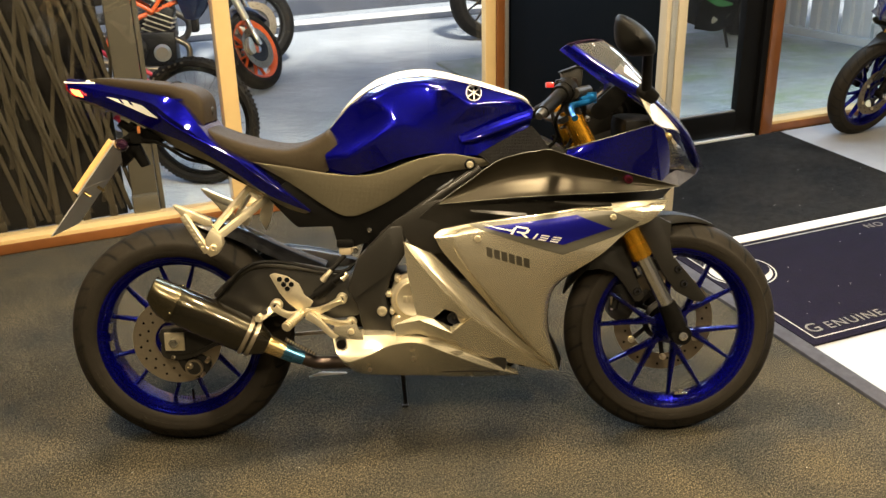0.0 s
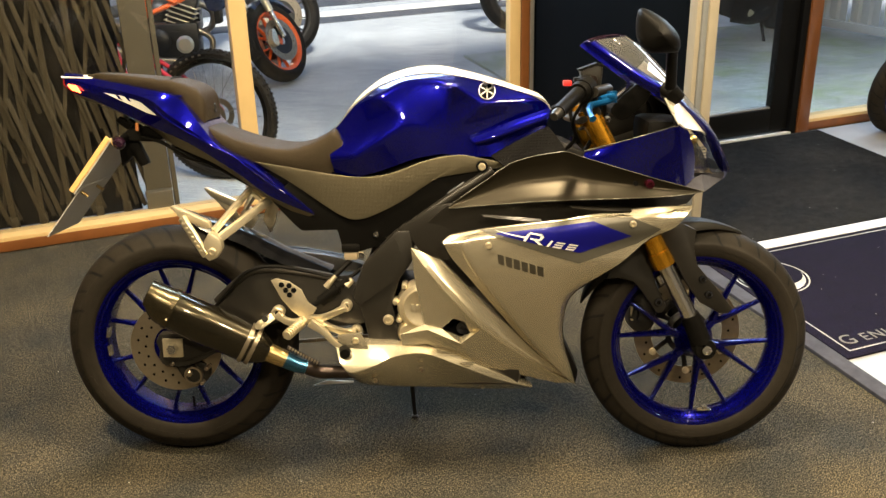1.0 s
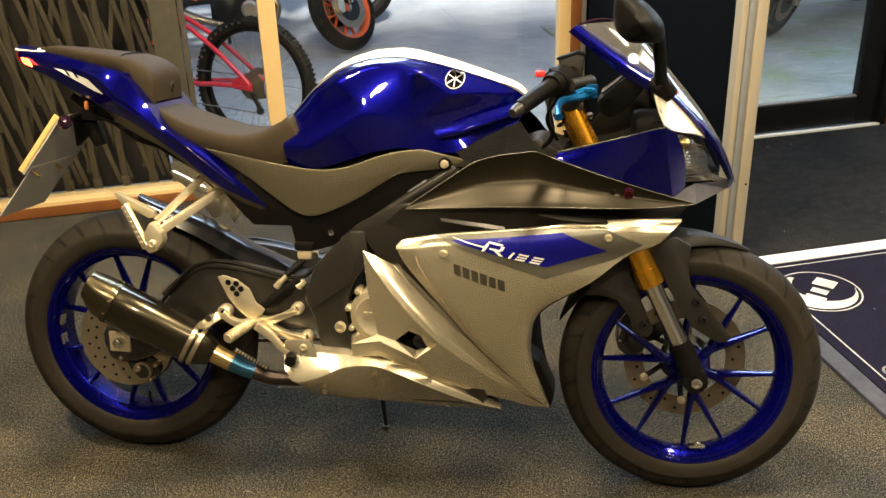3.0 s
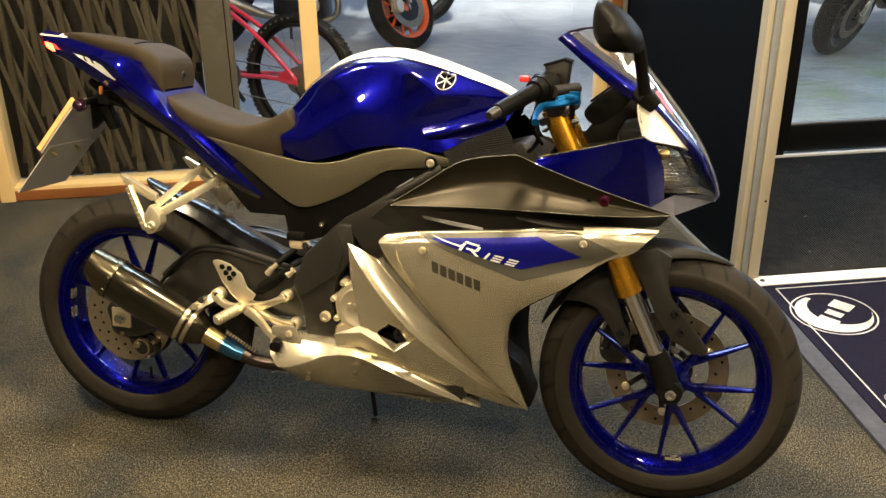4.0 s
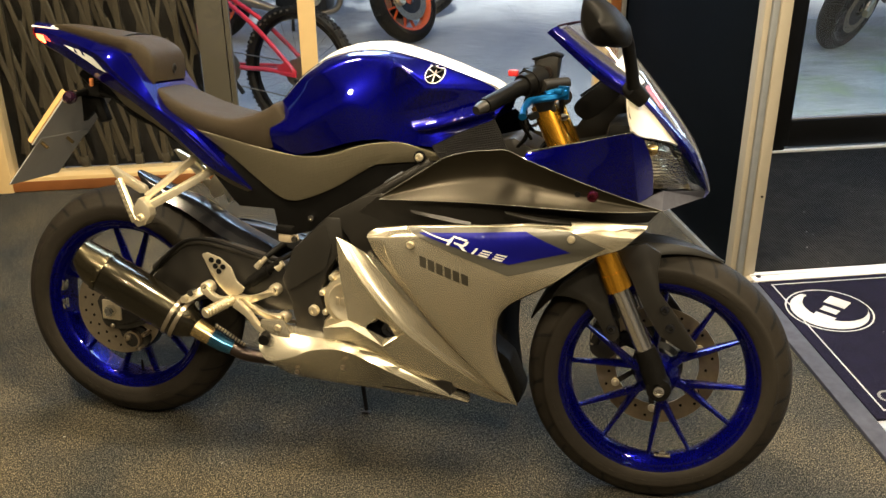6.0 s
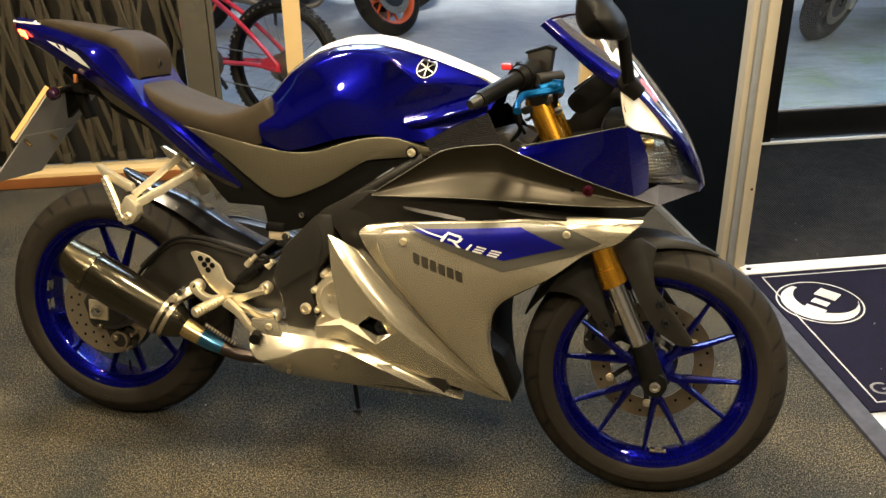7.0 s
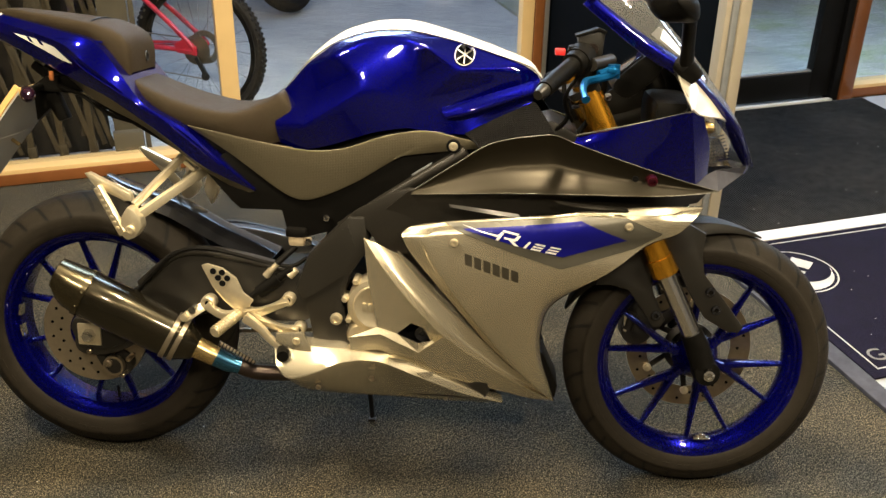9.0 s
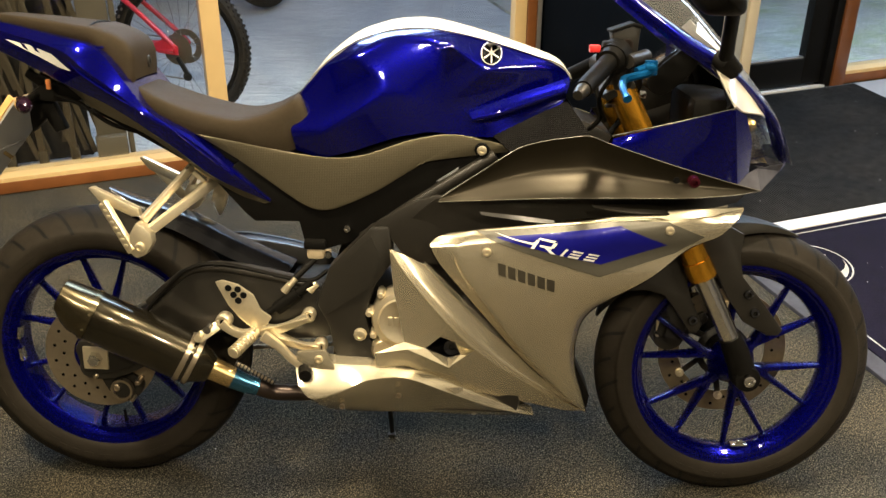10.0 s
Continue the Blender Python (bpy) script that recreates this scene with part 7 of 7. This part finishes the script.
# side stand
part("side_stand", merge(tube([(0.60, 0.105, 0.21), (0.604, 0.125, 0.12), (0.608, 0.150, 0.040)], [0.009, 0.0065, 0.006], 12), box(0.598, 0.616, 0.142, 0.160, 0.0290, 0.035, 0.002)), BLACKSEMI, bike, "black steel side stand")


def slim(ob):
    """The bodywork narrows towards the tail and widens a little towards the nose."""
    if ob in FRONT or ob.name.split(".")[0] in ("rear_wheel", "front_wheel") or ob.matrix_basis != Matrix():
        return
    if ob.type == "MESH":
        for v in ob.data.vertices:
            c = 0.05 - 0.037 * v.co.x - 0.034 * v.co.z
            k = min(1.0, abs(v.co.y) / 0.06)
            v.co.y -= c * k if v.co.y > 0 else -c * k
    for kid in ob.children:
        slim(kid)


for ob in list(bike.children):
    slim(ob)


# ---- the same model again, beside the right-hand window, facing the other way ----
second = copy_thing(bike, WALL @ Matrix.Translation((3.26, -0.22, 0)) @ Matrix.Rotation(radians(180), 4, "Z") @ Matrix.Translation((-1.17, 0, 0)) @ Matrix.Rotation(radians(-9), 4, "X") @ Matrix.Scale(0.88, 4))
tagged(second, "blue sports motorcycle with blue wheels by the far window", "motorcycle")


# ---- motorcycles parked outside ----
def naked_motorcycle(label, rim_paint, frame_paint, tank_paint, m, steer=0.0):
    """An unfaired motorcycle: x forward from the rear wheel's contact, built upright."""
    b = thing("motorcycle", label, "motorcycle", m, "motorcycles parked outside")
    st = Matrix.Translation((1.18, 0, 0.80)) @ Matrix.Rotation(radians(-steer), 4, RAKE) @ Matrix.Translation((-1.18, 0, -0.80))
    rear = wheel("rear_wheel", (0, 0, 0.312), 0.312, 0.085, b, 10, None, rim_paint, "cast rear rim")
    front = wheel("front_wheel", (1.43, 0, 0.300), 0.300, 0.060, b, 40, st, rim_paint, "cast front rim")
    for y in (-0.068, 0.068):
        disc(front, y, 0.105, 0.158, 24)
        part("disc_carrier", lathe([(0.040, y), (0.107, y - 0.003), (0.107, y + 0.003), (0.040, y + 0.004)], (0, 0, 0), 32, closed=True), BLACKSEMI, front)
        leg = part("fork_leg", tube([(1.16, y * 1.45, 0.90), (1.345, y * 1.45, 0.50)], 0.027, 16), ALLOY, b, "silver fork tube")
        leg.matrix_basis = st
        part("fork_slider", tube([(1.340, y * 1.45, 0.51), (1.425, y * 1.45, 0.31)], [0.021, 0.024], 16), CHROME, leg)
        cal2 = part("brake_caliper", prism(rounded([(1.300, 0.270), (1.335, 0.235), (1.365, 0.260), (1.355, 0.345), (1.320, 0.360)], 4), *sorted((y * 0.75, y * 1.5)), 0.006), ALLOY, b, "front brake caliper")
        cal2.matrix_basis = st
    rows = []
    for f in range(15):
        a = radians(48 + 88 * f / 14)
        rows.append([Vector((1.43, 0, 0.300)) + Vector((math.cos(a) * r, y, math.sin(a) * r)) for y, r in ((-0.070, 0.292), (-0.062, 0.318), (-0.03, 0.328), (0, 0.330), (0.03, 0.328), (0.062, 0.318), (0.070, 0.292))])
    g = part("front_mudguard", grid(rows, 0.003), tank_paint, b, "front mudguard")
    g.matrix_basis = st
    eng2 = part("engine", merge(box(0.52, 0.90, -0.15, 0.15, 0.24, 0.48, 0.03)), BLACKSEMI, b, "black and grey engine")
    cyl_bm = box(-0.085, 0.085, -0.11, 0.11, 0.0, 0.26, 0.02)
    cyl_bm.transform(Matrix.Translation((0.74, 0, 0.42)) @ Matrix.Rotation(radians(22), 4, "Y"))
    part("cylinder", cyl_bm, BLACKSEMI, eng2)
    for k in range(5):
        fin_bm = box(-0.10, 0.10, -0.125, 0.125, 0.05 + 0.035 * k, 0.058 + 0.035 * k, 0.002)
        fin_bm.transform(Matrix.Translation((0.74, 0, 0.42)) @ Matrix.Rotation(radians(22), 4, "Y"))
        part("cooling_fin", fin_bm, ALLOY, eng2)
    for x, z, r in ((0.62, 0.36, 0.085), (0.80, 0.33, 0.062)):
        for sg in (-1, 1):
            part("engine_case", lathe([(0.0, sg * 0.178), (r * 0.7, sg * 0.178), (r, sg * 0.160), (r, sg * 0.12), (0, sg * 0.12)], (x, 0, z), 28), BLACKSEMI if r > 0.07 else ALLOY, eng2)
    fr2 = None
    for sg in (-1, 1):
        for p0, p1, r in (((0.42, 0.40), (0.60, 0.72), 0.019), ((0.60, 0.72), (1.12, 0.80), 0.017), ((0.48, 0.52), (1.10, 0.74), 0.017), ((0.60, 0.72), (0.76, 0.62), 0.015), ((0.86, 0.755), (0.76, 0.62), 0.015), ((0.86, 0.755), (0.98, 0.70), 0.015), ((0.42, 0.40), (0.48, 0.52), 0.018), ((0.60, 0.72), (0.20, 0.80), 0.014)):
            w0, w1 = (0.14 if p[0] < 1.0 else 0.06 for p in (p0, p1))
            t2 = part("frame_tube", tube([(p0[0], sg * w0, p0[1]), (p1[0], sg * w1, p1[1])], r, 12), frame_paint, b, "tubular trellis frame")
    both("swingarm", prism(rounded([(-0.03, 0.29), (0.02, 0.345), (0.30, 0.43), (0.52, 0.44), (0.54, 0.38), (0.30, 0.35), (0.02, 0.27)], 3), -0.15, -0.115, 0.006), frame_paint if frame_paint is not ORANGE else BLACKSEMI, b, "swingarm")
    tank_rows = []
    for x, w, zb, zt in ((0.55, 0.09, 0.80, 0.86), (0.64, 0.13, 0.76, 0.95), (0.80, 0.165, 0.74, 1.02), (0.98, 0.17, 0.75, 1.03), (1.12, 0.13, 0.78, 0.99), (1.18, 0.09, 0.82, 0.93)):
        half = [(-w * 0.8, zb), (-w, zb + (zt - zb) * 0.4), (-w * 0.8, zb + (zt - zb) * 0.82), (-w * 0.35, zt), (0, zt)]
        tank_rows.append([(x, y, z) for y, z in half + [(-y, z) for y, z in half[-2::-1]]])
    cols = [smooth_line([r[i] for r in tank_rows], 18) for i in range(9)]
    tk = grid([smooth_line([c[j] for c in cols], 18) for j in range(18)])
    part("fuel_tank", tk, tank_paint, b, "painted fuel tank", 60)
    both("radiator_shroud", loft([[(0.92, -0.165, 0.80), (1.05, -0.16, 0.82), (1.20, -0.11, 0.84)], [(0.94, -0.18, 0.70), (1.06, -0.17, 0.70), (1.18, -0.12, 0.74)], [(0.98, -0.16, 0.56), (1.06, -0.15, 0.55), (1.13, -0.12, 0.62)]], 10, 8, 0.004), tank_paint, b, "angular radiator shroud")
    part("radiator", box(1.02, 1.06, -0.14, 0.14, 0.46, 0.74, 0.006), BLACKSEMI, b)
    saddle("seat", [(-0.10, 0.06, 0.90, 0.93), (0.05, 0.10, 0.86, 0.91), (0.25, 0.12, 0.80, 0.86), (0.45, 0.12, 0.78, 0.845), (0.57, 0.09, 0.80, 0.865)], b, "black seat")
    part("tail_unit", loft([[(-0.16, -0.03, 0.92), (0.10, -0.08, 0.87), (0.45, -0.11, 0.79)], [(-0.15, 0, 0.89), (0.10, 0, 0.83), (0.45, 0, 0.76)], [(-0.16, 0.03, 0.92), (0.10, 0.08, 0.87), (0.45, 0.11, 0.79)]], 14, 9, 0.004), tank_paint, b, "slim tail unit")
    part("exhaust", tube([(0.86, -0.10, 0.44), (0.98, -0.09, 0.36), (0.94, -0.10, 0.24), (0.70, -0.13, 0.22), (0.48, -0.16, 0.26), (0.20, -0.19, 0.36), (-0.05, -0.20, 0.46)], [0.022, 0.022, 0.022, 0.024, 0.028, 0.055, 0.05], 16, 40), DISCMAT, b, "steel exhaust")
    bar2 = part("handlebar", tube([(1.02, -0.36, 1.02), (1.06, -0.25, 1.05), (1.15, -0.08, 1.03), (1.15, 0.08, 1.03), (1.06, 0.25, 1.05), (1.02, 0.36, 1.02)], 0.012, 10, 24), BLACKMATT, b, "black handlebar")
    part("headlamp", tube([(1.20, 0, 0.93), (1.27, 0, 0.92), (1.31, 0, 0.90)], [0.06, 0.085, 0.07], 16), BLACKGLOSS, b, "small headlamp")
    part("side_stand", tube([(0.58, 0.12, 0.28), (0.56, 0.22, 0.06)], 0.012, 10), BLACKSEMI, b)
    if tank_paint is GREENPAINT:
        both("belly_fairing", loft([[(0.50, -0.17, 0.58), (0.75, -0.18, 0.60), (1.05, -0.17, 0.66)], [(0.46, -0.18, 0.40), (0.75, -0.19, 0.40), (1.08, -0.17, 0.46)], [(0.46, -0.15, 0.20), (0.72, -0.16, 0.20), (1.02, -0.14, 0.26)]], 16, 10, 0.004), DARKSPOT, b, "dark lower fairing")
        both("green_flash", loft([[(0.62, -0.190, 0.42), (0.80, -0.194, 0.47), (1.02, -0.186, 0.56)], [(0.60, -0.190, 0.40), (0.82, -0.194, 0.42), (1.04, -0.186, 0.50)]], 12, 4, 0.002), GREENPAINT, b, "bright green flash")
    return b


def parked(x, y, heading, lean):
    """A pose by the place of the rear wheel's contact with the ground."""
    return Matrix.Translation((x, y, -0.03)) @ Matrix.Rotation(radians(heading), 4, "Z") @ Matrix.Rotation(radians(-lean), 4, "X")


def by_front(x, y, heading, lean, size=1.0):
    """A pose by the place of the front wheel's contact with the ground."""
    return Matrix.Translation((x, y, -0.03)) @ Matrix.Rotation(radians(heading), 4, "Z") @ Matrix.Translation((-1.43 * size, 0, 0)) @ Matrix.Rotation(radians(-lean), 4, "X") @ Matrix.Scale(size, 4)


naked_motorcycle("black and orange motorcycle with orange wheels and frame", ORANGE, ORANGE, NAVYGLOSS, by_front(-0.645, 3.96, 12, 8, 0.88), 54)
dark = naked_motorcycle("black motorcycle with dark wheels", BLACKSEMI, BLACKSEMI, BLACKGLOSS, by_front(-0.78, 4.66, 14, 8), 10)
copy_thing(dark, parked(0.92, 5.52, 24, 8))
naked_motorcycle("green and black motorcycle with dark wheels", BLACKSEMI, BLACKSEMI, GREENPAINT, by_front(1.98, 4.54, 228, 11, 0.95), 12)


# ---- mountain bike leaning outside the window ----
def bicycle(m):
    b = thing("mountain_bike", "red mountain bike with knobbly black tyres", "bicycle", m)

    def cycle_wheel(name, x):
        R = 0.338
        rim = part(name, lathe([(0.268, -0.013), (0.286, -0.014), (0.292, -0.010), (0.286, 0.0), (0.292, 0.010), (0.286, 0.014), (0.268, 0.013), (0.264, 0)], (0, 0, 0), 72, closed=True), BLACKMATT, b, "black bicycle rim")
        rim.matrix_basis = Matrix.Translation((x, 0, R))
        tyre = part("tyre", lathe([(0.288, -0.012), (0.300, -0.026), (0.318, -0.028), (0.330, -0.018), (0.334, 0), (0.330, 0.018), (0.318, 0.028), (0.300, 0.026), (0.288, 0.012)], (0, 0, 0), 90), RUBBER, rim, "knobbly black tyre")
        knobs = bmesh.new()
        for k in range(84):
            a = 2 * math.pi * k / 84
            for y in ((-0.020, 0.0, 0.020) if k % 2 else (-0.012, 0.012)):
                r = 0.3365 - abs(y) * 0.35
                bmesh.ops.create_cube(knobs, size=1.0, matrix=Matrix.Translation((r * math.cos(a), y, r * math.sin(a))) @ Matrix.Rotation(-a, 4, "Y") @ Matrix.Diagonal((0.009, 0.010, 0.012, 1)))
        tagged(part("tread_knobs", knobs, RUBBER, rim), kind="stuff")
        for k in range(9):
            a = radians(100 + 7.0 * k)
            q = box(-0.005, 0.005, -0.0295, -0.0278, -0.0075, 0.0075, 0.0005)
            q.transform(Matrix.Translation((0.312 * math.cos(a), 0, 0.312 * math.sin(a))) @ Matrix.Rotation(-a, 4, "Y"))
            part("tyre_mark", q, DISCMAT, rim)
        for k in range(28):
            a, sg = 2 * math.pi * k / 28, (-1) ** k
            o = a + 0.9 * (1 if k % 4 < 2 else -1)
            part("spoke", tube([(0.022 * math.cos(o), sg * 0.026, 0.022 * math.sin(o)), (0.268 * math.cos(a), 0, 0.268 * math.sin(a))], 0.0012, 5), CHROME, rim)
        part("hub", lathe([(0.0, -0.06), (0.010, -0.06), (0.012, -0.035), (0.024, -0.028), (0.014, 0), (0.024, 0.028), (0.012, 0.035), (0.010, 0.06), (0, 0.06)], (0, 0, 0), 20), BLACKSEMI, rim)
        return rim
    rear = cycle_wheel("rear_wheel", 0.0)
    cycle_wheel("front_wheel", -1.10)
    for k, (r, y) in enumerate(((0.070, -0.034), (0.062, -0.038), (0.054, -0.042), (0.046, -0.046), (0.038, -0.050), (0.030, -0.054))):
        part("sprocket", lathe([(r - 0.010, y - 0.001), (r, y - 0.001), (r, y + 0.001), (r - 0.010, y + 0.001)], (0, 0, 0), 30, closed=True), DISCMAT, rear)
    H, BB, ST, HT = (0, 0.338), (-0.43, 0.32), (-0.60, 0.80), (-0.98, 0.76)
    for sg in (-1, 1):
        part("chainstay", tube([(0, sg * 0.066, H[1]), (-0.18, sg * 0.055, 0.338), (BB[0], sg * 0.03, BB[1])], [0.011, 0.012, 0.013], 10, 14), REDFRAME, b, "red chainstay")
        part("seatstay", tube([(0, sg * 0.066, H[1]), (-0.02, sg * 0.064, 0.375), (-0.25, sg * 0.050, 0.555), (-0.50, sg * 0.025, 0.69)], [0.010, 0.012, 0.012, 0.013], 10, 16), REDFRAME, b, "red seatstay")
    part("dropout", prism([(0.02, 0.32), (0.02, 0.36), (-0.05, 0.392), (-0.10, 0.365), (-0.08, 0.325)], -0.072, -0.062, 0.003), REDFRAME, b)
    part("seat_tube", tube([(BB[0], 0, BB[1]), (ST[0], 0, ST[1])], 0.019, 14), REDFRAME, b, "red seat tube")
    part("down_tube", tube([(BB[0], 0, BB[1]), (HT[0], 0, HT[1] - 0.08)], 0.024, 14), REDFRAME, b, "red down tube")
    part("top_tube", tube([(ST[0] + 0.03, 0, ST[1] - 0.06), (HT[0], 0, HT[1])], 0.018, 14), REDFRAME, b, "red top tube")
    part("seat_post", tube([(ST[0], 0, ST[1]), (-0.64, 0, 0.92)], 0.014, 12), BLACKSEMI, b)
    saddle("saddle", [(-0.52, 0.065, 0.92, 0.95), (-0.58, 0.07, 0.92, 0.955), (-0.68, 0.035, 0.92, 0.95), (-0.77, 0.018, 0.925, 0.945)], b, "black bicycle saddle")
    for sg in (-1, 1):
        part("fork_leg", tube([(-1.00, sg * 0.06, 0.68), (-1.10, sg * 0.06, 0.338)], [0.016, 0.018], 12), BLACKSEMI, b)
    part("handlebar", tube([(-0.93, -0.34, 1.0), (-0.95, 0, 0.98), (-0.93, 0.34, 1.0)], 0.012, 10, 16), BLACKSEMI, b)
    part("stem", tube([(-0.98, 0, 0.70), (-0.95, 0, 0.98)], 0.016, 12), BLACKSEMI, b)
    part("chainring", lathe([(0.045, -0.046), (0.085, -0.046), (0.085, -0.050), (0.045, -0.050)], (BB[0], 0, BB[1]), 40, closed=True), DISCMAT, b)
    part("crank", bar((BB[0], -0.065, BB[1]), (BB[0] + 0.12, -0.075, BB[1] - 0.12), 0.012, 0.022, 0.003), BLACKSEMI, b)
    part("derailleur", merge(bar((0.01, -0.06, 0.31), (0.055, -0.062, 0.235), 0.012, 0.020, 0.003), lathe([(0.0, -0.066), (0.020, -0.066), (0.020, -0.058), (0.0, -0.058)], (0.055, 0, 0.225), 16)), BLACKSEMI, b, "black rear derailleur")
    part("chain", merge(tube([(0.0, -0.046, 0.392), (BB[0], -0.048, BB[1] + 0.084)], 0.0035, 6), tube([(0.055, -0.062, 0.212), (BB[0], -0.048, BB[1] - 0.084)], 0.0035, 6)), DISCMAT, b)
    part("brake_disc", lathe([(0.050, 0.045), (0.080, 0.045), (0.080, 0.047), (0.050, 0.047)], (0, 0, 0), 32, closed=True), DISCMAT, rear)
    return b


bicycle(Matrix.Translation((-0.533, 2.16, -0.03)) @ Matrix.Rotation(radians(-10), 4, "Z") @ Matrix.Rotation(radians(-5), 4, "X") @ Matrix.Scale(0.92, 4))

# ---- white corrugated fence across the yard ----
FENCEM = Matrix.Translation((2.55, 6.36, -0.03)) @ Matrix.Rotation(radians(-52.5), 4, "Z")
fence = thing("fence", "white corrugated steel yard fence with grey rails", "fence", FENCEM)
for k in range(13):
    x0 = k * 0.27
    prof, x = [], x0
    for j in range(3):
        prof += [(x, 0.0), (x + 0.030, 0.0), (x + 0.042, 0.028), (x + 0.078, 0.028)]
        x += 0.0895
    sheet = grid([[(px, -py, z) for px, py in prof] for z in (0.10, 1.9)], 0.0015)
    part("sheet", sheet, FENCE, fence, "white corrugated sheet")
part("bottom_rail", box(0, 3.5, -0.055, -0.032, 0.04, 0.10, 0.004), FENCE, fence, "grey metal bottom rail")
part("gate_post", box(1.02, 1.10, -0.08, 0.0, 0.0, 2.0, 0.005), ALU, fence, "grey metal post")
slab = tagged(part("ground_cover", box(-0.35, 0.35, -0.25, 0.25, 0, 0.012, 0.004), PAVING, m=Matrix.Translation((3.05, 4.85, -0.03)) @ Matrix.Rotation(radians(24), 4, "Z")), "pale concrete cover slab in the yard", "slab")

# ---- pale lint and grit on the carpet and mats ----
rng = random.Random(7)
flecks = bmesh.new()
for k in range(90):
    s0 = rng.uniform(1.45, 2.85) if k < 55 else rng.uniform(-1.0, 1.33)
    n0, z0 = (rng.uniform(-1.93, -1.24), 0.0150) if k < 35 else (rng.uniform(-1.10, -0.10), 0.0150) if k < 55 else (rng.uniform(-2.8, -0.3), 0.0008)
    a, ln, wd = rng.uniform(0, 3.14), rng.uniform(0.002, 0.005), rng.uniform(0.0008, 0.0016)
    bmesh.ops.create_cube(flecks, size=1.0, matrix=Matrix.Translation((s0, n0, z0)) @ Matrix.Rotation(a, 4, "Z") @ Matrix.Diagonal((ln, wd, 0.0008, 1)))
tagged(part("lint", flecks, MATWHITE, m=WALL), "scattered pale lint and grit on the floor", "lint", kind="stuff")
